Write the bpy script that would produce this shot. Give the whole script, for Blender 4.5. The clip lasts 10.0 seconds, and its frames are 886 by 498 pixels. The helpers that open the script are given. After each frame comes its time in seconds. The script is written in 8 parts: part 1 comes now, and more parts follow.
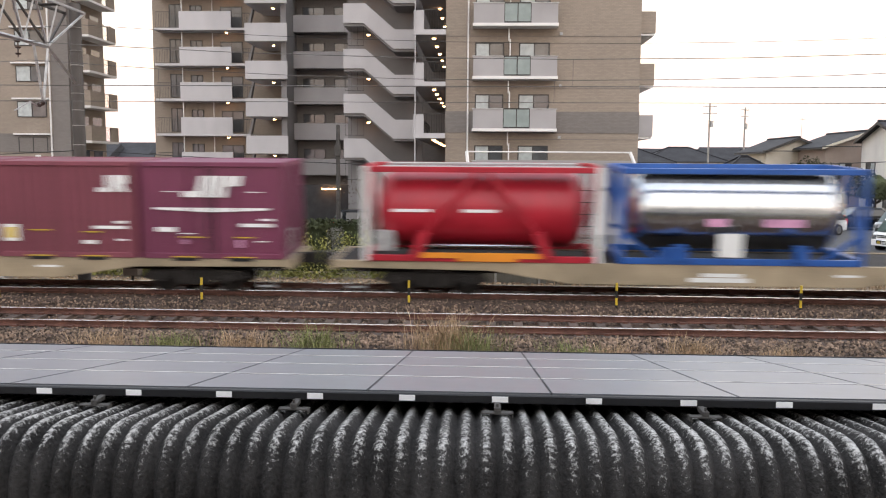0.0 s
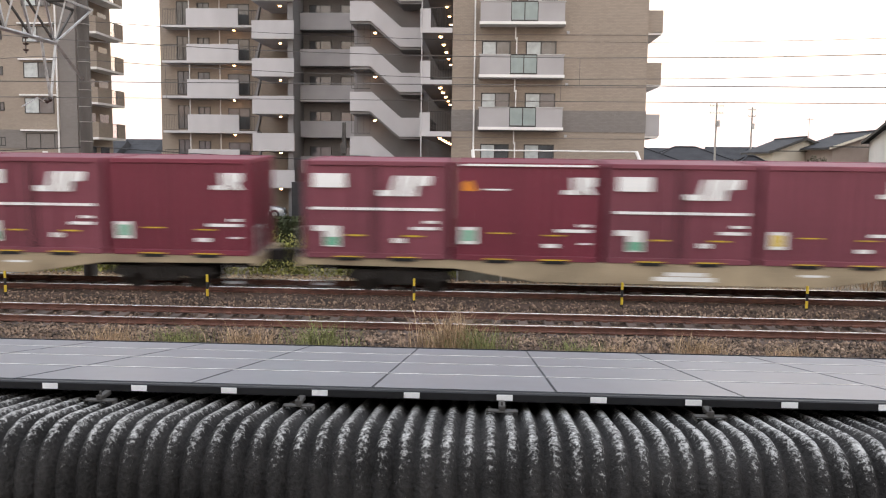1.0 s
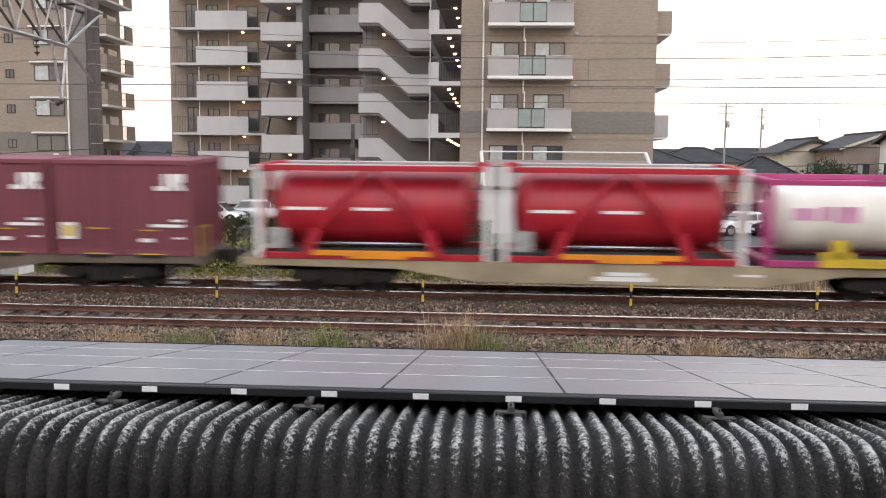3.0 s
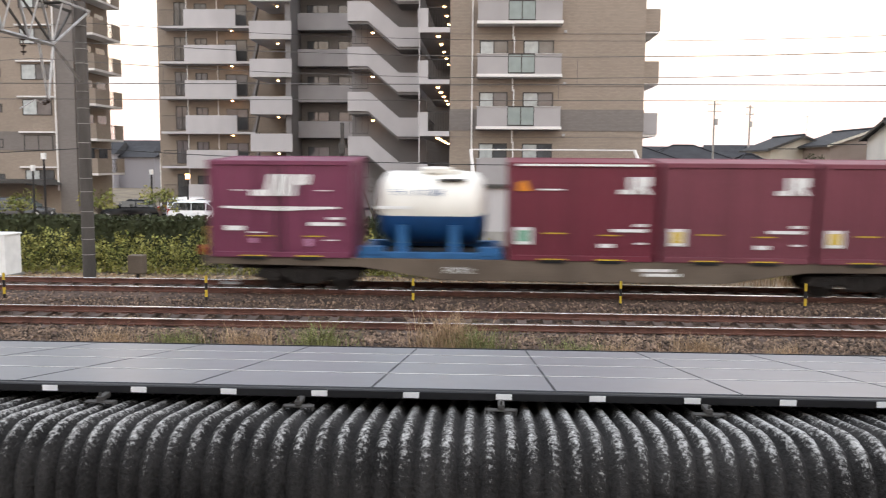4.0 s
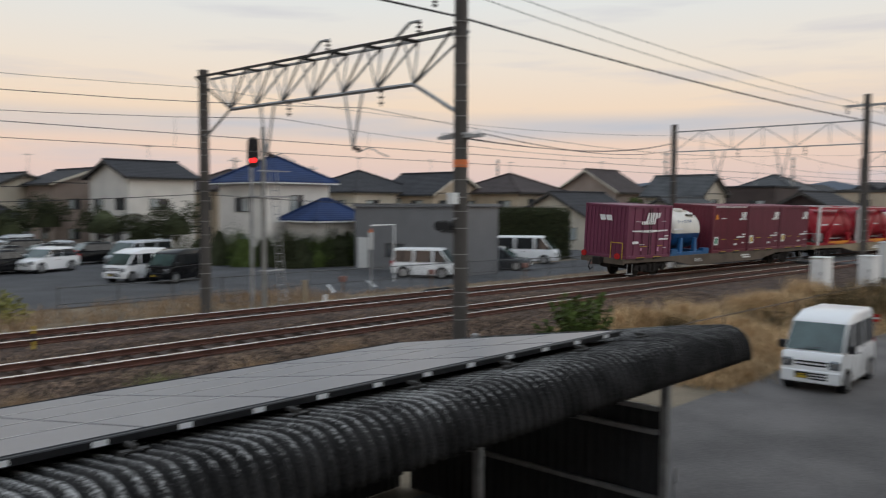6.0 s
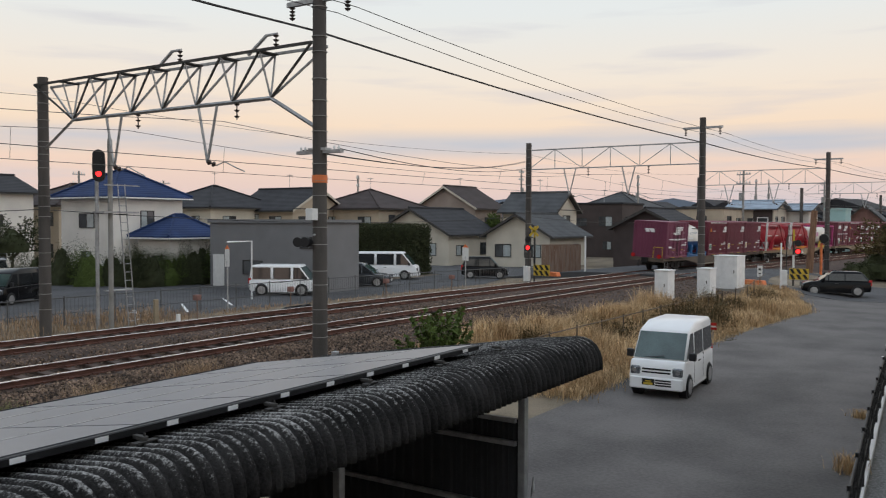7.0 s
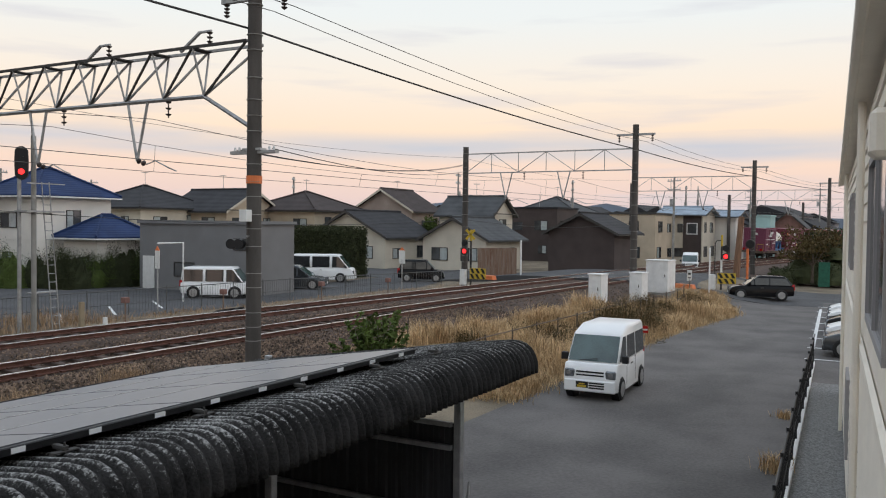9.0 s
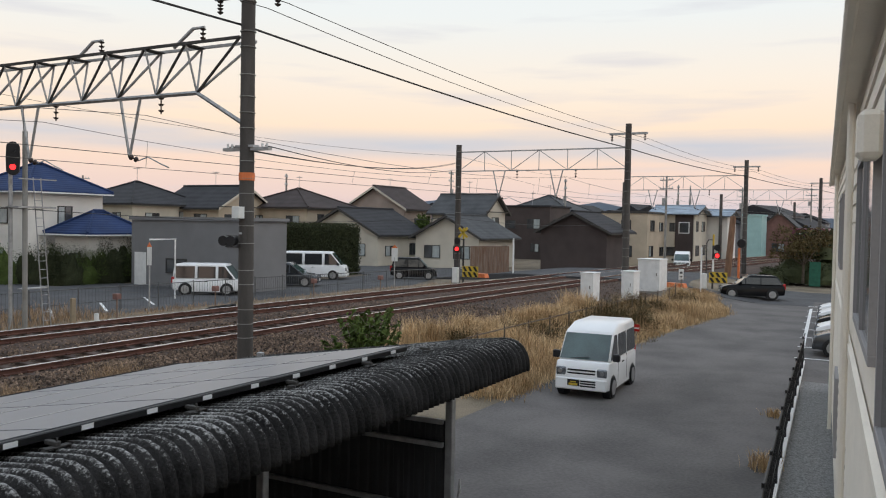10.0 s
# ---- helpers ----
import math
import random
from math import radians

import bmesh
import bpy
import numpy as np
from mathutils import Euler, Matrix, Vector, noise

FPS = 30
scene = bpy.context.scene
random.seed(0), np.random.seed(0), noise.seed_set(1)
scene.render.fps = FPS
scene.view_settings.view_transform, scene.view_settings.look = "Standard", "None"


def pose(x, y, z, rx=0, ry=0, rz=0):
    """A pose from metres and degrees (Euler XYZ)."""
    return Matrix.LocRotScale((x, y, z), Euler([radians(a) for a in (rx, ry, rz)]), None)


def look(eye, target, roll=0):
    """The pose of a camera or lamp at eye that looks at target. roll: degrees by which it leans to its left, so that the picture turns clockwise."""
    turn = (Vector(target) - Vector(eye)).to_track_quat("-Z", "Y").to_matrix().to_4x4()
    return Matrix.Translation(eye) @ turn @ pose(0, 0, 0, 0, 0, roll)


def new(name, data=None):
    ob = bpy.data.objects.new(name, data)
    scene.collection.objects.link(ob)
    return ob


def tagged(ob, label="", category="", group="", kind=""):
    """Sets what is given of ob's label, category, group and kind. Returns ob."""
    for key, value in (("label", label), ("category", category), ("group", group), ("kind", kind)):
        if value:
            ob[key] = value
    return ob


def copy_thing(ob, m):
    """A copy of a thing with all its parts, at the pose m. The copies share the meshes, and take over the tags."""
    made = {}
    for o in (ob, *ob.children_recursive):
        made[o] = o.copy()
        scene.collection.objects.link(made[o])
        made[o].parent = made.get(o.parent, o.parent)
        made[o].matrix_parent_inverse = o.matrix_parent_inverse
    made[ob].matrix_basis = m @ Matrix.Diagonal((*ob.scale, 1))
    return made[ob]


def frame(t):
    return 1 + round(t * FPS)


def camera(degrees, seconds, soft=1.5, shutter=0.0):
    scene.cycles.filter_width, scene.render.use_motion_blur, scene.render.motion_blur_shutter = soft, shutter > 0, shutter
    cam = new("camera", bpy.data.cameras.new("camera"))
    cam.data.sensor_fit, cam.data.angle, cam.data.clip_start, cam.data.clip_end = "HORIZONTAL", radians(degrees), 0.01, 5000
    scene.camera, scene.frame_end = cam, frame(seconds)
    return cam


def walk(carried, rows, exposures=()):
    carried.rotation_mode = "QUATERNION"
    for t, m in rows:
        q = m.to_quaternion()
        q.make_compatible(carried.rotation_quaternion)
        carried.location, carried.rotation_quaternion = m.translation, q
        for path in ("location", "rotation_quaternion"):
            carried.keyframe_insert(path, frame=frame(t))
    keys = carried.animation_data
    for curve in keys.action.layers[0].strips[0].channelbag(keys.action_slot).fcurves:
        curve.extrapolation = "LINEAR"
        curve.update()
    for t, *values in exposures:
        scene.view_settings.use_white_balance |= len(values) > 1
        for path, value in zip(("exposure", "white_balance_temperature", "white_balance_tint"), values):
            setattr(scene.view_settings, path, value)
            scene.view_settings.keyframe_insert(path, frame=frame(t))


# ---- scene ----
cam = camera(56.3, 10.0, 1.1, 0.5)
PATH = [
    (0, (0.484, 0.597, 4.599), (0.397, 2.585, 4.398), 0.4),
    (0.5, (0.493, 0.602, 4.588), (0.396, 2.59, 4.386), 0.4),
    (1, (0.484, 0.598, 4.595), (0.384, 2.585, 4.39), 0.7),
    (1.5, (0.494, 0.595, 4.592), (0.387, 2.582, 4.388), 0.6),
    (2, (0.491, 0.587, 4.591), (0.379, 2.574, 4.389), 0.5),
    (2.5, (0.48, 0.587, 4.595), (0.365, 2.574, 4.395), 0.7),
    (2.7, (0.482, 0.587, 4.596), (0.361, 2.574, 4.395), 0.6),
    (3.8, (0.484, 0.587, 4.598), (0.368, 2.574, 4.394), 0.5),
    (4, (0.486, 0.587, 4.599), (0.389, 2.574, 4.393), 0.4),
    (4.5, (0.518, 0.601, 4.6), (0.617, 2.588, 4.397), 0.2),
    (5, (0.588, 0.613, 4.609), (1.165, 2.519, 4.424), 0.3),
    (5.5, (0.673, 0.661, 4.622), (1.779, 2.321, 4.468), 0.4),
    (6, (0.722, 0.685, 4.628), (2.185, 2.045, 4.522), 0.2),
    (7.5, (0.796, 0.714, 4.629), (2.488, 1.779, 4.564), 0.3),
    (8, (0.811, 0.723, 4.632), (2.532, 1.741, 4.57), 0.4),
    (8.5, (0.805, 0.715, 4.634), (2.543, 1.703, 4.576), 0.6),
    (9, (0.844, 0.747, 4.625), (2.594, 1.714, 4.567), 0.7),
    (9.5, (0.826, 0.732, 4.629), (2.581, 1.689, 4.568), 0.9),
    (10, (0.815, 0.728, 4.628), (2.573, 1.679, 4.565), 1.0),
]
walk(cam, [(t, look(eye, target, roll)) for t, eye, target, roll in PATH],
     exposures=[(0.0, 1.12, 6550, 14), (4.3, 1.12, 6550, 14), (4.9, 0.9, 6420, 14), (5.4, 0.5, 5850, 6), (6.0, -0.12, 6250, 10), (7.3, 0.0, 6250, 10), (10.0, 0.1, 6250, 10)])

# ---- sky and light ----
def make_sky():
    w = bpy.data.worlds.new("evening_sky")
    scene.world = w
    w.use_nodes = True
    nt = w.node_tree
    nt.nodes.clear()
    N, L = nt.nodes.new, nt.links.new
    out, bg, tc, sep = N("ShaderNodeOutputWorld"), N("ShaderNodeBackground"), N("ShaderNodeTexCoord"), N("ShaderNodeSeparateXYZ")
    L(tc.outputs["Generated"], sep.inputs[0])
    ramp = N("ShaderNodeValToRGB")
    cols = [(0.0, (0.60, 0.50, 0.52)), (0.03, (0.82, 0.62, 0.55)), (0.07, (0.93, 0.69, 0.54)), (0.11, (0.98, 0.76, 0.56)),
            (0.165, (0.94, 0.82, 0.68)), (0.24, (0.84, 0.85, 0.81)), (0.4, (0.78, 0.84, 0.87)), (1.0, (0.72, 0.82, 0.95))]
    cr = ramp.color_ramp
    cr.elements[0].position, cr.elements[1].position = cols[0][0], cols[-1][0]
    for p, c in cols[1:-1]:
        cr.elements.new(p)
    for e, (p, c) in zip(cr.elements, cols):
        e.position, e.color = p, (*c, 1)
    L(sep.outputs["Z"], ramp.inputs[0])
    # long thin clouds low in the sky
    mp, nz, cl = N("ShaderNodeMapping"), N("ShaderNodeTexNoise"), N("ShaderNodeValToRGB")
    mp.inputs["Scale"].default_value = (1.6, 1.6, 16)
    nz.inputs["Scale"].default_value, nz.inputs["Detail"].default_value = 2.2, 5
    L(tc.outputs["Generated"], mp.inputs[0]), L(mp.outputs[0], nz.inputs["Vector"]), L(nz.outputs[0], cl.inputs[0])
    cl.color_ramp.elements[0].position, cl.color_ramp.elements[0].color = 0.54, (0, 0, 0, 1)
    cl.color_ramp.elements[1].position, cl.color_ramp.elements[1].color = 0.70, (0.45, 0.45, 0.45, 1)
    mix = N("ShaderNodeMix")
    mix.data_type = "RGBA"
    L(cl.outputs[0], mix.inputs["Factor"]), L(ramp.outputs[0], mix.inputs["A"])
    mix.inputs["B"].default_value = (0.62, 0.60, 0.64, 1)
    # one long low bank of blue-grey cloud
    band, nb, mb, mul, mix2 = N("ShaderNodeValToRGB"), N("ShaderNodeTexNoise"), N("ShaderNodeMapping"), N("ShaderNodeMath"), N("ShaderNodeMix")
    e = band.color_ramp.elements
    e[0].position, e[0].color = 0.072, (0, 0, 0, 1)
    e[1].position, e[1].color = 0.112, (0, 0, 0, 1)
    for p in (0.084, 0.095):
        e.new(p).color = (1, 1, 1, 1)
    L(sep.outputs["Z"], band.inputs[0])
    mb.inputs["Scale"].default_value = (2.5, 2.5, 22)
    nb.inputs["Scale"].default_value, nb.inputs["Detail"].default_value = 1.6, 4
    L(tc.outputs["Generated"], mb.inputs[0]), L(mb.outputs[0], nb.inputs["Vector"])
    mul.operation = "MULTIPLY"
    L(band.outputs[0], mul.inputs[0]), L(nb.outputs[0], mul.inputs[1])
    mix2.data_type = "RGBA"
    L(mul.outputs[0], mix2.inputs["Factor"]), L(mix.outputs["Result"], mix2.inputs["A"])
    mix2.inputs["B"].default_value = (0.50, 0.56, 0.64, 1)
    L(mix2.outputs["Result"], bg.inputs[0])
    bg.inputs[1].default_value = SKY
    L(bg.outputs[0], out.inputs[0])
    sun = bpy.data.lights.new("low_sun", "SUN")
    sun.energy, sun.angle, sun.color = 0.5, radians(100), (1.0, 0.86, 0.72)
    ob = new("low_sun", sun)
    ob.matrix_world = look((0, 0, 60), (-30, 42, 40))


SKY = 1.0
make_sky()


# ---- materials ----
def mat(name, col, rough=0.7, metal=0.0, var=0.25, scale=3.0, bump=0.0, fine=60.0, col2=None, spec=0.5, stretch=(1, 1, 1), objvar=0.0, island=0.0):
    """Base colour broken up by a broad stain noise and a fine grain, with optional fine relief."""
    m = bpy.data.materials.new(name)
    m.use_nodes = True
    nt = m.node_tree
    N, L = nt.nodes.new, nt.links.new
    b = nt.nodes["Principled BSDF"]
    b.inputs["Roughness"].default_value, b.inputs["Metallic"].default_value = rough, metal
    b.inputs["Specular IOR Level"].default_value = spec
    tc, mp, n1, n2 = N("ShaderNodeTexCoord"), N("ShaderNodeMapping"), N("ShaderNodeTexNoise"), N("ShaderNodeTexNoise")
    mp.inputs["Scale"].default_value = stretch
    L(tc.outputs["Object"], mp.inputs[0])
    n1.inputs["Scale"].default_value, n1.inputs["Detail"].default_value = scale, 4
    n2.inputs["Scale"].default_value, n2.inputs["Detail"].default_value = fine, 3
    L(mp.outputs[0], n1.inputs["Vector"]), L(mp.outputs[0], n2.inputs["Vector"])
    r = N("ShaderNodeValToRGB")
    lo = tuple(c * (1 - var) for c in col) if col2 is None else col2
    hi = tuple(min(1, c * (1 + var * 0.6)) for c in col) if col2 is None else col
    r.color_ramp.elements[0].position, r.color_ramp.elements[1].position = 0.34, 0.66
    r.color_ramp.elements[0].color, r.color_ramp.elements[1].color = (*lo, 1), (*hi, 1)
    add = N("ShaderNodeMath")
    add.operation = "MULTIPLY_ADD"
    L(n2.outputs[0], add.inputs[0])
    add.inputs[1].default_value = 0.35
    sub = N("ShaderNodeMath")
    sub.operation = "MULTIPLY_ADD"
    L(n1.outputs[0], sub.inputs[0])
    sub.inputs[1].default_value, sub.inputs[2].default_value = 0.8, -0.075
    L(sub.outputs[0], add.inputs[2]), L(add.outputs[0], r.inputs[0])
    last = r.outputs[0]
    if objvar or island:
        h = N("ShaderNodeHueSaturation")
        src = N("ShaderNodeObjectInfo").outputs["Random"] if objvar else N("ShaderNodeNewGeometry").outputs["Random Per Island"]
        ma = N("ShaderNodeMapRange")
        k = objvar or island
        ma.inputs["To Min"].default_value, ma.inputs["To Max"].default_value = 1 - k, 1 + k
        L(src, ma.inputs["Value"]), L(ma.outputs[0], h.inputs["Value"]), L(last, h.inputs["Color"])
        last = h.outputs[0]
    L(last, b.inputs["Base Color"])
    if bump:
        bp = N("ShaderNodeBump")
        bp.inputs["Strength"].default_value, bp.inputs["Distance"].default_value = bump, 0.02
        L(n2.outputs[0], bp.inputs["Height"]), L(bp.outputs[0], b.inputs["Normal"])
    return m


def glow(name, col, power):
    m = bpy.data.materials.new(name)
    m.use_nodes = True
    b = m.node_tree.nodes["Principled BSDF"]
    b.inputs["Base Color"].default_value = (*col, 1)
    b.inputs["Emission Color"].default_value, b.inputs["Emission Strength"].default_value = (*col, 1), power
    return m


def glassy(name, col=(0.03, 0.04, 0.05), rough=0.08):
    m = mat(name, col, rough, 0, 0.5, 0.8, spec=0.9)
    return m


MAT = {}


def setup_materials():
    d = MAT
    d["soil"] = mat("soil", (0.20, 0.16, 0.11), 0.95, 0, 0.5, 0.5, 0.6, 25)
    d["asphalt"] = mat("worn_asphalt", (0.128, 0.117, 0.111), 0.9, 0, 0.38, 0.45, 0.7, 14)
    d["road"] = mat("road_asphalt", (0.072, 0.072, 0.076), 0.9, 0, 0.3, 0.5, 0.4, 80)
    d["gravel"] = mat("grey_gravel", (0.27, 0.265, 0.26), 0.95, 0, 0.5, 25, 0.9, 120)
    d["ballast"] = mat("brown_ballast", (0.165, 0.114, 0.081), 0.95, 0, 0.5, 1.5, 0.3, 18, island=0.85)
    d["bed"] = mat("packed_dark_ballast", (0.070, 0.042, 0.030), 0.95, 0, 0.6, 1.2, 0.9, 14)
    d["sleeper"] = mat("weathered_sleeper", (0.090, 0.062, 0.049), 0.9, 0, 0.4, 3, 0.4, 40, objvar=0.3)
    d["rail"] = mat("rusty_rail", (0.115, 0.048, 0.033), 0.8, 0.1, 0.4, 4, 0.3, 60)
    d["railtop"] = mat("polished_rail", (0.88, 0.86, 0.85), 0.2, 1.0, 0.12, 5)
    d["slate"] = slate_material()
    d["panel"] = mat("dark_solar_glass", (0.225, 0.23, 0.247), 0.34, 0.0, 0.12, 0.5, 0.0, 6, spec=0.9)
    d["black"] = mat("black_frame", (0.012, 0.012, 0.014), 0.5, 0.2, 0.3, 3)
    d["white"] = mat("white_paint", (0.80, 0.80, 0.79), 0.5, 0, 0.10, 3)
    d["steel"] = mat("galvanised_steel", (0.42, 0.42, 0.42), 0.55, 0.6, 0.25, 6)
    d["darksteel"] = mat("dark_steel", (0.07, 0.065, 0.06), 0.7, 0.3, 0.35, 6, 0.2, 40)
    d["concrete"] = mat("grey_concrete", (0.30, 0.29, 0.27), 0.9, 0, 0.3, 1.2, 0.2, 50)
    d["mast"] = mat("weathered_mast_concrete", (0.086, 0.077, 0.070), 0.9, 0, 0.35, 1.0, 0.3, 40, stretch=(3, 3, 0.5))
    d["maroon"] = mat("maroon_paint", (0.16, 0.022, 0.040), 0.55, 0, 0.22, 1.0, 0.05, 30, objvar=0.10, stretch=(1, 1, 0.35))
    d["faded"] = mat("faded_maroon_paint", (0.185, 0.046, 0.066), 0.65, 0, 0.25, 1.0, 0.05, 30, objvar=0.1, stretch=(1, 1, 0.35))
    d["purple"] = mat("purple_paint", (0.165, 0.034, 0.075), 0.5, 0, 0.2, 1.0, 0.05, 30, objvar=0.06, stretch=(1, 1, 0.35))
    d["red"] = mat("bright_red_paint", (0.40, 0.015, 0.03), 0.4, 0, 0.2, 1.2)
    d["orange"] = mat("orange_paint", (0.75, 0.26, 0.02), 0.5, 0, 0.15, 2)
    d["yellow"] = mat("yellow_paint", (0.58, 0.40, 0.03), 0.5, 0, 0.2, 2)
    d["blue"] = mat("blue_paint", (0.02, 0.09, 0.33), 0.4, 0, 0.2, 1.5)
    d["seablue"] = mat("sea_blue_paint", (0.025, 0.12, 0.29), 0.45, 0, 0.25, 1.5)
    d["deepblue"] = mat("deep_blue_paint", (0.01, 0.06, 0.18), 0.35, 0, 0.2, 1.5)
    d["magenta"] = mat("magenta_paint", (0.38, 0.04, 0.16), 0.5, 0, 0.2, 1.5)
    d["chrome"] = mat("brushed_stainless", (0.55, 0.56, 0.57), 0.22, 1.0, 0.12, 3)
    d["cream"] = mat("cream_white_paint", (0.76, 0.73, 0.66), 0.45, 0, 0.12, 1.0, stretch=(1, 1, 0.3))
    d["wagon_tan"] = mat("tan_wagon_paint", (0.34, 0.27, 0.18), 0.8, 0, 0.35, 0.9, 0.1, 30)
    d["wagon_brown"] = mat("brown_wagon_paint", (0.13, 0.10, 0.075), 0.85, 0, 0.35, 0.9, 0.1, 30)
    d["bogie"] = mat("greasy_bogie_steel", (0.022, 0.018, 0.016), 0.85, 0.1, 0.4, 3, 0.2, 40)
    d["green"] = mat("green_label", (0.10, 0.35, 0.22), 0.6)
    d["tile_brown"] = tile_material("taupe_wall_tile", (0.31, 0.255, 0.205))
    d["tile_grey"] = tile_material("grey_wall_tile", (0.20, 0.18, 0.165))
    # dark grey render; on the corridor slabs it carries soffit shade
    d["dim_wall"] = mat("dark_grey_render_and_slab_shade", (0.23, 0.22, 0.22), 0.9, 0, 0.15, 0.4)
    d["parapet"] = mat("pale_grey_parapet", (0.48, 0.465, 0.47), 0.85, 0, 0.12, 0.5, 0.05, 40, stretch=(1, 1, 0.4))
    d["parapet_mid"] = mat("mid_grey_parapet", (0.35, 0.335, 0.335), 0.85, 0, 0.12, 0.5, 0.05, 40)
    d["slab"] = mat("white_slab_edge", (0.72, 0.70, 0.68), 0.8, 0, 0.1, 0.7)
    d["glass"] = glassy("window_glass", (0.07, 0.075, 0.08))
    d["curtain"] = mat("pale_curtained_pane", (0.42, 0.46, 0.46), 0.25, 0, 0.2, 3, spec=0.7)
    d["frost"] = mat("frosted_panel", (0.23, 0.28, 0.27), 0.3, 0, 0.15, 2)
    d["frame_dark"] = mat("dark_window_frame", (0.03, 0.028, 0.026), 0.5)
    d["lamp"] = glow("warm_lamp", (1.0, 0.52, 0.22), 7.0)
    d["redlamp"] = glow("red_lamp", (1.0, 0.02, 0.02), 2.6)
    d["rooftile"] = roof_material("dark_roof_tile", (0.036, 0.036, 0.040))
    d["roofblue"] = roof_material("blue_roof_tile", (0.022, 0.042, 0.115))
    d["roofbrown"] = roof_material("brown_roof_tile", (0.055, 0.042, 0.040))
    d["roofgrey"] = roof_material("grey_roof_tile", (0.075, 0.078, 0.082))
    d["roofmetal"] = roof_material("pale_blue_metal_roof", (0.30, 0.36, 0.43))
    d["beige"] = mat("beige_render", (0.50, 0.42, 0.32), 0.9, 0, 0.14, 0.6, 0.1, 50)
    d["cream_wall"] = mat("cream_render", (0.60, 0.55, 0.46), 0.9, 0, 0.12, 0.6, 0.1, 50)
    d["white_wall"] = mat("white_render", (0.76, 0.73, 0.68), 0.9, 0, 0.12, 0.6, 0.1, 50)
    d["brown_wall"] = mat("brown_siding", (0.066, 0.050, 0.047), 0.85, 0, 0.2, 0.7, 0.1, 40)
    d["taupe_wall"] = mat("taupe_siding", (0.36, 0.29, 0.25), 0.85, 0, 0.15, 0.7, 0.1, 40)
    d["grey_wall"] = mat("grey_siding", (0.20, 0.20, 0.205), 0.85, 0, 0.1, 0.7, 0.1, 40)
    d["rust"] = mat("rusty_sheet", (0.17, 0.09, 0.055), 0.85, 0.1, 0.5, 2, 0.3, 20, stretch=(4, 4, 0.4), col2=(0.26, 0.20, 0.16))
    d["siding"] = mat("white_lap_siding", (0.86, 0.80, 0.70), 0.7, 0, 0.08, 1.0, 0.05, 60)
    d["tyre"] = mat("tyre_rubber", (0.02, 0.02, 0.02), 0.9)
    d["alloy"] = mat("alloy_rim", (0.5, 0.5, 0.5), 0.35, 0.8)
    d["carwhite"] = mat("white_car_paint", (0.87, 0.87, 0.87), 0.25, 0, 0.05, 1, spec=0.6)
    d["carblack"] = mat("black_car_paint", (0.006, 0.006, 0.007), 0.12, 0, 0.1, 1, spec=0.2)
    d["cargrey"] = mat("dark_grey_car_paint", (0.055, 0.06, 0.065), 0.2, 0.3, 0.1, 1, spec=0.7)
    d["carsilver"] = mat("silver_car_paint", (0.45, 0.47, 0.49), 0.25, 0.5, 0.08, 1, spec=0.7)
    d["carblue"] = mat("pale_blue_car_paint", (0.30, 0.42, 0.55), 0.25, 0.2, 0.08, 1, spec=0.7)
    d["windscreen"] = glassy("windscreen_glass", (0.06, 0.10, 0.095), 0.05)
    d["carglass"] = mat("car_glass", (0.022, 0.025, 0.027), 0.05, 0, 0.4, 1, spec=0.9)
    d["headlamp"] = mat("headlamp_lens", (0.20, 0.21, 0.22), 0.08, 0.3, 0.6, 9, spec=0.9)
    d["taillamp"] = mat("red_lens", (0.45, 0.02, 0.02), 0.2, 0, 0.1, 3)
    d["leaf"] = mat("green_leaves", (0.085, 0.12, 0.03), 0.8, 0, 0.3, 2, island=0.5, spec=0.2)
    d["leafyellow"] = mat("yellow_green_leaves", (0.36, 0.32, 0.10), 0.8, 0, 0.35, 0.8, col2=(0.09, 0.12, 0.03), island=0.4, spec=0.2)
    d["leafdark"] = mat("dark_hedge_leaves", (0.050, 0.058, 0.028), 0.85, 0, 0.3, 2, island=0.4, spec=0.2)
    d["dry"] = mat("dry_grass", (0.70, 0.52, 0.31), 0.95, 0, 0.35, 0.7, col2=(0.38, 0.25, 0.13), island=0.45, spec=0.05)
    d["weedgreen"] = mat("pale_green_weeds", (0.20, 0.21, 0.085), 0.9, 0, 0.35, 3, island=0.45, spec=0.1)
    d["weeddry"] = mat("pinkish_dry_weeds", (0.44, 0.31, 0.20), 0.95, 0, 0.35, 3, col2=(0.25, 0.17, 0.10), island=0.45, spec=0.05)
    d["panelframe"] = mat("grey_panel_frame", (0.085, 0.09, 0.10), 0.5, 0.2, 0.2, 3)
    d["weeddark"] = mat("dark_weeds", (0.075, 0.070, 0.035), 0.9, 0, 0.35, 2, col2=(0.13, 0.085, 0.045), island=0.45, spec=0.1)
    d["leafolive"] = mat("olive_autumn_leaves", (0.125, 0.105, 0.04), 0.85, 0, 0.35, 1.2, col2=(0.085, 0.055, 0.03), island=0.45, spec=0.15)
    d["netgreen"] = mat("green_net", (0.02, 0.11, 0.07), 0.8, 0, 0.3, 4)
    d["bark"] = mat("bark", (0.10, 0.08, 0.06), 0.95, 0, 0.4, 6, 0.5, 30)
    d["wood"] = mat("brown_wood_pole", (0.20, 0.11, 0.065), 0.9, 0, 0.35, 2, 0.2, 40, stretch=(4, 4, 0.4))
    # distance haze is mixed into the base colours of hills and far walls
    d["hill"] = mat("haze_tinted_hill", (0.20, 0.25, 0.33), 1.0, 0, 0.1, 0.01)
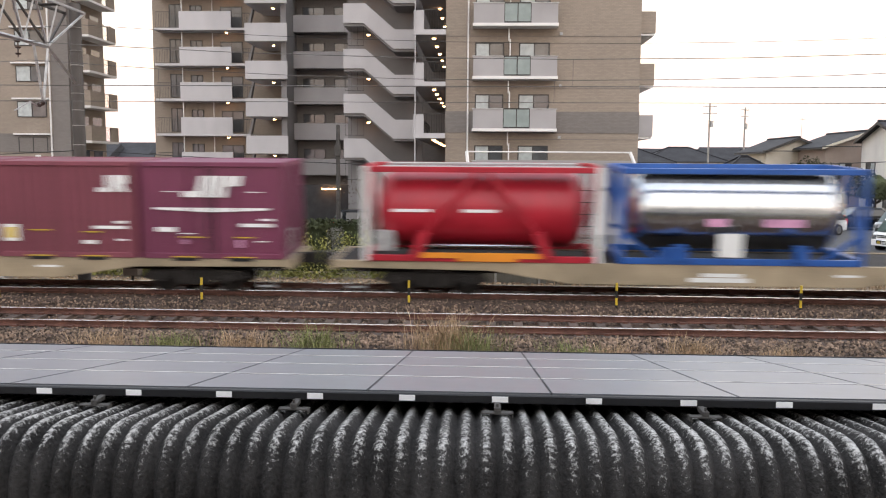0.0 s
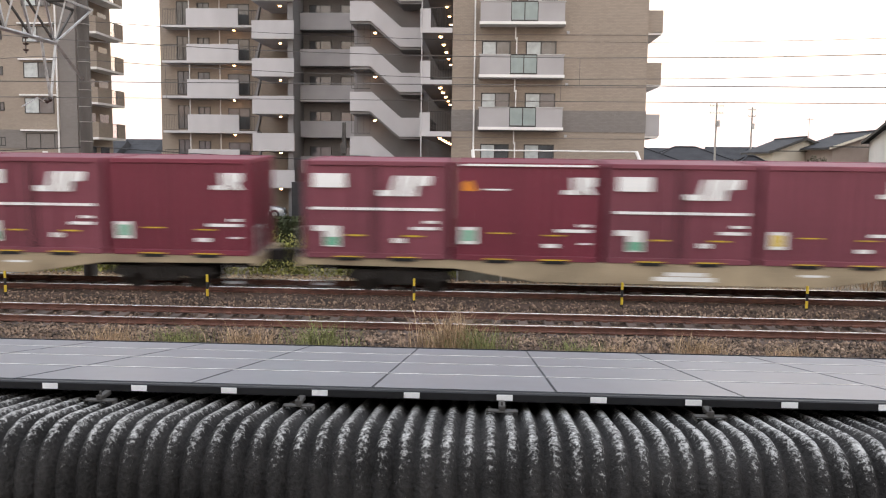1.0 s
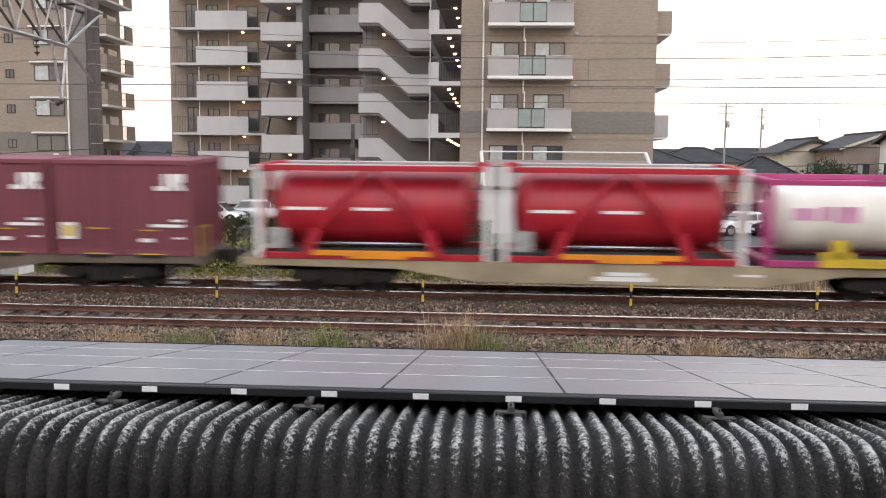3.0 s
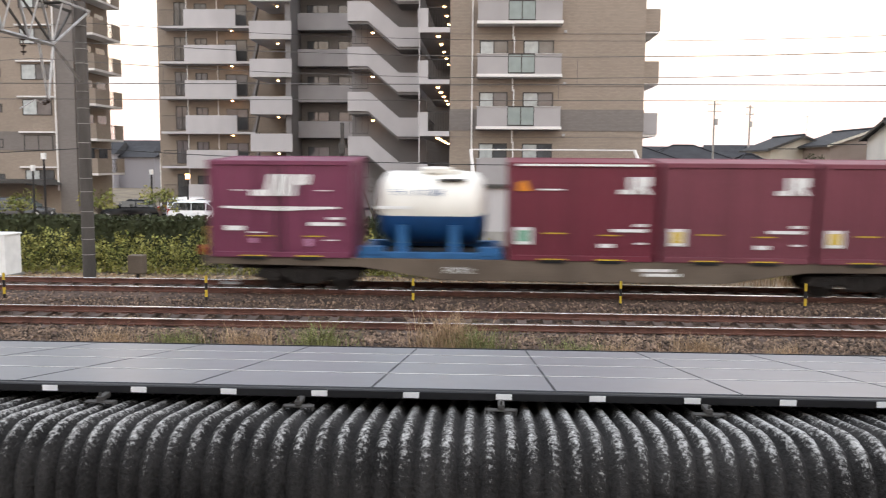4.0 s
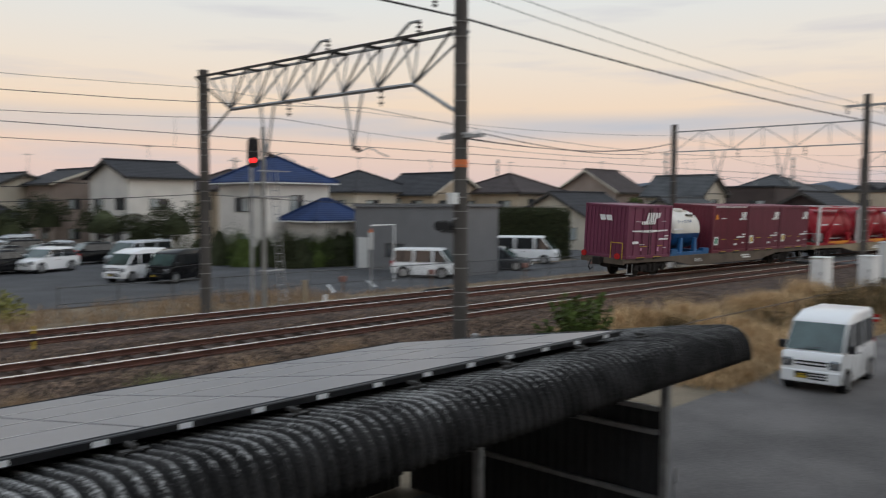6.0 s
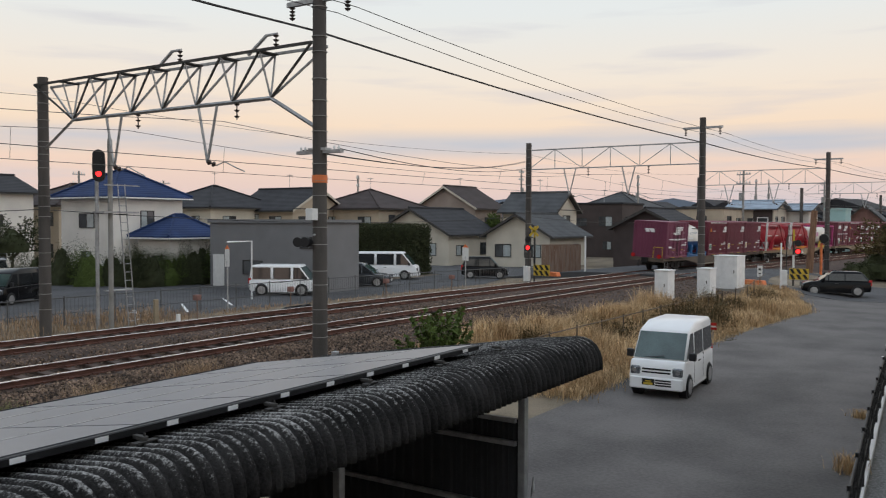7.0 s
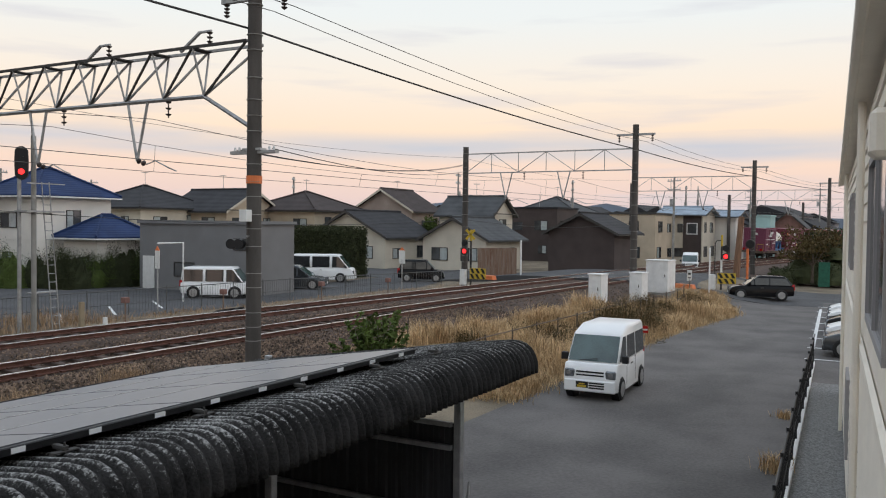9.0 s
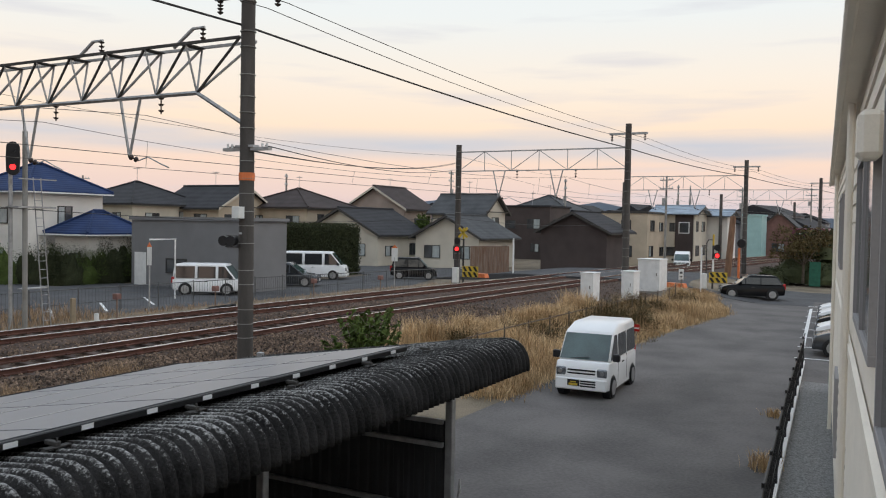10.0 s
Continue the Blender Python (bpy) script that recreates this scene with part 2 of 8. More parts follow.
    d["far"] = mat("haze_tinted_far_buildings", (0.30, 0.29, 0.31), 1.0, 0, 0.3, 0.05, island=0.35)
    d["cable"] = mat("black_cable", (0.015, 0.015, 0.016), 0.6)
    d["wire"] = mat("dull_copper_wire", (0.10, 0.095, 0.09), 0.5, 0.5)
    # interior shade of shed and undercroft put into one near-black colour
    d["shadetone"] = mat("near_black_painted_shade", (0.03, 0.03, 0.032), 0.8, 0, 0.3, 2)
    d["pink"] = mat("pink_print", (0.62, 0.30, 0.46), 0.6)
    d["orangeband"] = mat("orange_warning_band", (0.75, 0.20, 0.06), 0.6)
    d["insulator"] = mat("brown_insulator", (0.05, 0.035, 0.03), 0.3)
    d["signwhite"] = mat("white_sign", (0.75, 0.75, 0.73), 0.5, 0, 0.08, 4)
    d["teal"] = mat("teal_cladding", (0.36, 0.55, 0.54), 0.7, 0, 0.1, 1)
    d["fencegrey"] = mat("dull_fence_steel", (0.13, 0.13, 0.13), 0.7, 0.3, 0.3, 5)
    d["oldpanel"] = mat("stained_old_concrete", (0.17, 0.16, 0.135), 0.95, 0, 0.45, 1.5, 0.3, 30, col2=(0.09, 0.085, 0.06))
    d["brick"] = mat("red_brown_wall", (0.24, 0.13, 0.11), 0.9, 0, 0.2, 2)


def slate_material():
    """Old corrugated sheet: near black in the valleys, with pale lichen flecks on crests and upper side."""
    m = mat("lichened_slate_sheet", (0.036, 0.034, 0.033), 1.0, 0, 0.5, 2.5, 0.9, 40, spec=0.08)
    nt = m.node_tree
    N, L = nt.nodes.new, nt.links.new
    b = nt.nodes["Principled BSDF"]
    base = b.inputs["Base Color"].links[0].from_socket
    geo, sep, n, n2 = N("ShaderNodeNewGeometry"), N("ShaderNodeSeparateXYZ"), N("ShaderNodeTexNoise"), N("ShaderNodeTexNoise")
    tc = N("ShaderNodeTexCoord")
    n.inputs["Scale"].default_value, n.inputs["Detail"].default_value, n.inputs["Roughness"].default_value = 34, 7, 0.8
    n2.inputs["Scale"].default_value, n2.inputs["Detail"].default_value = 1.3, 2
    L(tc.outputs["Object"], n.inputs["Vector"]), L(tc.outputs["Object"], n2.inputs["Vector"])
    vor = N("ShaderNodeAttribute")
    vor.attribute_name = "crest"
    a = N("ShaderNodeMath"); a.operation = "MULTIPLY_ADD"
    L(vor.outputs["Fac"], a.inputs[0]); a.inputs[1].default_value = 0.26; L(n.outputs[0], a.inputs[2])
    # the lichen thins out towards the east end
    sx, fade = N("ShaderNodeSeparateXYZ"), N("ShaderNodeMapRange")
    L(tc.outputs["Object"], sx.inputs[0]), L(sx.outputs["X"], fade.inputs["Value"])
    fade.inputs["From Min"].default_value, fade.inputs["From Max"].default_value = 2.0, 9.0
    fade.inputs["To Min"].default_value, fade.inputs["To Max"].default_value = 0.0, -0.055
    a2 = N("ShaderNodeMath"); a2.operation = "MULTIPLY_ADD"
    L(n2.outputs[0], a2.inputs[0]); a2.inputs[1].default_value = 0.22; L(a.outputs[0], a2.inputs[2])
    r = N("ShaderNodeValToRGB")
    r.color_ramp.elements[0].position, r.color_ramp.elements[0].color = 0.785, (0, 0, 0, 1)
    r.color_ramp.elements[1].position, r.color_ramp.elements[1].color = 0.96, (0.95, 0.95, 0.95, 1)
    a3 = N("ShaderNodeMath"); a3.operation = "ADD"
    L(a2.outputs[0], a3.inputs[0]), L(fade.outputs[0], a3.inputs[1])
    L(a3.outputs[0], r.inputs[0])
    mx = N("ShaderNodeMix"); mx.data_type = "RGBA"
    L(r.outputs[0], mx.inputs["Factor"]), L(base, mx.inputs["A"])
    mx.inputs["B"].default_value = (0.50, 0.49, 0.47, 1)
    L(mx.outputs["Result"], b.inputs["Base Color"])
    return m


def tile_material(name, col):
    """Small ceramic wall tiles with thin joints and faint storey bands."""
    m = mat(name, col, 0.75, 0, 0.10, 0.25, 0.0, 30)
    nt = m.node_tree
    N, L = nt.nodes.new, nt.links.new
    b = nt.nodes["Principled BSDF"]
    base = b.inputs["Base Color"].links[0].from_socket
    br, tc, sx, cx = N("ShaderNodeTexBrick"), N("ShaderNodeTexCoord"), N("ShaderNodeSeparateXYZ"), N("ShaderNodeCombineXYZ")
    L(tc.outputs["Object"], sx.inputs[0])
    ad = N("ShaderNodeMath"); ad.operation = "ADD"
    L(sx.outputs["X"], ad.inputs[0]), L(sx.outputs["Y"], ad.inputs[1])
    L(ad.outputs[0], cx.inputs["X"]), L(sx.outputs["Z"], cx.inputs["Y"])
    L(cx.outputs[0], br.inputs["Vector"])
    br.inputs["Scale"].default_value = 1.0
    br.inputs["Brick Width"].default_value, br.inputs["Row Height"].default_value, br.inputs["Mortar Size"].default_value = 0.24, 0.08, 0.006
    br.inputs["Color1"].default_value, br.inputs["Color2"].default_value, br.inputs["Mortar"].default_value = (1, 1, 1, 1), (0.86, 0.86, 0.86, 1), (0.72, 0.72, 0.72, 1)
    mx = N("ShaderNodeMix"); mx.data_type = "RGBA"; mx.blend_type = "MULTIPLY"
    mx.inputs["Factor"].default_value = 1.0
    L(base, mx.inputs["A"]), L(br.outputs["Color"], mx.inputs["B"]), L(mx.outputs["Result"], b.inputs["Base Color"])
    return m


def roof_material(name, col):
    """Rows of roof tiles as relief."""
    m = mat(name, col, 0.8, 0, 0.25, 0.8, 0.0, 20, spec=0.25)
    nt = m.node_tree
    N, L = nt.nodes.new, nt.links.new
    b = nt.nodes["Principled BSDF"]
    wv, tc, bp = N("ShaderNodeTexWave"), N("ShaderNodeTexCoord"), N("ShaderNodeBump")
    wv.bands_direction = "Z"
    wv.inputs["Scale"].default_value, wv.inputs["Distortion"].default_value = 2.2, 0.3
    L(tc.outputs["Object"], wv.inputs["Vector"]), L(wv.outputs["Fac"], bp.inputs["Height"])
    bp.inputs["Strength"].default_value, bp.inputs["Distance"].default_value = 0.5, 0.04
    L(bp.outputs[0], b.inputs["Normal"])
    return m


setup_materials()


# ---- mesh helpers ----
class Shape:
    """Collects vertices and faces of one mesh."""

    def __init__(self):
        self.v, self.f = [], []

    def add(self, verts, faces, m=None):
        n = len(self.v)
        self.v += [tuple(m @ Vector(p)) for p in verts] if m is not None else [tuple(p) for p in verts]
        self.f += [tuple(i + n for i in f) for f in faces]
        return self

    def box(self, x0, x1, y0, y1, z0, z1, m=None):
        v = [(x, y, z) for z in (z0, z1) for y in (y0, y1) for x in (x0, x1)]
        return self.add(v, [(0, 2, 3, 1), (4, 5, 7, 6), (0, 1, 5, 4), (2, 6, 7, 3), (0, 4, 6, 2), (1, 3, 7, 5)], m)

    def rod(self, a, b, r, n=8, r2=None, caps=True):
        a, b = Vector(a), Vector(b)
        q = (b - a).to_track_quat("Z", "Y").to_matrix()
        r2 = r if r2 is None else r2
        v = []
        for p, rr in ((a, r), (b, r2)):
            for i in range(n):
                t = 2 * math.pi * (i + 0.5) / n
                v.append(p + q @ Vector((rr * math.cos(t), rr * math.sin(t), 0)))
        f = [(i, (i + 1) % n, n + (i + 1) % n, n + i) for i in range(n)]
        if caps:
            f += [tuple(range(n - 1, -1, -1)), tuple(range(n, 2 * n))]
        return self.add(v, f)

    def tube(self, pts, r, n=6):
        """One closed tube through the points."""
        pts = [Vector(p) for p in pts]
        v = []
        for i, p in enumerate(pts):
            q = (pts[min(i + 1, len(pts) - 1)] - pts[max(i - 1, 0)]).to_track_quat("Z", "Y").to_matrix()
            v += [p + q @ Vector((r * math.cos(6.2832 * k / n), r * math.sin(6.2832 * k / n), 0)) for k in range(n)]
        m = len(pts)
        f = [(i * n + k, i * n + (k + 1) % n, (i + 1) * n + (k + 1) % n, (i + 1) * n + k) for i in range(m - 1) for k in range(n)]
        return self.add(v, f + [tuple(range(n - 1, -1, -1)), tuple(range((m - 1) * n, m * n))])

    def prism(self, outline, lo, hi, axis="y", m=None):
        """Extrudes an outline: (x, z) along y, (x, y) along z, (y, z) along x."""
        put = {"y": lambda p, h: (p[0], h, p[1]), "z": lambda p, h: (p[0], p[1], h), "x": lambda p, h: (h, p[0], p[1])}[axis]
        n = len(outline)
        v = [put(p, lo) for p in outline] + [put(p, hi) for p in outline]
        f = [(i, (i + 1) % n, n + (i + 1) % n, n + i) for i in range(n)] + [tuple(range(n - 1, -1, -1)), tuple(range(n, 2 * n))]
        return self.add(v, f, m)

    def lathe(self, prof, n=24, m=None):
        """Turns (x, r) stations about the x axis."""
        v = [(x, r * math.cos(2 * math.pi * i / n), r * math.sin(2 * math.pi * i / n)) for x, r in prof for i in range(n)]
        f = [(k * n + i, k * n + (i + 1) % n, (k + 1) * n + (i + 1) % n, (k + 1) * n + i) for k in range(len(prof) - 1) for i in range(n)]
        f += [tuple(range(n - 1, -1, -1)), tuple(range((len(prof) - 1) * n, len(prof) * n))]
        return self.add(v, f, m)

    def pair(self):
        return self.v, self.f

    def mesh(self, name, material, bevel=0.0, smooth=False):
        me = bpy.data.meshes.new(name)
        me.from_pydata(self.v, [], self.f)
        bm = bmesh.new()
        bm.from_mesh(me)
        bmesh.ops.recalc_face_normals(bm, faces=bm.faces)
        if bevel:
            bmesh.ops.bevel(bm, geom=[e for e in bm.edges if len(e.link_faces) == 2 and e.calc_face_angle(0) > 0.6], offset=bevel, segments=1, affect="EDGES", clamp_overlap=True)
        if smooth:
            for f in bm.faces:
                f.smooth = True
            for e in bm.edges:
                if len(e.link_faces) == 2 and e.calc_face_angle(0) > 0.7:
                    e.smooth = False
        bm.to_mesh(me)
        bm.free()
        me.materials.append(MAT[material] if isinstance(material, str) else material)
        return me


def thing(name, label, category, at=(0, 0, 0), yaw=0, group="", kind=""):
    ob = new(name)
    ob.empty_display_size = 0.2
    ob.matrix_basis = pose(*at, 0, 0, yaw)
    return tagged(ob, label, category, group, kind)


def part(name, shape, material, parent=None, label="", bevel=0.0, smooth=False):
    me = shape if isinstance(shape, bpy.types.Mesh) else shape.mesh(name, material, bevel, smooth)
    ob = new(name, me)
    if parent is not None:
        ob.parent = parent
    if label:
        ob["label"] = label
    return ob


def single(name, shape, material, label, category, kind="", group="", bevel=0.0, smooth=False, at=None):
    ob = part(name, shape, material, None, "", bevel, smooth)
    if at is not None:
        ob.matrix_basis = at
    return tagged(ob, label, category, group, kind)


# ---- lie of the land ----
RAIL_Z, CANT, BEND, BEND_FROM = 1.13, math.degrees(math.atan(0.062 / 1.13)), 580.0, 10.0


def bend(x):
    return -max(0.0, x - BEND_FROM) ** 2 / (2 * BEND)


def ease(x, a, b):
    t = min(1, max(0, (x - a) / (b - a)))
    return t * t * (3 - 2 * t)


def line_near(x):
    return 18.95 + bend(x)


def line_far(x):
    return 23.6 - 0.95 * ease(x, -5, 55) + bend(x)


def slope_of(line, x):
    return math.degrees(math.atan2(line(x + 0.5) - line(x - 0.5), 1))


def land(x, y):
    """Height of the soil at x, y."""
    u = y - bend(x)
    up = ease(u, 11.0, 15.8)
    down = ease(u, 26.2, 31.0)
    crossing = ease(x, 50, 56) * (1 - ease(x, 66, 72))
    h = 0.72 * up * (1 - down) + 0.45 * down
    if y < 16 + bend(x):
        h = h * (1 - crossing) + crossing * 0.98 * ease(u, 9.5, 15)
    return h


def build_ground():
    xs = [-900, -500, -250, -120, -70] + [-50 + 2.5 * i for i in range(69)] + [130, 150, 180, 240, 350, 600, 1200, 2500]
    ys = [-900, -300, -120, -60, -30, -15, -8, -4, 0, 3, 6] + [8 + 0.75 * i for i in range(36)] + [36, 40, 46, 55, 70, 90, 120, 170, 250, 400, 700, 1300, 2500]
    s = Shape()
    s.v = [(x, y + (bend(min(x, 200)) * ease(y, 6, 14) if 6 < y < 60 else 0), 0) for x in xs for y in ys]
    s.v = [(x, y, land(x, y) - 0.012 + 0.02 * noise.noise((x * 0.8, y * 0.8, 0)) * ease(y, 10, 12)) for x, y, _ in s.v]
    n = len(ys)
    s.f = [(i * n + j, (i + 1) * n + j, (i + 1) * n + j + 1, i * n + j + 1) for i in range(len(xs) - 1) for j in range(n - 1)]
    single("ground", s, "soil", "bare brown soil with sparse grass", "ground", "structure", smooth=True)
    # yard asphalt between the house and the line
    s = Shape()
    edge = [(-40, 11.0), (17, 9.6), (23, 9.5), (33.7, 9.3), (40, 8.9), (46, 8.2), (50, 8.6), (54, 10.5)]
    far = [(-40, -6), (14, 2.3), (20, 2.65), (30, 3.2), (40, 3.8), (47, 4.2), (53, 4.6), (58, 4.9)]
    k = 6
    for (x0, y0), (x1, y1) in zip(edge, far):
        for i in range(k + 1):
            x, y = x0 + (x1 - x0) * i / k, y0 + (y1 - y0) * i / k
            s.v.append((x, y, max(0, land(x, y)) + 0.012))
    s.f = [(i * (k + 1) + j, (i + 1) * (k + 1) + j, (i + 1) * (k + 1) + j + 1, i * (k + 1) + j + 1) for i in range(len(edge) - 1) for j in range(k)]
    single("yard", s, "asphalt", "worn dark asphalt yard with pale patches", "yard", "structure")
    # road over the crossing
    s = Shape()
    for i in range(25):
        y = 2.0 + i * 1.9
        for x in (54.5 + 0.02 * y, 66 + 0.05 * y):
            u = y - bend(x)
            z = land(x, y) + 0.02 if u < 15 else (1.12 if u < 26 else max(0.46, 1.12 - 0.66 * ease(u, 26, 34)))
            s.v.append((x, y, z))
    s.f = [(2 * i, 2 * i + 1, 2 * i + 3, 2 * i + 2) for i in range(24)]
    s.v += [(x, y, z - 0.8) for x, y, z in s.v]
    for i in range(24):
        s.f += [(2 * i, 2 * i + 2, 52 + 2 * i, 50 + 2 * i), (2 * i + 1, 51 + 2 * i, 53 + 2 * i, 2 * i + 3)]
    single("road", s, "road", "grey asphalt lane over the level crossing", "road", "structure")
    # strip of gravel along the house
    s = Shape()
    s.v = [(-20, -2.6, 0.02), (-20, 0.4, 0.02), (28, 3.0, 0.02), (28, -1.0, 0.02)]
    s.f = [(0, 3, 2, 1)]
    single("gravel_strip", s, "gravel", "grey gravel strip along the house wall", "gravel", "structure")
    # car park beyond the line
    s = Shape()
    s.v = [(4, 34, 0.47), (4, 72, 0.47), (33, 72, 0.47), (33, 34, 0.47)]
    s.f = [(0, 3, 2, 1)]
    single("car_park", s, "road", "grey asphalt car park beyond the line", "car park", "structure")
    s = Shape()
    s.v = [(-60, 34, 0.47), (-60, 64, 0.47), (-1, 64, 0.47), (-1, 34, 0.47)]
    s.f = [(0, 3, 2, 1)]
    single("forecourt", s, "road", "asphalt forecourt of the apartment block", "forecourt", "structure")
    s = Shape()
    s.v = [(20, 29.5, 0.475), (20, 34, 0.475), (33, 34, 0.475), (33, 44, 0.475), (37, 44, 0.475), (37, 35.2, 0.475), (80, 38, 0.475), (48, 28.5, 0.475)]
    s.f = [(7, 6, 5, 4, 3, 2, 1, 0)]
    single("side_street", s, "road", "asphalt street beside the railway fence", "street", "structure")


def build_track():
    # ballast bed as one strip following both lines
    s = Shape()
    xs = [-70 + 2 * i for i in range(130)]
    prof = [(-4.9, -0.50), (-3.0, -0.30), (-1.75, -0.17), (0.0, -0.15), (1.6, -0.15)]
    for x in xs:
        a, b = line_near(x), line_far(x)
        row = [(a + d, RAIL_Z + h) for d, h in prof] + [((a + b) / 2, RAIL_Z - 0.25), (b - 1.6, RAIL_Z - 0.15), (b, RAIL_Z - 0.13), (b + 1.6, RAIL_Z - 0.15), (b + 3.4, RAIL_Z - 0.50)]
        s.v += [(x, y, z - 0.02) for y, z in row]
    n = 10
    s.f = [(i * n + j, (i + 1) * n + j, (i + 1) * n + j + 1, i * n + j + 1) for i in range(len(xs) - 1) for j in range(n - 1)]
    single("ballast_bed", s, "bed", "brown rail ballast bed with worn stones", "ballast", "structure", smooth=True)
    # rails
    prof = [(-0.06, -0.15), (0.06, -0.15), (0.06, -0.13), (0.012, -0.11), (0.012, -0.04), (0.033, -0.035), (0.033, -0.002), (-0.033, -0.002), (-0.033, -0.035), (-0.012, -0.04), (-0.012, -0.11), (-0.06, -0.13)]
    xs = [-80 + 2.5 * i for i in range(110)]
    for nm, line in (("track_1", line_near), ("track_2", line_far)):
        tr = thing(nm, "railway track with rusty rails on weathered sleepers", "track", kind="structure")
        for side in (-0.565, 0.565):
            up = side * math.tan(radians(CANT)) + 0.031
            s, top = Shape(), Shape()
            for x in xs:
                s.v += [(x, line(x) + side + d, RAIL_Z + up + h) for d, h in prof]
                top.v += [(x, line(x) + side + d, RAIL_Z + up + h) for d, h in ((-0.034, -0.012), (-0.029, 0.0015), (0.029, 0.0015), (0.034, -0.012))]
            k = len(prof)
            s.f = [(i * k + j, (i + 1) * k + j, (i + 1) * k + (j + 1) % k, i * k + (j + 1) % k) for i in range(len(xs) - 1) for j in range(k)]
            top.f = [(i * 4 + j, (i + 1) * 4 + j, (i + 1) * 4 + (j + 1) % 4, i * 4 + (j + 1) % 4) for i in range(len(xs) - 1) for j in range(4)]
            r = part("rail", s, "rail", tr)
            part("rail_head", top, "railtop", r, "bright worn running surface of the rail")


def stones_and_sleepers():
    rnd = random.Random(7)
    sl = Shape().box(-0.11, 0.11, -1.03, 1.03, -0.17, 0.0).mesh("sleeper", "sleeper", 0.015)
    chair = Shape()
    for line, nm in ((line_near, "track_1"), (line_far, "track_2")):
        tr = bpy.data.objects[nm]
        far = Shape()
        for i in range(330):
            x = -60 + i * 0.62
            m = pose(x + rnd.uniform(-0.03, 0.03), line(x), RAIL_Z - 0.149 + 0.031, CANT, 0, slope_of(line, x) + rnd.uniform(-0.8, 0.8))
            if -15 < x < 70:
                ob = part("sleeper", sl, None, tr)
                ob.matrix_basis = m
            else:
                far.box(-0.11, 0.11, -1.03, 1.03, -0.17, 0.0, m)
            for side in (-0.565, 0.565):
                for e in (-0.1, 0.1):
                    chair.box(-0.06, 0.06, side + e - 0.04, side + e + 0.04, -0.005, 0.045, m)
        ob = part("far_sleepers", far, "sleeper", tr)
        ob["kind"] = "stuff"
    ob = part("rail_clips", chair, "rail", bpy.data.objects["track_1"])
    ob["kind"] = "stuff"
    # loose stones
    s = Shape()
    for i in range(70000):
        x = rnd.uniform(-14, 34) if i < 26000 or i >= 52000 else (rnd.uniform(-10, 22) if i < 44000 else rnd.uniform(30, 62))
        d = rnd.uniform(-4.8, -0.9) if 26000 <= i < 44000 else rnd.uniform(-4.6, 7.6)
        y = line_near(x) + d
        b = line_far(x)
        u = y - b
        if -4.9 <= d <= -3.0:
            z = RAIL_Z - 0.50 + (d + 4.9) / 1.9 * 0.2
        elif d < -1.75:
            z = RAIL_Z - 0.30 + (d + 3) / 1.25 * 0.13
        elif u > 1.6:
            z = RAIL_Z - 0.15 - (u - 1.6) / 1.8 * 0.35
        else:
            z = RAIL_Z - 0.17
        r = rnd.uniform(0.022, 0.052) if not 26000 <= i < 44000 else rnd.uniform(0.025, 0.06)
        q = Euler((rnd.uniform(0, 6), rnd.uniform(0, 6), rnd.uniform(0, 6))).to_matrix()
        vs = [q @ Vector(p) * r for p in ((1, 0, 0), (-1, 0.2, 0), (0, 0.9, 0.1), (0.2, -0.8, 0), (0, 0, 0.7), (0, 0.1, -0.7))]
        s.add([(x + v.x, y + v.y, z + v.z) for v in vs], [(0, 2, 4), (2, 1, 4), (1, 3, 4), (3, 0, 4), (2, 0, 5), (1, 2, 5), (3, 1, 5), (0, 3, 5)])
    single("ballast_stones", s.mesh("ballast_stones", "ballast"), None, "loose brown and grey ballast stones", "stones", "stuff")


# ---- the shed roof in front of the window ----
EAVE_Y, EAVE_Z, ROOF_X0, ROOF_X1, WAVE = 6.2, 3.0, -6.5, 11.83, 0.128


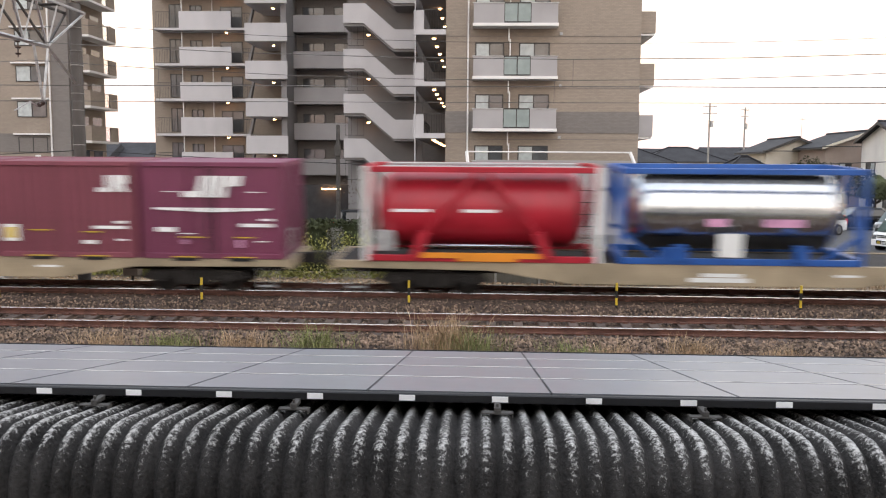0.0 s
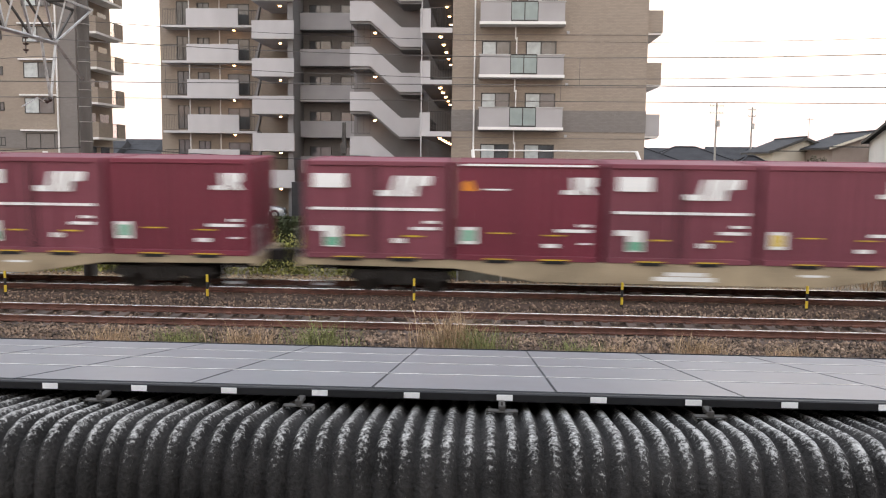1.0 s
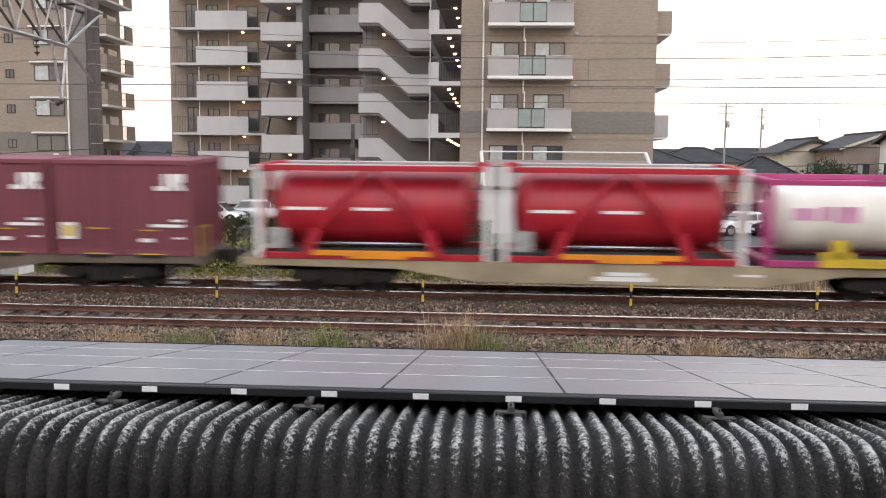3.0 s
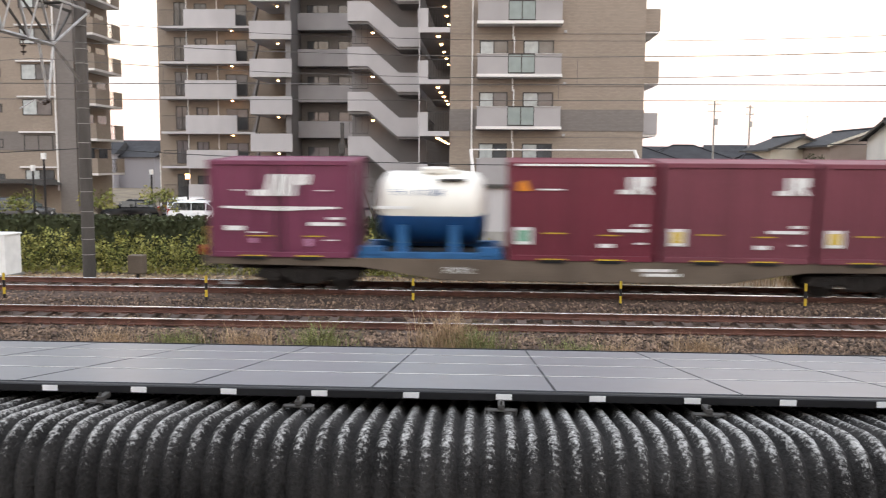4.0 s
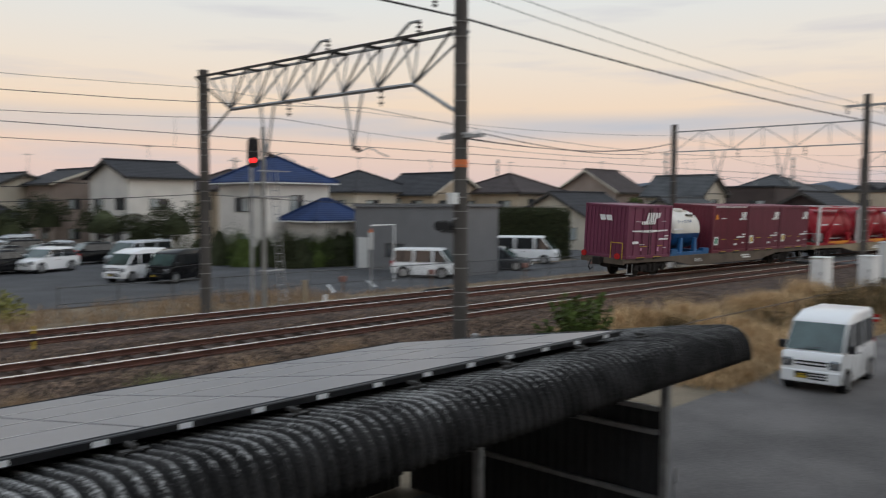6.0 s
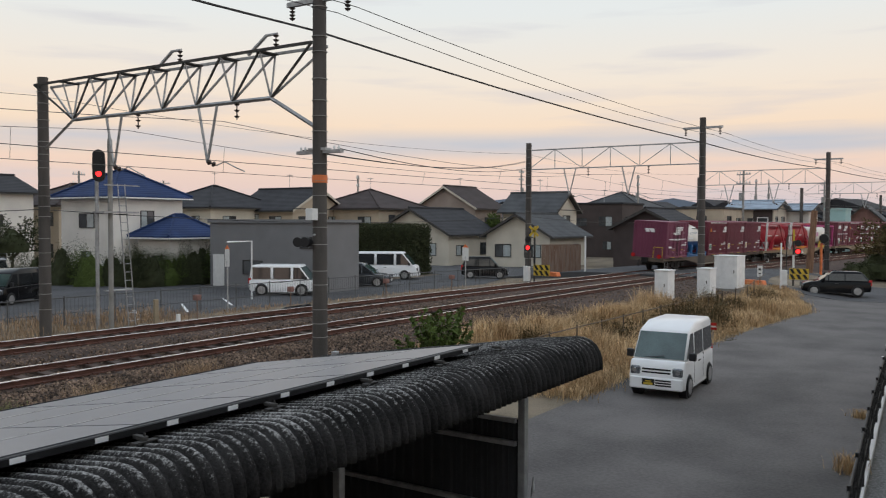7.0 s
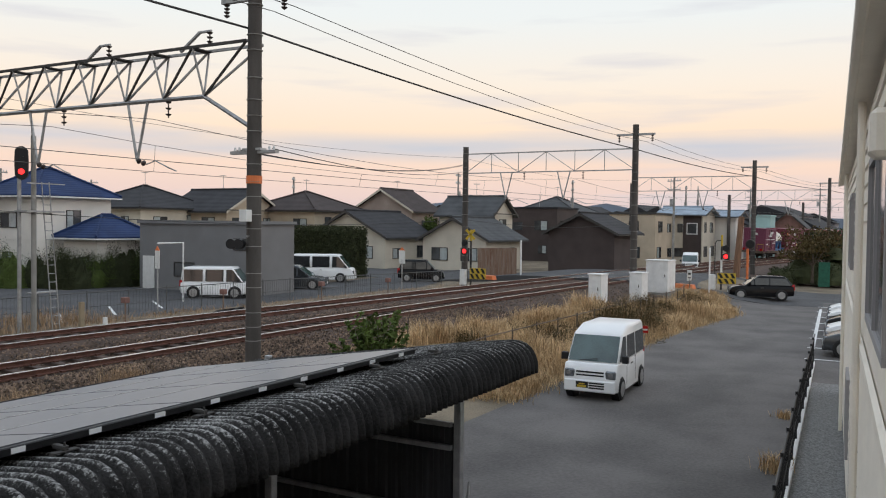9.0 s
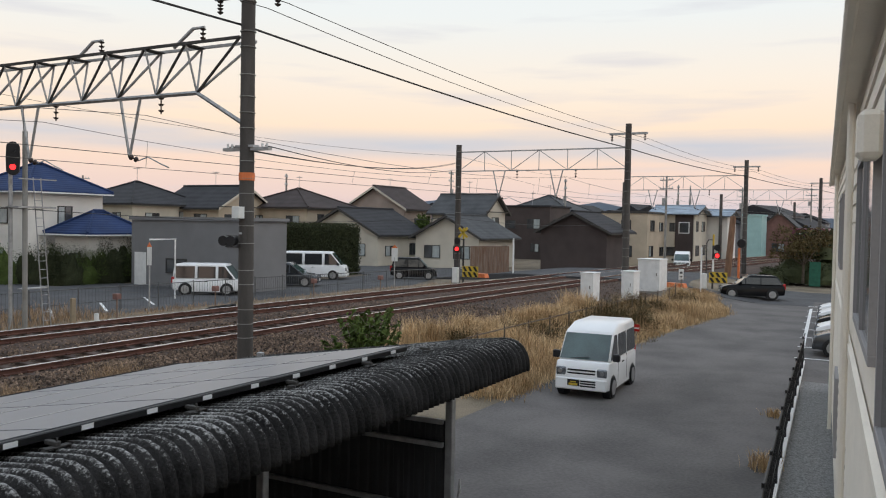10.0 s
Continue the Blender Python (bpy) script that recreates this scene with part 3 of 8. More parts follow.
def build_shed():
    shed = thing("open_shed", "open steel shed with a lichened corrugated roof and rolled eave", "shed", (0, 0, 0))
    # section of the sheet: from under the panels, over the rolled edge and down
    sec = [(10.5, 2.22), (9.4, 2.39), (8.4, 2.54), (7.4, 2.69), (6.6, 2.82), (6.2, 2.88), (5.92, 2.912), (5.66, 2.945), (5.53, 2.945), (5.43, 2.915), (5.355, 2.86), (5.30, 2.78), (5.27, 2.69), (5.26, 2.60), (5.262, 2.53)]
    norm = []
    for i in range(len(sec)):
        a, b = Vector(sec[max(0, i - 1)]), Vector(sec[min(len(sec) - 1, i + 1)])
        t = (b - a).normalized()
        norm.append((t.y, -t.x) if t.y * 0 - t.x > 0 else (-t.y, t.x))
    norm = [(-abs(p[0]) if i > 7 else p[0], p[1]) for i, p in enumerate(norm)]
    per, s, crest = 10, Shape(), []
    nx = int((ROOF_X1 - ROOF_X0) / WAVE * per)
    for i in range(nx + 1):
        x = ROOF_X0 + i * WAVE / per
        c = math.cos(2 * math.pi * i / per)
        h = 0.026 * (1 - 2 * (0.5 - 0.5 * c) ** 1.7) + 0.004 * noise.noise((x * 1.1, 0, 0)) + (0.006 if (int(x / 0.9) % 2) else 0)
        for k, ((y, z), (ny, nz)) in enumerate(zip(sec, norm)):
            s.v.append((x, y + ny * h, z + nz * h))
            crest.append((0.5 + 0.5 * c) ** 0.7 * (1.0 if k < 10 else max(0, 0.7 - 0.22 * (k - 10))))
    n = len(sec)
    s.f = [(i * n + j, (i + 1) * n + j, (i + 1) * n + j + 1, i * n + j + 1) for i in range(nx) for j in range(n - 1)]
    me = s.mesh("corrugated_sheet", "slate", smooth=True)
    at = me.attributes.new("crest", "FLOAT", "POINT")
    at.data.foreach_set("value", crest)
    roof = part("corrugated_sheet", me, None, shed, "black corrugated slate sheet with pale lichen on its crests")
    md = roof.modifiers.new("thick", "SOLIDIFY")
    md.thickness = 0.008
    hook = Shape()
    rnd = random.Random(3)
    for i in range(int((ROOF_X1 - ROOF_X0) / WAVE)):
        if rnd.random() < 0.35:
            x = ROOF_X0 + i * WAVE
            hook.rod((x, 5.7, 2.94), (x, 5.7, 2.985), 0.004, 5)
            hook.rod((x, 5.7, 2.943), (x, 5.7, 2.948), 0.013, 6)
    part("roof_bolts", hook, "darksteel", shed)["kind"] = "stuff"
    # posts and rear sheeting
    for x, y in ((10.1, 5.6), (7.82, 6.72), (3.0, 6.6), (-3.0, 6.6), (11.8, 10.2), (6.0, 10.2), (0.0, 10.2)):
        part("post", Shape().box(x - 0.05, x + 0.05, y - 0.05, y + 0.05, 0, 2.75 if y < 8 else 2.35), "steel", shed, "", 0.008)
    part("beam", Shape().box(ROOF_X0 + 0.2, ROOF_X1 - 0.3, 5.5, 5.6, 2.68, 2.86), "darksteel", shed)
    part("beam", Shape().box(ROOF_X0 + 0.2, ROOF_X1 - 0.3, 10.1, 10.25, 2.0, 2.15), "darksteel", shed)
    # the gloom inside the shed is in the colour of these sheets
    rib = Shape().prism([(0, 0), (0.05, 0), (0.075, 0.03), (0.125, 0.03), (0.15, 0), (0.15, 0.015), (0.13, 0.045), (0.07, 0.045), (0.05, 0.015), (0, 0.015)], 0.0, 2.15, "z").mesh("rear_sheet", "shadetone")
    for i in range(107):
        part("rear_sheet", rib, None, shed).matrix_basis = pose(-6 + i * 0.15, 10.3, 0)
    s = Shape()
    out = []
    for i in range(28):
        y = 5.68 + i * 0.16
        out += [(10.16, y), (10.16, y + 0.06), (10.13, y + 0.08), (10.13, y + 0.14)]
    s.prism(out + [(10.18, y + 0.15), (10.18, 5.68)], 0.0, 2.08, "z")
    part("end_sheet", s, "shadetone", shed)
    for z in (0.9, 1.75, 2.05):
        part("girt", Shape().box(-6, 10.05, 10.2, 10.28, z, z + 0.06), "darksteel", shed)
        part("girt", Shape().box(10.06, 10.12, 5.7, 10.2, z, z + 0.06), "steel", shed)
    p = Shape()
    pts = [(10.25, 5.55, 0.0), (10.25, 5.55, 1.1), (10.2, 5.5, 1.35), (10.12, 5.45, 1.2)]
    for a, b in zip(pts, pts[1:]):
        p.rod(a, b, 0.012, 6)
    part("conduit", p, "steel", shed)


def build_panels():
    tilt = math.atan(0.156)
    w, d = 1.273, 0.985
    pw = 1.28
    x_first = -0.28 - 5 * pw
    frame_me = glass_me = None
    for row in range(4):
        for i in range(16):
            x = x_first + i * pw
            if x + pw > 10.1 or x < -6.6:
                continue
            if frame_me is None:
                f = Shape()
                f.box(0, w, 0, 0.006, -0.035, 0.002).box(0, w, d - 0.006, d, -0.035, 0.002).box(0, 0.007, 0.006, d - 0.006, -0.035, 0.002).box(w - 0.007, w, 0.006, d - 0.006, -0.035, 0.002)
                frame_me = f.mesh("frame", "panelframe")
                glass_me = Shape().box(0.007, w - 0.007, 0.006, d - 0.006, -0.006, 0.0).mesh("glass", "panel")
            ob = thing("solar_panel", "dark glossy thin-film solar panel in a black frame", "solar panel", group="solar panels on the shed roof")
            ob.matrix_basis = pose(x, EAVE_Y + 0.02, EAVE_Z + 0.035) @ Matrix.Rotation(-tilt, 4, "X") @ pose(0, row * (d + 0.03), 0)
            part("frame", frame_me, None, ob)
            part("glass", glass_me, None, ob)
            if row < 3:
                part("joint_strip", Shape().box(0.0, w, d + 0.008, d + 0.021, -0.02, 0.005), "slab", ob, "pale aluminium joint strip")
            for u in (0.30, 0.93):
                part("mid_clamp", Shape().box(u - 0.05, u + 0.05, d + 0.022, d + 0.03, 0.0025, 0.006), "panelframe", ob)
    single("panel_edge_trim", Shape().box(-6.6, 9.98, -0.012, 0.012, -0.04, 0.012), "black", "black edge trim along the lower panel row", "trim", at=pose(0, EAVE_Y + 0.02, EAVE_Z + 0.035) @ Matrix.Rotation(-tilt, 4, "X") @ pose(0, 4 * (d + 0.03) - 0.01, 0))
    # front trim with reflective tags
    rail = thing("panel_rail", "black aluminium front rail with white reflective tags", "rail", (0, 0, 0))
    x1 = 9.95
    part("trim", Shape().box(-6.6, x1, EAVE_Y - 0.035, EAVE_Y + 0.012, EAVE_Z - 0.030, EAVE_Z + 0.032), "black", rail, "", 0.008)
    for kk in range(-9, 21):
        x = 0.64 * (kk - 5)
        if -6.5 < x < x1:
            part("tag", Shape().box(x - 0.055, x + 0.055, EAVE_Y - 0.040, EAVE_Y - 0.0355, EAVE_Z - 0.018, EAVE_Z + 0.022), "white", rail, "white reflective tag")
    for i in range(-4, 8):
        x = 0.62 + i * 1.38
        b = thing("roof_bracket", "galvanised roof bracket holding the panel rail", "bracket", (x, EAVE_Y - 0.16, 2.955), group="roof brackets")
        part("foot", Shape().box(-0.10, 0.10, -0.03, 0.03, -0.012, -0.004).box(-0.105, -0.095, -0.03, 0.03, -0.035, -0.004).box(0.095, 0.105, -0.03, 0.03, -0.035, -0.004), "darksteel", b)
        part("clamp", Shape().box(-0.022, 0.022, -0.02, 0.12, -0.004, 0.03), "darksteel", b, "", 0.004)
        part("bolt", Shape().rod((0, 0, 0.03), (0, 0, 0.055), 0.009, 6), "darksteel", b)



# ---- the goods train ----
FLOOR = 0.98


def bars(parent, items, y, material="white", nm="marking"):
    """Flat painted marks on a side at y: each (x0, x1, z0, z1)."""
    for x0, x1, z0, z1 in items:
        part(nm, Shape().box(x0, x1, min(y, y * 1.003), max(y, y * 1.003), z0, z1), material, parent)


def slanted_mark(parent, x, z, w, h, y, material="white"):
    """Plain slanted emblem: a hooked bar and two blocks."""
    sk = h * 0.28
    lo, hi = min(y, y * 1.004), max(y, y * 1.004)
    s = Shape()
    s.prism([(x, z), (x + w * 0.34, z), (x + w * 0.34 + sk, z + h), (x + w * 0.24 + sk, z + h), (x + w * 0.26, z + h * 0.28), (x, z + h * 0.28)], lo, hi, "y")
    s.prism([(x + w * 0.38, z), (x + w * 0.66, z), (x + w * 0.66 + sk, z + h), (x + w * 0.38 + sk, z + h)], lo, hi, "y")
    s.prism([(x + w * 0.70, z), (x + w * 0.80, z), (x + w * 0.84, z + h * 0.5), (x + w + sk * 0.6, z + h * 0.55), (x + w + sk, z + h), (x + w * 0.70 + sk, z + h)], lo, hi, "y")
    part("emblem", s, material, parent, "plain white slanted emblem")


def box_container(style):
    """12-foot box: length 3.715, width 2.45, height 2.5; style says paint and markings."""
    paint = {"A": "faded", "B": "maroon", "F": "faded", "P": "purple", "S": "maroon"}[style]
    words = {"A": "faded maroon goods container with a white panel, emblem and stripe", "B": "maroon goods container with a small emblem and green label", "F": "weathered maroon goods container with a small emblem",
             "P": "purple goods container with a white emblem and stripe", "S": "bright maroon goods container with an orange mark and emblem"}[style]
    c = thing("goods_container", words, "container", group="goods containers on the train")
    L, W, H = 1.857, 1.225, 2.5
    s = Shape().box(-L + 0.05, L - 0.05, -W + 0.05, W - 0.05, 0.10, H - 0.06)
    part("body", s, paint, c)
    fr = Shape()
    for x in (-1, 1):
        for y in (-1, 1):
            fr.box(min(x * L, x * (L - 0.13)), max(x * L, x * (L - 0.13)), min(y * W, y * (W - 0.12)), max(y * W, y * (W - 0.12)), 0.0, H)
        for z0, z1 in ((0.0, 0.14), (H - 0.12, H)):
            fr.box(min(x * L, x * (L - 0.1)), max(x * L, x * (L - 0.1)), -W + 0.12, W - 0.12, z0, z1)
    for y in (-1, 1):
        for z0, z1 in ((0.0, 0.14), (H - 0.12, H)):
            fr.box(-L + 0.13, L - 0.13, min(y * W, y * (W - 0.1)), max(y * W, y * (W - 0.1)), z0, z1)
    part("frame", fr, paint, c, "", 0.012)
    part("roof", Shape().box(-L + 0.11, L - 0.11, -W + 0.11, W - 0.11, H - 0.06, H - 0.015), paint, c)
    n = 5 if style in "AP" else 13
    w = 0.05 if n > 6 else 0.02
    side = Shape().box(-w, w, 0.0, 0.028, 0.145, H - 0.125).mesh("side_rib", paint)
    for i in range(n):
        for sg in (-1, 1):
            part("side_rib", side, None, c).matrix_basis = pose((-1.6 + 3.2 * (i + 0.5) / n) * 1.0, sg * (W - 0.05), 0, 0, 0, 0 if sg > 0 else 180)
    end = Shape().box(0.0, 0.03, -0.05, 0.05, 0.145, H - 0.125).mesh("end_rib", paint)
    for i in range(10):
        for sg in (-1, 1):
            part("end_rib", end, None, c).matrix_basis = pose(sg * (L - 0.05), -1.05 + 2.1 * (i + 0.5) / 10, 0, 0, 0, 0 if sg > 0 else 180)
    yf = -W + 0.015 if n > 6 else -W + 0.018
    if style in "AP":
        for x in (-0.62, -0.09, 0.09, 0.62):
            part("lock_rod", Shape().rod((x, -W - 0.005, 0.15), (x, -W - 0.005, H - 0.15), 0.016, 6), "bogie" if abs(x) < 0.2 else paint, c)
        part("door_gap", Shape().box(-0.012, 0.012, -W + 0.035, -W + 0.048, 0.14, H - 0.12), "darksteel", c)
    # markings on the near side
    yf = -W - 0.002
    if style == "A":
        bars(c, [(-1.6, -0.75, 1.82, 2.18)], yf, "white", "panel_mark")
        slanted_mark(c, 0.05, 1.62, 1.25, 0.52, yf)
        bars(c, [(-1.65, 1.65, 1.25, 1.32), (0.95, 1.6, 0.76, 0.84), (1.25, 1.6, 0.93, 1.0), (-1.6, -1.05, 0.70, 0.84), (0.45, 0.75, 0.42, 0.54)], yf)
        bars(c, [(-1.32, -0.92, 0.30, 0.84)], yf * 1.002, "signwhite", "label")
        bars(c, [(-1.28, -0.96, 0.33, 0.55)], yf * 1.005, "green", "label")
        bars(c, [(-0.75, -0.3, 0.58, 0.62), (0.7, 1.2, 0.58, 0.62)], yf, "yellow")
    elif style == "P":
        slanted_mark(c, -0.75, 1.60, 1.42, 0.55, yf)
        bars(c, [(-1.25, -0.85, 1.73, 1.75), (0.95, 1.35, 1.73, 1.75), (-1.45, -0.95, 0.70, 0.82), (0.75, 1.6, 0.84, 0.93), (1.25, 1.6, 1.0, 1.06), (-0.85, -0.45, 0.64, 0.67), (1.15, 1.45, 0.45, 0.48)], yf)
        part("stripe", Shape().prism([(-1.5, 1.28), (-0.2, 1.22), (0.2, 1.22), (1.5, 1.28), (1.5, 1.33), (-1.5, 1.33)], yf - 0.003, yf, "y"), "white", c)
        bars(c, [(-0.85, -0.2, 0.55, 0.58), (0.6, 1.1, 0.55, 0.58)], yf, "yellow")
        bars(c, [(-0.78, -0.62, 0.38, 0.5), (0.66, 0.8, 0.3, 0.5)], yf, "pink", "label")
        s = Shape()
        s.prism([(-0.35, 1.75), (-0.05, 1.75), (0.05, 2.0), (-0.3, 2.0)], -L - 0.006, -L - 0.002, "x").prism([(0.0, 1.75), (0.3, 1.75), (0.38, 2.0), (0.08, 2.0)], -L - 0.006, -L - 0.002, "x")
        part("emblem", s, "white", c)
    else:
        x = 0.9
        s = Shape()
        lo, hi = yf - 0.004, yf
        s.prism([(x, 1.72), (x + 0.34, 1.72), (x + 0.34, 2.15), (x + 0.22, 2.15), (x + 0.22, 1.83), (x, 1.83)], lo, hi, "y")
        s.prism([(x + 0.40, 1.72), (x + 0.52, 1.72), (x + 0.52, 1.86), (x + 0.66, 1.72), (x + 0.80, 1.72), (x + 0.68, 1.9), (x + 0.78, 1.95), (x + 0.78, 2.15), (x + 0.40, 2.15)], lo, hi, "y")
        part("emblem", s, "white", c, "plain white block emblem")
        bars(c, [(0.75, 1.62, 0.76, 0.84), (1.3, 1.62, 0.9, 0.97), (0.45, 0.8, 0.36, 0.46), (1.35, 1.6, 0.45, 0.5)], yf)
        bars(c, [(-1.68, -1.25, 0.42, 0.86)], yf, "signwhite", "label")
        bars(c, [(-1.6, -1.33, 0.5, 0.78)], yf * 1.003, "green" if style != "F" else "yellow", "label")
        bars(c, [(-0.95, -0.4, 0.70, 0.73), (0.45, 0.95, 0.66, 0.69)], yf, "yellow")
        if style == "S":
            part("mark", Shape().prism([(-1.62, 1.78), (-1.3, 1.78), (-1.42, 2.06), (-1.62, 1.98)], yf - 0.003, yf, "y"), "orange", c, "orange triangular mark")
            bars(c, [(-1.1, -0.5, 1.80, 1.84), (-1.65, 1.65, 2.41, 2.46)], yf)
    for x in (-0.72, 0.72):
        part("fork_pocket", Shape().box(x - 0.32, x + 0.32, -W - 0.004, -W + 0.03, -0.06, 0.03), "black", c)
        part("pocket_edge", Shape().box(x - 0.34, x + 0.34, -W - 0.007, -W + 0.02, 0.031, 0.06), "yellow", c, "yellow edge of the fork pocket")
    return c


def tank_container(style):
    if style == "latex":
        c = thing("tank_container", "short white and blue tank container with saddle legs", "tank container", group="tank containers on the train")
        m = pose(0, 0, 1.22)
        prof = [(-1.45, 0.0), (-1.43, 0.45), (-1.36, 0.75), (-1.22, 0.92), (-1.05, 0.97), (1.05, 0.97), (1.22, 0.92), (1.36, 0.75), (1.43, 0.45), (1.45, 0.0)]
        t = Shape().lathe(prof, 40, m)
        part("tank", t, "cream", c, "white tank barrel", smooth=True)
        lower = Shape()
        n = 24
        pr = [(x, r + 0.006) for x, r in prof[1:-1]]
        v = [(x, r * math.cos(a), 1.22 + r * math.sin(a)) for x, r in pr for a in [math.pi * (1.0 + 0.045) + (math.pi * (1 - 0.09)) * i / n for i in range(n + 1)]]
        lower.add(v, [(k * (n + 1) + i, k * (n + 1) + i + 1, (k + 1) * (n + 1) + i + 1, (k + 1) * (n + 1) + i) for k in range(len(pr) - 1) for i in range(n)])
        part("blue_belly", lower, "deepblue", c, "deep blue lower half of the barrel", smooth=True)
        part("manway", Shape().lathe([(0, 0.42), (0.12, 0.42), (0.14, 0.36)], 20, pose(0.1, 0, 2.15, 0, -90, 0)).box(-0.3, 0.75, -0.35, 0.35, 2.13, 2.2), "cream", c)
        lad = Shape().box(0.2, 0.9, -0.75, -0.55, 1.98, 2.02)
        part("walkway", lad, "darksteel", c)
        part("base_frame", Shape().box(-1.85, 1.85, -1.15, -0.98, 0.0, 0.16).box(-1.85, 1.85, 0.98, 1.15, 0.0, 0.16).box(-1.85, -1.65, -0.98, 0.98, 0.0, 0.14).box(1.65, 1.85, -0.98, 0.98, 0.0, 0.14), "seablue", c, "", 0.01)
        for x in (-0.72, 0.62):
            for y in (-1, 1):
                part("saddle_leg", Shape().prism([(x - 0.15, 0.16), (x + 0.15, 0.16), (x + 0.09, 0.85), (x - 0.09, 0.85)], min(y * 0.9, y * 1.06), max(y * 0.9, y * 1.06), "y"), "seablue", c)
        part("foot_box", Shape().box(-1.8, -1.2, -1.18, -0.9, 0.1, 0.3).box(1.25, 1.8, -1.18, -0.9, 0.1, 0.3), "seablue", c)
        bars(c, [(-1.4, -0.5, 1.26, 1.34)], -0.985)
        words(c, "ラテックス専用", (-0.35, -0.955, 1.62), 0.20, "deepblue", 70)
        return c
    paint, barrel, words_ = {"red": ("red", "red", "red framed tank container with an orange sill"), "blue": ("blue", "chrome", "blue framed tank container with a polished barrel"),
                            "magenta": ("magenta", "cream", "magenta framed tank container with a cream barrel and yellow saddles")}[style]
    c = thing("tank_container", words_, "tank container", group="tank containers on the train")
    L, W, H = 3.03, 1.219, 2.42 if style != "magenta" else 2.18
    R = 1.02 if style != "magenta" else 0.88
    zc = H / 2 + 0.06
    prof = [(-2.75, 0.0), (-2.70, R * 0.5), (-2.58, R * 0.8), (-2.38, R * 0.96), (-2.2, R), (2.2, R), (2.38, R * 0.96), (2.58, R * 0.8), (2.70, R * 0.5), (2.75, 0.0)]
    part("tank", Shape().lathe(prof, 40, pose(0, 0, zc)), barrel, c, smooth=True)
    for x in (-1.5, -0.5, 0.5, 1.5):
        part("barrel_band", Shape().lathe([(x - 0.03, R + 0.008), (x + 0.03, R + 0.008)], 40, pose(0, 0, zc)), barrel, c)
    for x in (-L, L - 0.14):
        for y in (-W, W - 0.14):
            part("corner_post", Shape().box(x, x + 0.14, y, y + 0.14, 0, H), "signwhite" if style == "red" else paint, c, "", 0.012)
        for z0, z1 in ((H - 0.14, H), (0, 0.16)):
            part("end_beam", Shape().box(x, x + 0.14, -W + 0.14, W - 0.14, z0, z1), paint, c)
        e = Shape()
        e.rod((x + 0.07, -W + 0.1, 0.15), (x + 0.07, 0, H - 0.1), 0.05, 6).rod((x + 0.07, W - 0.1, 0.15), (x + 0.07, 0, H - 0.1), 0.05, 6)
        part("end_brace", e, paint, c)
    for y in (-W, W - 0.12):
        part("top_rail", Shape().box(-L + 0.14, L - 0.14, y, y + 0.12, H - 0.14, H), paint, c, "", 0.01)
        part("bottom_rail", Shape().box(-L + 0.14, L - 0.14, y, y + 0.12, 0.0, 0.16), paint, c, "", 0.01)
        b = Shape()
        yy = y + 0.06
        if style == "red":
            for sx in (-1, 1):
                b.rod((sx * 0.1, yy, H - 0.1), (sx * 1.55, yy, 0.6), 0.065, 4).rod((sx * 1.7, yy, 0.1), (sx * 1.45, yy, 0.75), 0.18, 4)
        elif style == "blue":
            for sx in (-1, 1):
                b.rod((sx * 2.9, yy, 0.75), (sx * 2.0, yy, 0.1), 0.06, 4).rod((sx * 1.5, yy, 0.1), (sx * 1.5, yy, 0.5), 0.2, 4)
        part("side_brace", b, paint, c)
    if style == "red":
        part("sill", Shape().box(-1.75, 1.75, -W - 0.03, -W - 0.004, 0.10, 0.24).box(-0.6, 0.9, -W - 0.03, -W - 0.004, 0.02, 0.10), "orange", c, "orange sill board")
        part("pipe", Shape().rod((-1.5, -W + 0.2, 0.38), (1.5, -W + 0.2, 0.38), 0.05, 8), "chrome", c)
        bars(c, [(-2.3, -1.3, 1.25, 1.33), (-0.5, 0.4, 1.25, 1.33)], -R - 0.012)
        part("valve_box", Shape().box(-2.75, -2.25, -1.1, -0.7, 0.25, 0.75), "steel", c)
        part("walkway", Shape().box(-2.6, 2.6, -1.1, -0.55, H - 0.05, H).box(-2.6, 2.6, 0.5, 1.1, H - 0.05, H), "steel", c)
        part("ladder", ladder_shape(2.62, -W + 0.02, 0.2, H - 0.15), "darksteel", c)
    elif style == "blue":
        part("walkway", Shape().box(-2.5, 2.5, -0.7, -0.2, H - 0.12, H - 0.06), "chrome", c)
        bars(c, [(-0.8, -0.3, 0.95, 1.15), (0.6, 1.6, 0.95, 1.15)], -R - 0.012, "pink", "label")
        part("placard", Shape().box(-0.55, 0.05, -1.2, -1.17, 0.2, 0.8), "signwhite", c)
        part("foot_box", Shape().box(-2.0, -1.3, -W - 0.01, -W + 0.2, 0.12, 0.42), "blue", c)
    else:
        part("saddle_frame", Shape().box(-1.7, 1.75, -W - 0.04, -W - 0.004, 0.02, 0.24).box(-1.45, -1.05, -W - 0.045, -W - 0.004, 0.24, 0.7).box(1.1, 1.5, -W - 0.045, -W - 0.004, 0.24, 0.7).box(-1.7, -0.9, -W - 0.045, -W - 0.004, 0.24, 0.4).box(0.9, 1.75, -W - 0.045, -W - 0.004, 0.24, 0.4), "yellow", c, "yellow saddle frame")
        bars(c, [(-2.3, -1.75, 1.15, 1.45), (-1.65, -1.35, 1.15, 1.5), (-1.25, -0.7, 1.1, 1.5)], -R - 0.012, "pink", "lettering_bar")
        bars(c, [(1.55, 2.15, 0.9, 1.0), (1.55, 2.15, 1.05, 1.15), (1.6, 2.1, 1.2, 1.26)], -R - 0.012, "steel", "lettering_bar")
    return c


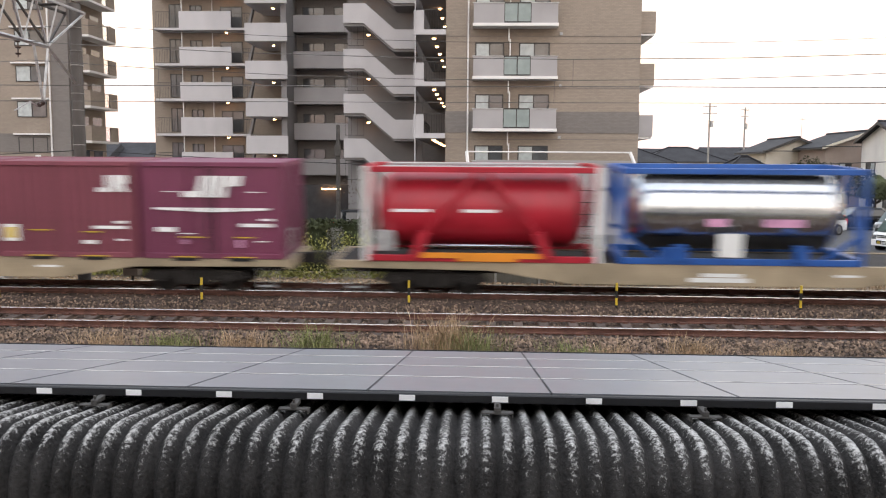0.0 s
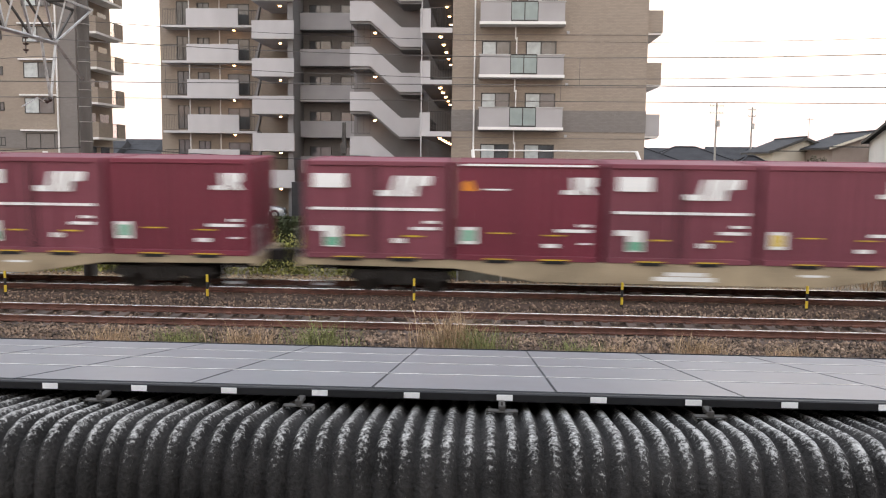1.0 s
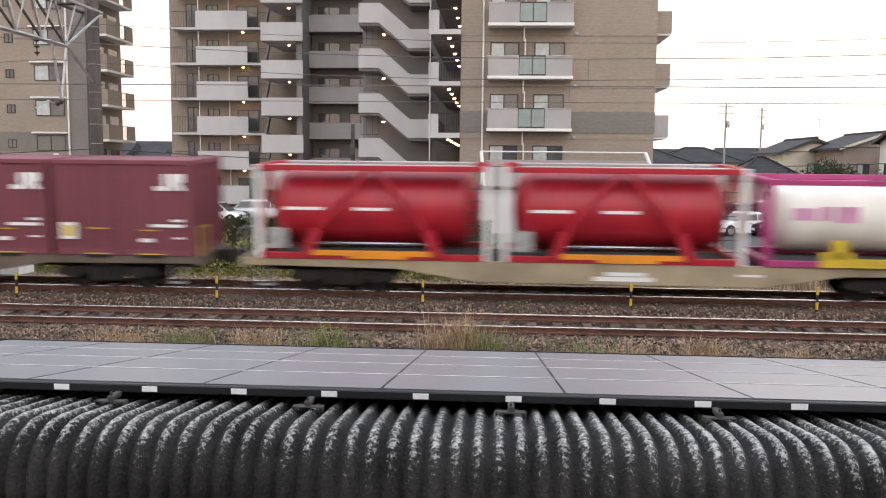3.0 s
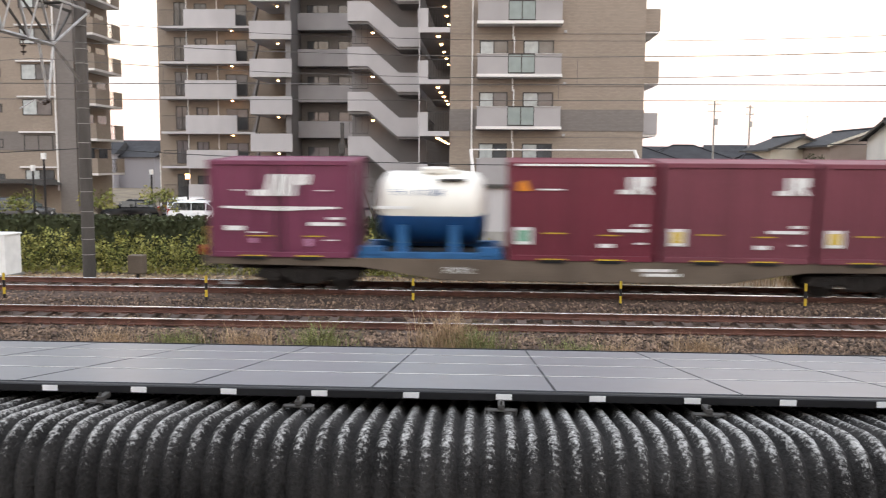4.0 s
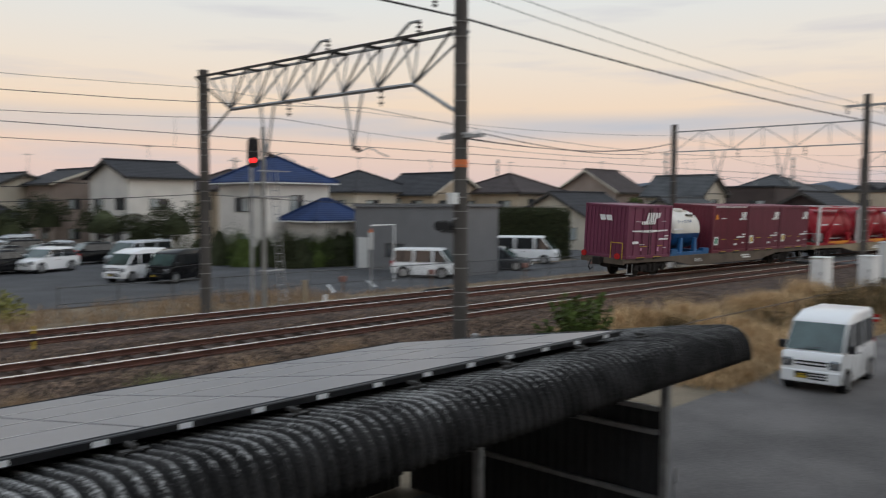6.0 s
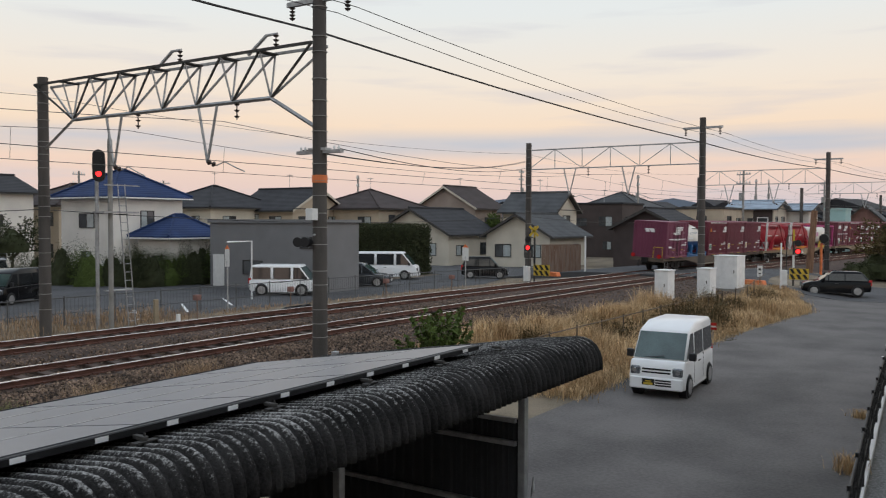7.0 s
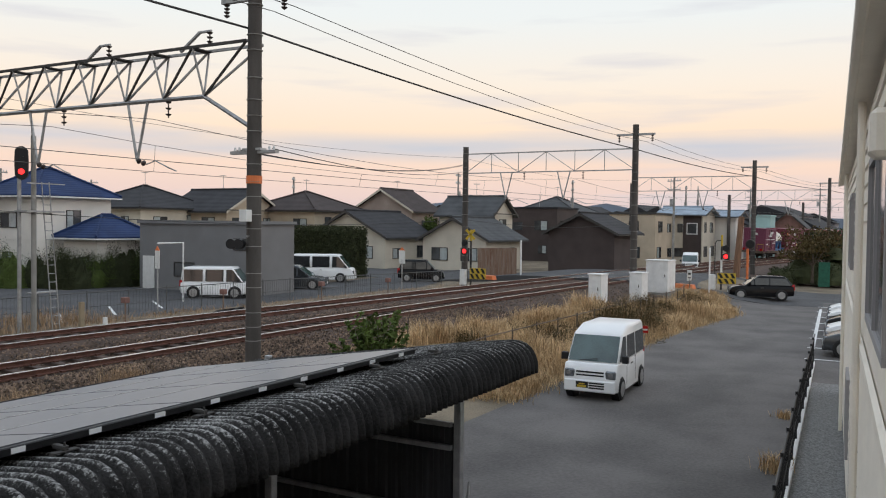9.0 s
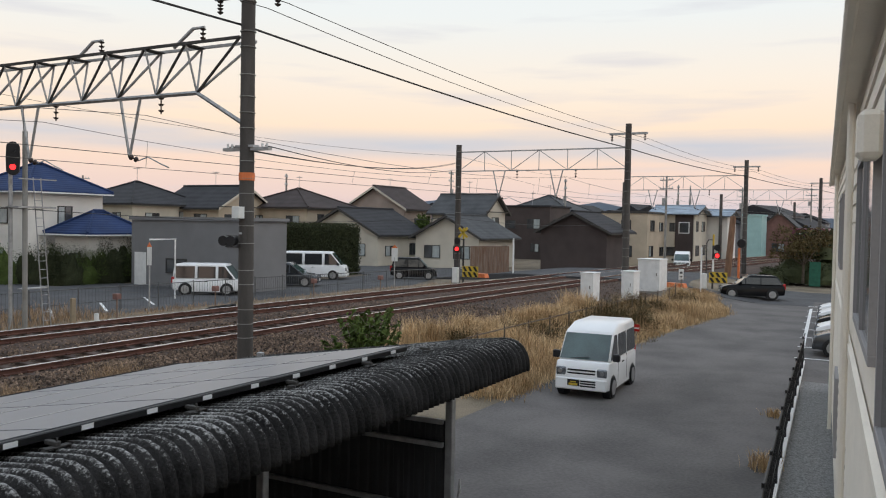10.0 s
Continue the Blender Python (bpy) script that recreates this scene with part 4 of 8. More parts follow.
def ladder_shape(x, y, z0, z1):
    s = Shape().rod((x - 0.17, y, z0), (x - 0.17, y, z1), 0.015, 6).rod((x + 0.17, y, z0), (x + 0.17, y, z1), 0.015, 6)
    n = int((z1 - z0) / 0.3)
    for i in range(n):
        z = z0 + 0.15 + i * 0.3
        s.rod((x - 0.17, y, z), (x + 0.17, y, z), 0.012, 6)
    return s


def words(parent, text, at, size, material, tilt=90):
    cu = bpy.data.curves.new("lettering", "FONT")
    cu.body, cu.size, cu.extrude, cu.align_x = text, size, 0.002, "CENTER"
    cu.materials.append(MAT[material])
    ob = new("lettering", cu)
    ob.parent = parent
    ob.matrix_basis = pose(*at, tilt, 0, 0)
    return ob


def wagon(paint, last=False):
    w = thing("container_wagon", ("brown" if paint == "wagon_brown" else "tan") + " container flat wagon with dark bogies", "wagon", group="wagons of the goods train")
    for y in (-1.2, 1.08):
        out = [(-9.6, 0.78), (-9.6, 0.98), (9.6, 0.98), (9.6, 0.78), (5.6, 0.74), (3.6, 0.42), (-3.6, 0.42), (-5.6, 0.74)]
        part("side_beam", Shape().prism(out, y, y + 0.12, "y"), paint, w, "", 0.012)
    part("deck", Shape().box(-9.6, 9.6, -1.08, 1.08, 0.86, 0.95).box(-9.4, 9.4, -0.25, 0.25, 0.5, 0.86), "bogie", w)
    for x in (-9.75, 9.6):
        part("end_sill", Shape().box(x, x + 0.15, -1.2, 1.2, 0.72, 0.98), paint, w)
    cr = Shape()
    for i in range(10):
        x = -9 + i * 2
        cr.box(x - 0.06, x + 0.06, -1.19, 1.19, 0.7, 0.86)
    part("crossbeam", cr, "bogie", w)
    if paint == "wagon_brown":
        words(w, "突放禁止", (-3.1, -1.206, 0.62), 0.2, "signwhite")
        bars(w, [(1.4, 2.3, 0.72, 0.80), (1.6, 2.5, 0.60, 0.68)], -1.203, "signwhite")
    else:
        bars(w, [(-0.6, 0.9, 0.52, 0.64), (-0.3, 0.7, 0.66, 0.76), (3.0, 3.6, 0.7, 0.76)], -1.203, "signwhite")
    und = Shape().box(-1.4, -0.4, -0.8, 0.8, 0.35, 0.6).rod((0.4, -0.5, 0.5), (2.0, -0.5, 0.5), 0.2, 12)
    part("brake_gear", und, "bogie", w)
    for bx in (-7.1, 7.1):
        for y in (-1, 1):
            o = [(bx - 1.45, 0.42), (bx - 1.3, 0.62), (bx - 0.5, 0.62), (bx - 0.35, 0.72), (bx + 0.35, 0.72), (bx + 0.5, 0.62), (bx + 1.3, 0.62), (bx + 1.45, 0.42), (bx + 1.1, 0.32), (bx + 0.6, 0.42), (bx + 0.4, 0.22), (bx - 0.4, 0.22), (bx - 0.6, 0.42), (bx - 1.1, 0.32)]
            part("bogie_frame", Shape().prism(o, min(y * 0.82, y * 0.98), max(y * 0.82, y * 0.98), "y"), "bogie", w, "", 0.02)
            for dx in (-0.2, 0.2):
                part("spring", Shape().rod((bx + dx, y * 1.0, 0.3), (bx + dx, y * 1.0, 0.62), 0.09, 10), "bogie", w)
            for dx in (-0.875, 0.875):
                part("axle_box", Shape().rod((bx + dx, y * 0.98, 0.43), (bx + dx, y * 1.1, 0.43), 0.13, 10), "bogie", w)
        part("bolster", Shape().box(bx - 0.25, bx + 0.25, -0.85, 0.85, 0.45, 0.82), "bogie", w)
        for dx in (-0.875, 0.875):
            p = Shape()
            for y in (-0.56, 0.56):
                p.lathe([(-0.065, 0.30), (-0.065, 0.43), (-0.03, 0.445), (-0.03, 0.405), (0.065, 0.40), (0.065, 0.30)], 28, pose(bx + dx, y, 0.405, 0, 0, 90 if y < 0 else -90))
            p.rod((bx + dx, -0.8, 0.405), (bx + dx, 0.8, 0.405), 0.07, 10)
            part("wheelset", p, "bogie", w)
    for x in (-1, 1):
        part("coupler", Shape().box(min(x * 9.6, x * 10.2), max(x * 9.6, x * 10.2), -0.13, 0.13, 0.72, 0.98).box(min(x * 10.0, x * 10.2), max(x * 10.0, x * 10.2), -0.2, 0.2, 0.66, 1.02), "bogie", w, "", 0.02)
        st = Shape().rod((x * 9.3, -1.15, 0.72), (x * 9.3, -1.15, 0.25), 0.02, 6).rod((x * 8.9, -1.15, 0.72), (x * 8.9, -1.15, 0.25), 0.02, 6).box(min(x * 8.88, x * 9.32), max(x * 8.88, x * 9.32), -1.2, -1.05, 0.22, 0.26)
        part("step", st, "steel", w, "pale steel footstep")
        h = Shape()
        for y in (-1.1, -0.45):
            h.rod((x * 9.7, y, 0.95), (x * 9.7, y, 1.75), 0.02, 6)
        h.rod((x * 9.7, -1.1, 1.75), (x * 9.7, -0.45, 1.75), 0.02, 6)
        part("handrail", h, "yellow" if last else "steel", w)
    if last:
        for y in (-0.95, 0.95):
            part("tail_disc", Shape().lathe([(-0.02, 0.15), (0.02, 0.15)], 20, pose(-9.86, y, 1.12)), "taillamp", w, "red tail marker disc")
        hs = Shape()
        pts = [(-10.0, 0.4, 0.85), (-10.15, 0.42, 0.55), (-10.05, 0.42, 0.35), (-9.85, 0.4, 0.45)]
        for a, b in zip(pts, pts[1:]):
            hs.rod(a, b, 0.03, 8)
        part("brake_hose", hs, "cable", w)
    return w


LOADS = [("wagon_tan", [("red", -6.05), ("blue", 0.65)]),
         ("wagon_tan", [("A", -7.94), ("S", -3.97), ("A", 0.0), ("F", 3.97), ("P", 7.94)]),
         ("wagon_tan", [("A", -7.94), ("S", -3.97), ("A", 0.0), ("A", 3.97), ("B", 7.94)]),
         ("wagon_tan", [("red", -6.47), ("red", 0.1), ("magenta", 6.85)]),
         ("wagon_brown", [("P", -7.94), ("latex", -3.97), ("S", 0.0), ("F", 3.97), ("F", 7.94)])]
TRAIN = []
# where the wagons stand ahead of the last one, and the scale of the stock
AHEAD, STOCK = [84.6, 63.45, 42.3, 21.15, 0.0], 1.03


def build_train():
    proto = {}
    for k, (paint, load) in enumerate(LOADS):
        off = AHEAD[k]
        last = k == 4
        key = (paint, last)
        wg = wagon(paint, last) if key not in proto else copy_thing(proto[key], Matrix.Identity(4))
        proto.setdefault(key, wg)
        wg.scale = (STOCK, STOCK, 1.0)
        TRAIN.append((wg, off, 0.0))
        for style, dx in load:
            if style not in proto:
                proto[style] = box_container(style) if len(style) == 1 else tank_container(style)
                ob = proto[style]
            else:
                ob = copy_thing(proto[style], Matrix.Identity(4))
            ob.scale = (STOCK, STOCK, STOCK)
            TRAIN.append((ob, off + dx, FLOOR))


# place of the middle of the last wagon along the line
RUN = [(0.0, -78.0), (0.5, -67.85), (1.0, -57.9), (1.5, -47.5), (2.0, -37.3), (2.5, -27.4), (4.0, 3.05), (4.5, 13.4), (5.0, 23.7), (5.5, 34.4), (6.0, 45.3), (6.75, 61.6), (7.5, 78.0), (8.25, 94.4), (9.0, 110.8), (10.0, 132.6)]


def run_train():
    for ob, off, h in TRAIN:
        rows = []
        for t, s in RUN:
            x = s + off
            m = pose(x, line_far(x), RAIL_Z + 0.031, CANT, 0, slope_of(line_far, x)) @ pose(0, 0, h)
            rows.append((t, m))
        walk(ob, rows)


# ---- apartment blocks ----
def window_unit(parent, x0, x1, y, z0, z1, pale=True, face="y"):
    """Aluminium window: frame, two panes; face y looks to -y, face x looks to -x (y then gives the x of the wall)."""
    def bx(a, b, d0, d1, c, d):
        s = Shape()
        return s.box(a, b, y + d0, y + d1, c, d) if face == "y" else s.box(y + d0, y + d1, a, b, c, d)
    w = part("window", bx(x0, x1, -0.05, 0.0, z1 - 0.06, z1), "frame_dark", parent)
    f = Shape()
    for a, b, c, d in ((x0, x1, z0, z0 + 0.06), (x0, x0 + 0.06, z0 + 0.06, z1 - 0.06), (x1 - 0.06, x1, z0 + 0.06, z1 - 0.06), ((x0 + x1) / 2 - 0.03, (x0 + x1) / 2 + 0.03, z0 + 0.06, z1 - 0.06)):
        f.add(bx(a, b, -0.05, 0.0, c, d).v, bx(a, b, -0.05, 0.0, c, d).f)
    part("frame", f, "frame_dark", w)
    m = (x0 + x1) / 2
    part("pane", bx(x0 + 0.05, m - 0.02, -0.02, -0.008, z0 + 0.05, z1 - 0.05), "curtain" if pale else "glass", w)
    part("pane", bx(m + 0.02, x1 - 0.05, -0.02, -0.008, z0 + 0.05, z1 - 0.05), "glass", w)
    return w


def railing(x0, x1, y, z0, z1, step=0.13, along="x"):
    s = Shape()
    def rod(a, b, r):
        s.rod(a, b, r, 4)
    P = (lambda u, z: (u, y, z)) if along == "x" else (lambda u, z: (y, u, z))
    rod(P(x0, z1), P(x1, z1), 0.03)
    rod(P(x0, z0), P(x1, z0), 0.02)
    n = max(2, int((x1 - x0) / step))
    for i in range(n + 1):
        u = x0 + (x1 - x0) * i / n
        rod(P(u, z0), P(u, z1), 0.011)
    return s


def lamp_bowl(parent, x, y, z):
    l = part("lamp_fitting", Shape().lathe([(0, 0.13), (0.03, 0.13), (0.05, 0.11)], 14, pose(x, y, z, 0, 90, 0)), "white", parent)
    part("lamp_bowl", Shape().lathe([(0.045, 0.115), (0.10, 0.10), (0.14, 0.05)], 14, pose(x, y, z, 0, 90, 0)), "lamp", l, "glowing warm lamp bowl")


def build_right_block():
    b = thing("apartment_block", "tall taupe tiled apartment block with balconies and lit stairs", "apartment block")
    X0, X1, Y0, Y1, TOP = -1.5, 9.35, 48.0, 66.0, 27.0
    part("wall", Shape().box(X0, X1, Y0, Y1, 0.4, TOP), "tile_brown", b, "taupe tiled wall")
    part("band", Shape().box(X0 - 0.03, X1 + 0.03, Y0 - 0.03, Y0 - 0.004, 6.45, 7.65), "tile_grey", b, "darker grey tile band")
    for k in range(-1, 7):
        z = 6.5 + 2.86 * k
        fl = part("balcony", Shape().box(0.0, 4.7, 46.95, Y0 - 0.035, z, z + 0.16), "slab", b, "pale concrete balcony slab")
        part("parapet", Shape().prism([(0.05, 47.0), (1.72, 47.0), (1.72, 47.12), (0.17, 47.12), (0.17, Y0 - 0.035), (0.05, Y0 - 0.035)], z + 0.16, z + 1.22, "z"), "parapet_mid", fl)
        part("parapet", Shape().prism([(3.2, 47.0), (4.65, 47.0), (4.65, Y0 - 0.035), (4.53, Y0 - 0.035), (4.53, 47.12), (3.2, 47.12)], z + 0.16, z + 1.22, "z"), "parapet_mid", fl)
        part("coping", Shape().box(0.0, 1.74, 46.97, 47.15, z + 1.22, z + 1.26), "steel", fl)
        part("coping", Shape().box(3.18, 4.7, 46.97, 47.15, z + 1.22, z + 1.26), "steel", fl)
        for gx in (1.76, 2.49):
            part("glass_panel", Shape().box(gx, gx + 0.675, 47.03, 47.05, z + 0.25, z + 1.2), "frost", fl, "frosted balcony panel")
        part("panel_frame", Shape().box(1.72, 3.2, 47.02, 47.07, z + 1.2, z + 1.27).box(1.72, 3.2, 47.02, 47.07, z + 0.18, z + 0.25).box(1.72, 1.76, 47.02, 47.07, z + 0.25, z + 1.2).box(2.44, 2.49, 47.02, 47.07, z + 0.25, z + 1.2).box(3.16, 3.2, 47.02, 47.07, z + 0.25, z + 1.2), "frame_dark", fl)
        window_unit(b, 0.15, 1.75, Y0 - 0.005, z + 0.3, z + 2.1)
        window_unit(b, 2.6, 4.3, Y0 - 0.005, z + 0.3, z + 2.1)
        part("drainpipe", Shape().rod((2.0, 47.4, z - 0.75), (2.0, 47.4, z + 0.0), 0.04, 6), "slab", b)
        part("divider", Shape().box(2.05, 2.1, 47.2, Y0 - 0.04, z + 0.16, z + 2.2), "slab", b)
        part("floor_joint", Shape().box(X0 - 0.01, X1 + 0.01, Y0 - 0.018, Y0 - 0.004, z - 0.42, z - 0.39), "tile_grey", b)
        part("vent", Shape().box(4.85, 5.0, Y0 - 0.1, Y0 - 0.004, z - 0.35, z - 0.2), "steel", b)
        part("side_balcony", Shape().box(X1 + 0.002, X1 + 0.85, 48.3, 58, z - 0.2, z + 1.0), "parapet_mid" if k == 0 else "tile_brown", b)
        part("side_slab", Shape().box(X1 + 0.002, X1 + 0.8, 48.35, 58, z - 0.32, z - 0.202), "slab", b)
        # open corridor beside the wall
        # soffit shade is put into the slab's dim grey; the edge stays pale
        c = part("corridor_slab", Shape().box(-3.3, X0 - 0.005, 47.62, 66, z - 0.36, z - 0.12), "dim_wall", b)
        part("slab_edge", Shape().box(-3.3, X0 - 0.005, 47.54, 47.617, z - 0.38, z - 0.1), "parapet", c, "pale slab edge")
        part("corridor_railing", railing(-2.7, X0 - 0.06, 47.7, z - 0.1, z + 1.0), "frame_dark", c)["kind"] = "stuff"
        part("corridor_panel", Shape().box(-3.3, -2.72, 47.6, 47.72, z - 0.12, z + 0.95), "parapet", c)
        part("corridor_side", railing(49, 62, -3.25, z - 0.1, z + 1.0, 0.4, "y"), "frame_dark", c)
        for y in (48.6, 51.8, 55.2, 58.6, 62.0):
            lamp_bowl(b, -2.2, y, z + 2.48)
    part("drainpipe", Shape().rod((-0.25, Y0 - 0.09, 0.5), (-0.25, Y0 - 0.09, TOP), 0.05, 8), "slab", b)
    part("drainpipe", Shape().rod((-3.2, 47.55, 0.5), (-3.2, 47.55, TOP), 0.035, 8), "parapet", b)
    # stair tower
    for k in range(-1, 6):
        z = 10.72 - 2.83 * 2 + 2.83 * (k + 1) - 0.0
        st = part("stair_flight", Shape().prism([(-8.3, z), (-7.0, z), (-5.1, z - 1.6), (-3.75, z - 1.6), (-3.75, z - 0.4), (-5.0, z - 0.4), (-6.9, z + 1.22), (-8.3, z + 1.22)], 54.0, 54.14, "y"), "parapet", b, "pale stair parapet")
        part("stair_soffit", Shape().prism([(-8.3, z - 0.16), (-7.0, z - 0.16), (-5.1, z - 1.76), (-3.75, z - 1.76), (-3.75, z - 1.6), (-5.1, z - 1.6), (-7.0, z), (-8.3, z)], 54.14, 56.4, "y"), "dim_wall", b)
        part("railing", railing(-8.2, -7.0, 54.05, z - 1.4, z - 0.2, 0.35), "frame_dark", b)["kind"] = "stuff"
        lamp_bowl(b, -6.9, 55.6, z + 2.4)
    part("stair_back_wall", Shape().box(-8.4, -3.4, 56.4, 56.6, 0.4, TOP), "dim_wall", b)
    part("corridor_end", Shape().box(-8.3, -1.5, 66.02, 66.3, 0.4, TOP), "tile_grey", b)
    # near-black wall in place of the shaded opening at ground level
    part("undercroft", Shape().box(-14.0, -8.5, 62.0, 62.2, 0.4, 3.1), "shadetone", b, "near-black sheet standing in for the shaded parking undercroft")
    part("undercroft_lamp", Shape().box(-11.2, -9.8, 61.6, 61.75, 2.75, 2.85), "lamp", b, "lit strip lamp")
    # recessed middle and left wing
    part("middle_wall", Shape().box(-14.6, -8.3, 67.2, 67.4, 0.4, TOP), "tile_grey", b)
    part("wing_wall", Shape().box(-26.3, -14.6, 68.4, 78, 0.4, TOP), "tile_brown", b)
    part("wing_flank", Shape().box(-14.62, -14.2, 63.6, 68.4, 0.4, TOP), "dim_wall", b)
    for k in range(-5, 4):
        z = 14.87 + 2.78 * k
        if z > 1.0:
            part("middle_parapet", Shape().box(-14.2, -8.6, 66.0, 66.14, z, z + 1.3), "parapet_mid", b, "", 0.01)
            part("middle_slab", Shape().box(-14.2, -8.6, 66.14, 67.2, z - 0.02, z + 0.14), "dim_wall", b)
            for x0 in (-13.7, -11.2):
                window_unit(b, x0, x0 + 1.75, 67.19, z + 0.8, z + 2.1, False)
        z = 13.73 + 2.78 * k
        if z > 1.0:
            part("box_parapet", Shape().box(-17.2, -14.0, 63.0, 63.16, z, z + 1.35).box(-17.2, -17.06, 63.16, 66.8, z, z + 1.35), "parapet", b, "", 0.012)
            part("box_slab", Shape().box(-17.06, -14.22, 63.16, 68.3, z, z + 0.16), "parapet", b)
            lamp_bowl(b, -15.4, 64.5, z - 0.05)
        z = 15.35 + 2.78 * k
        if z > 0.6:
            part("wing_slab", Shape().box(-25.6, -17.9, 66.9, 68.4, z - 0.18, z), "parapet", b)
            part("wing_parapet", Shape().box(-23.6, -19.4, 66.95, 67.07, z, z + 1.3), "parapet", b, "", 0.01)
            part("wing_railing", railing(-25.5, -23.65, 67.0, z + 0.05, z + 1.25), "frame_dark", b)["kind"] = "stuff"
            part("wing_railing", railing(-19.35, -17.9, 67.0, z + 0.05, z + 1.15), "frame_dark", b)["kind"] = "stuff"
            part("partition", Shape().prism([(-18.0, z), (-17.75, z), (-17.45, z + 1.4), (-17.55, z + 1.4)], 66.4, 66.9, "y"), "dim_wall", b)
            window_unit(b, -24.9, -23.9, 68.39, z + 0.2, z + 2.1, False)
            window_unit(b, -23.2, -22.2, 68.39, z + 0.9, z + 2.0, False)
            window_unit(b, -20.7, -18.9, 68.39, z + 0.2, z + 1.9, False)
            lamp_bowl(b, -20.0, 67.8, z + 2.58)
            part("drainpipe", Shape().rod((-21.3, 68.2, z + 0.02), (-21.3, 68.2, z + 2.6), 0.05, 6), "slab", b)
            part("drainpipe", Shape().rod((-23.5, 67.3, z + 0.02), (-23.5, 67.3, z + 2.6), 0.04, 6), "slab", b)
    return b


def build_left_block():
    b = thing("apartment_block", "taupe tiled apartment block with side balconies", "apartment block", (-0.5, 0, 0))
    part("wall", Shape().box(-62, -31.6, 66, 72.0, 0.4, 27), "tile_brown", b)
    part("corner_pier", Shape().box(-33.0, -31.58, 65.7, 66.3, 0.4, 27), "tile_grey", b)
    part("band", Shape().box(-62, -33.0, 65.96, 65.99, 5.4, 6.9), "tile_grey", b)
    part("canopy", Shape().prism([(-50, 3.1), (-33.5, 3.1), (-32.8, 2.7), (-33.5, 2.85), (-50, 2.85)], 62.0, 65.9, "y"), "darksteel", b)
    for k in range(-3, 5):
        z = 11.0 + 2.8 * k
        if z > 0.5:
            for x0 in (-36.0, -44.0, -52.0):
                window_unit(b, x0, x0 + 2.4, 65.99, z, z + 1.25)
                part("sill_hood", Shape().box(x0 - 0.3, x0 + 2.7, 65.7, 65.985, z + 1.4, z + 1.52), "slab", b)
            window_unit(b, -38.4, -37.7, 65.99, z + 0.2, z + 0.9, False)
        z = 12.0 + 2.8 * k
        if z > 1:
            part("side_slab", Shape().box(-31.56, -30.3, 66.6, 71.6, z - 0.18, z), "slab", b)
            part("side_parapet", Shape().box(-30.45, -30.3, 66.6, 69.2, z, z + 1.2), "tile_brown", b)
            part("side_parapet", Shape().box(-30.45, -30.3, 70.2, 71.6, z, z + 1.2), "tile_brown", b)
            part("side_parapet", Shape().box(-31.56, -30.452, 66.6, 66.72, z, z + 1.2), "tile_brown", b)
            part("side_railing", railing(69.2, 70.2, -30.37, z, z + 1.15, 0.12, "y"), "frame_dark", b)["kind"] = "stuff"
            for y0 in (67.2, 69.6):
                part("side_window", Shape().box(-31.595, -31.57, y0, y0 + 1.6, z + 0.1, z + 2.0), "glass", b)
        part("drainpipe", Shape().rod((-33.1, 65.6, z - 1.4), (-33.1, 65.6, z + 1.4), 0.07, 6), "slab", b)
    return b


def build_garage():
    g = thing("low_garage", "low white walled bicycle garage with a pipe rail", "garage")
    part("wall", Shape().box(-0.3, 8.9, 41.0, 46.3, 0.4, 3.42), "parapet", g)
    part("roof_edge", Shape().box(-0.45, 9.05, 40.85, 46.5, 3.42, 3.55), "darksteel", g)
    part("upper_wall", Shape().prism([(-0.1, 3.55), (8.7, 3.55), (8.2, 4.9), (0.3, 4.9)], 43.2, 43.35, "y"), "parapet_mid", g)
    s = Shape().rod((0.0, 42.0, 3.6), (-0.2, 42.8, 5.3), 0.09, 6).rod((8.6, 42.0, 3.6), (8.0, 42.8, 5.3), 0.09, 6).rod((-0.2, 42.8, 5.3), (8.0, 42.8, 5.3), 0.035, 6)
    part("pipe_rail", s, "slab", g, "pale pipe rail")
    part("plinth", Shape().box(-0.35, 8.95, 40.95, 40.995, 0.4, 1.3), "concrete", g)


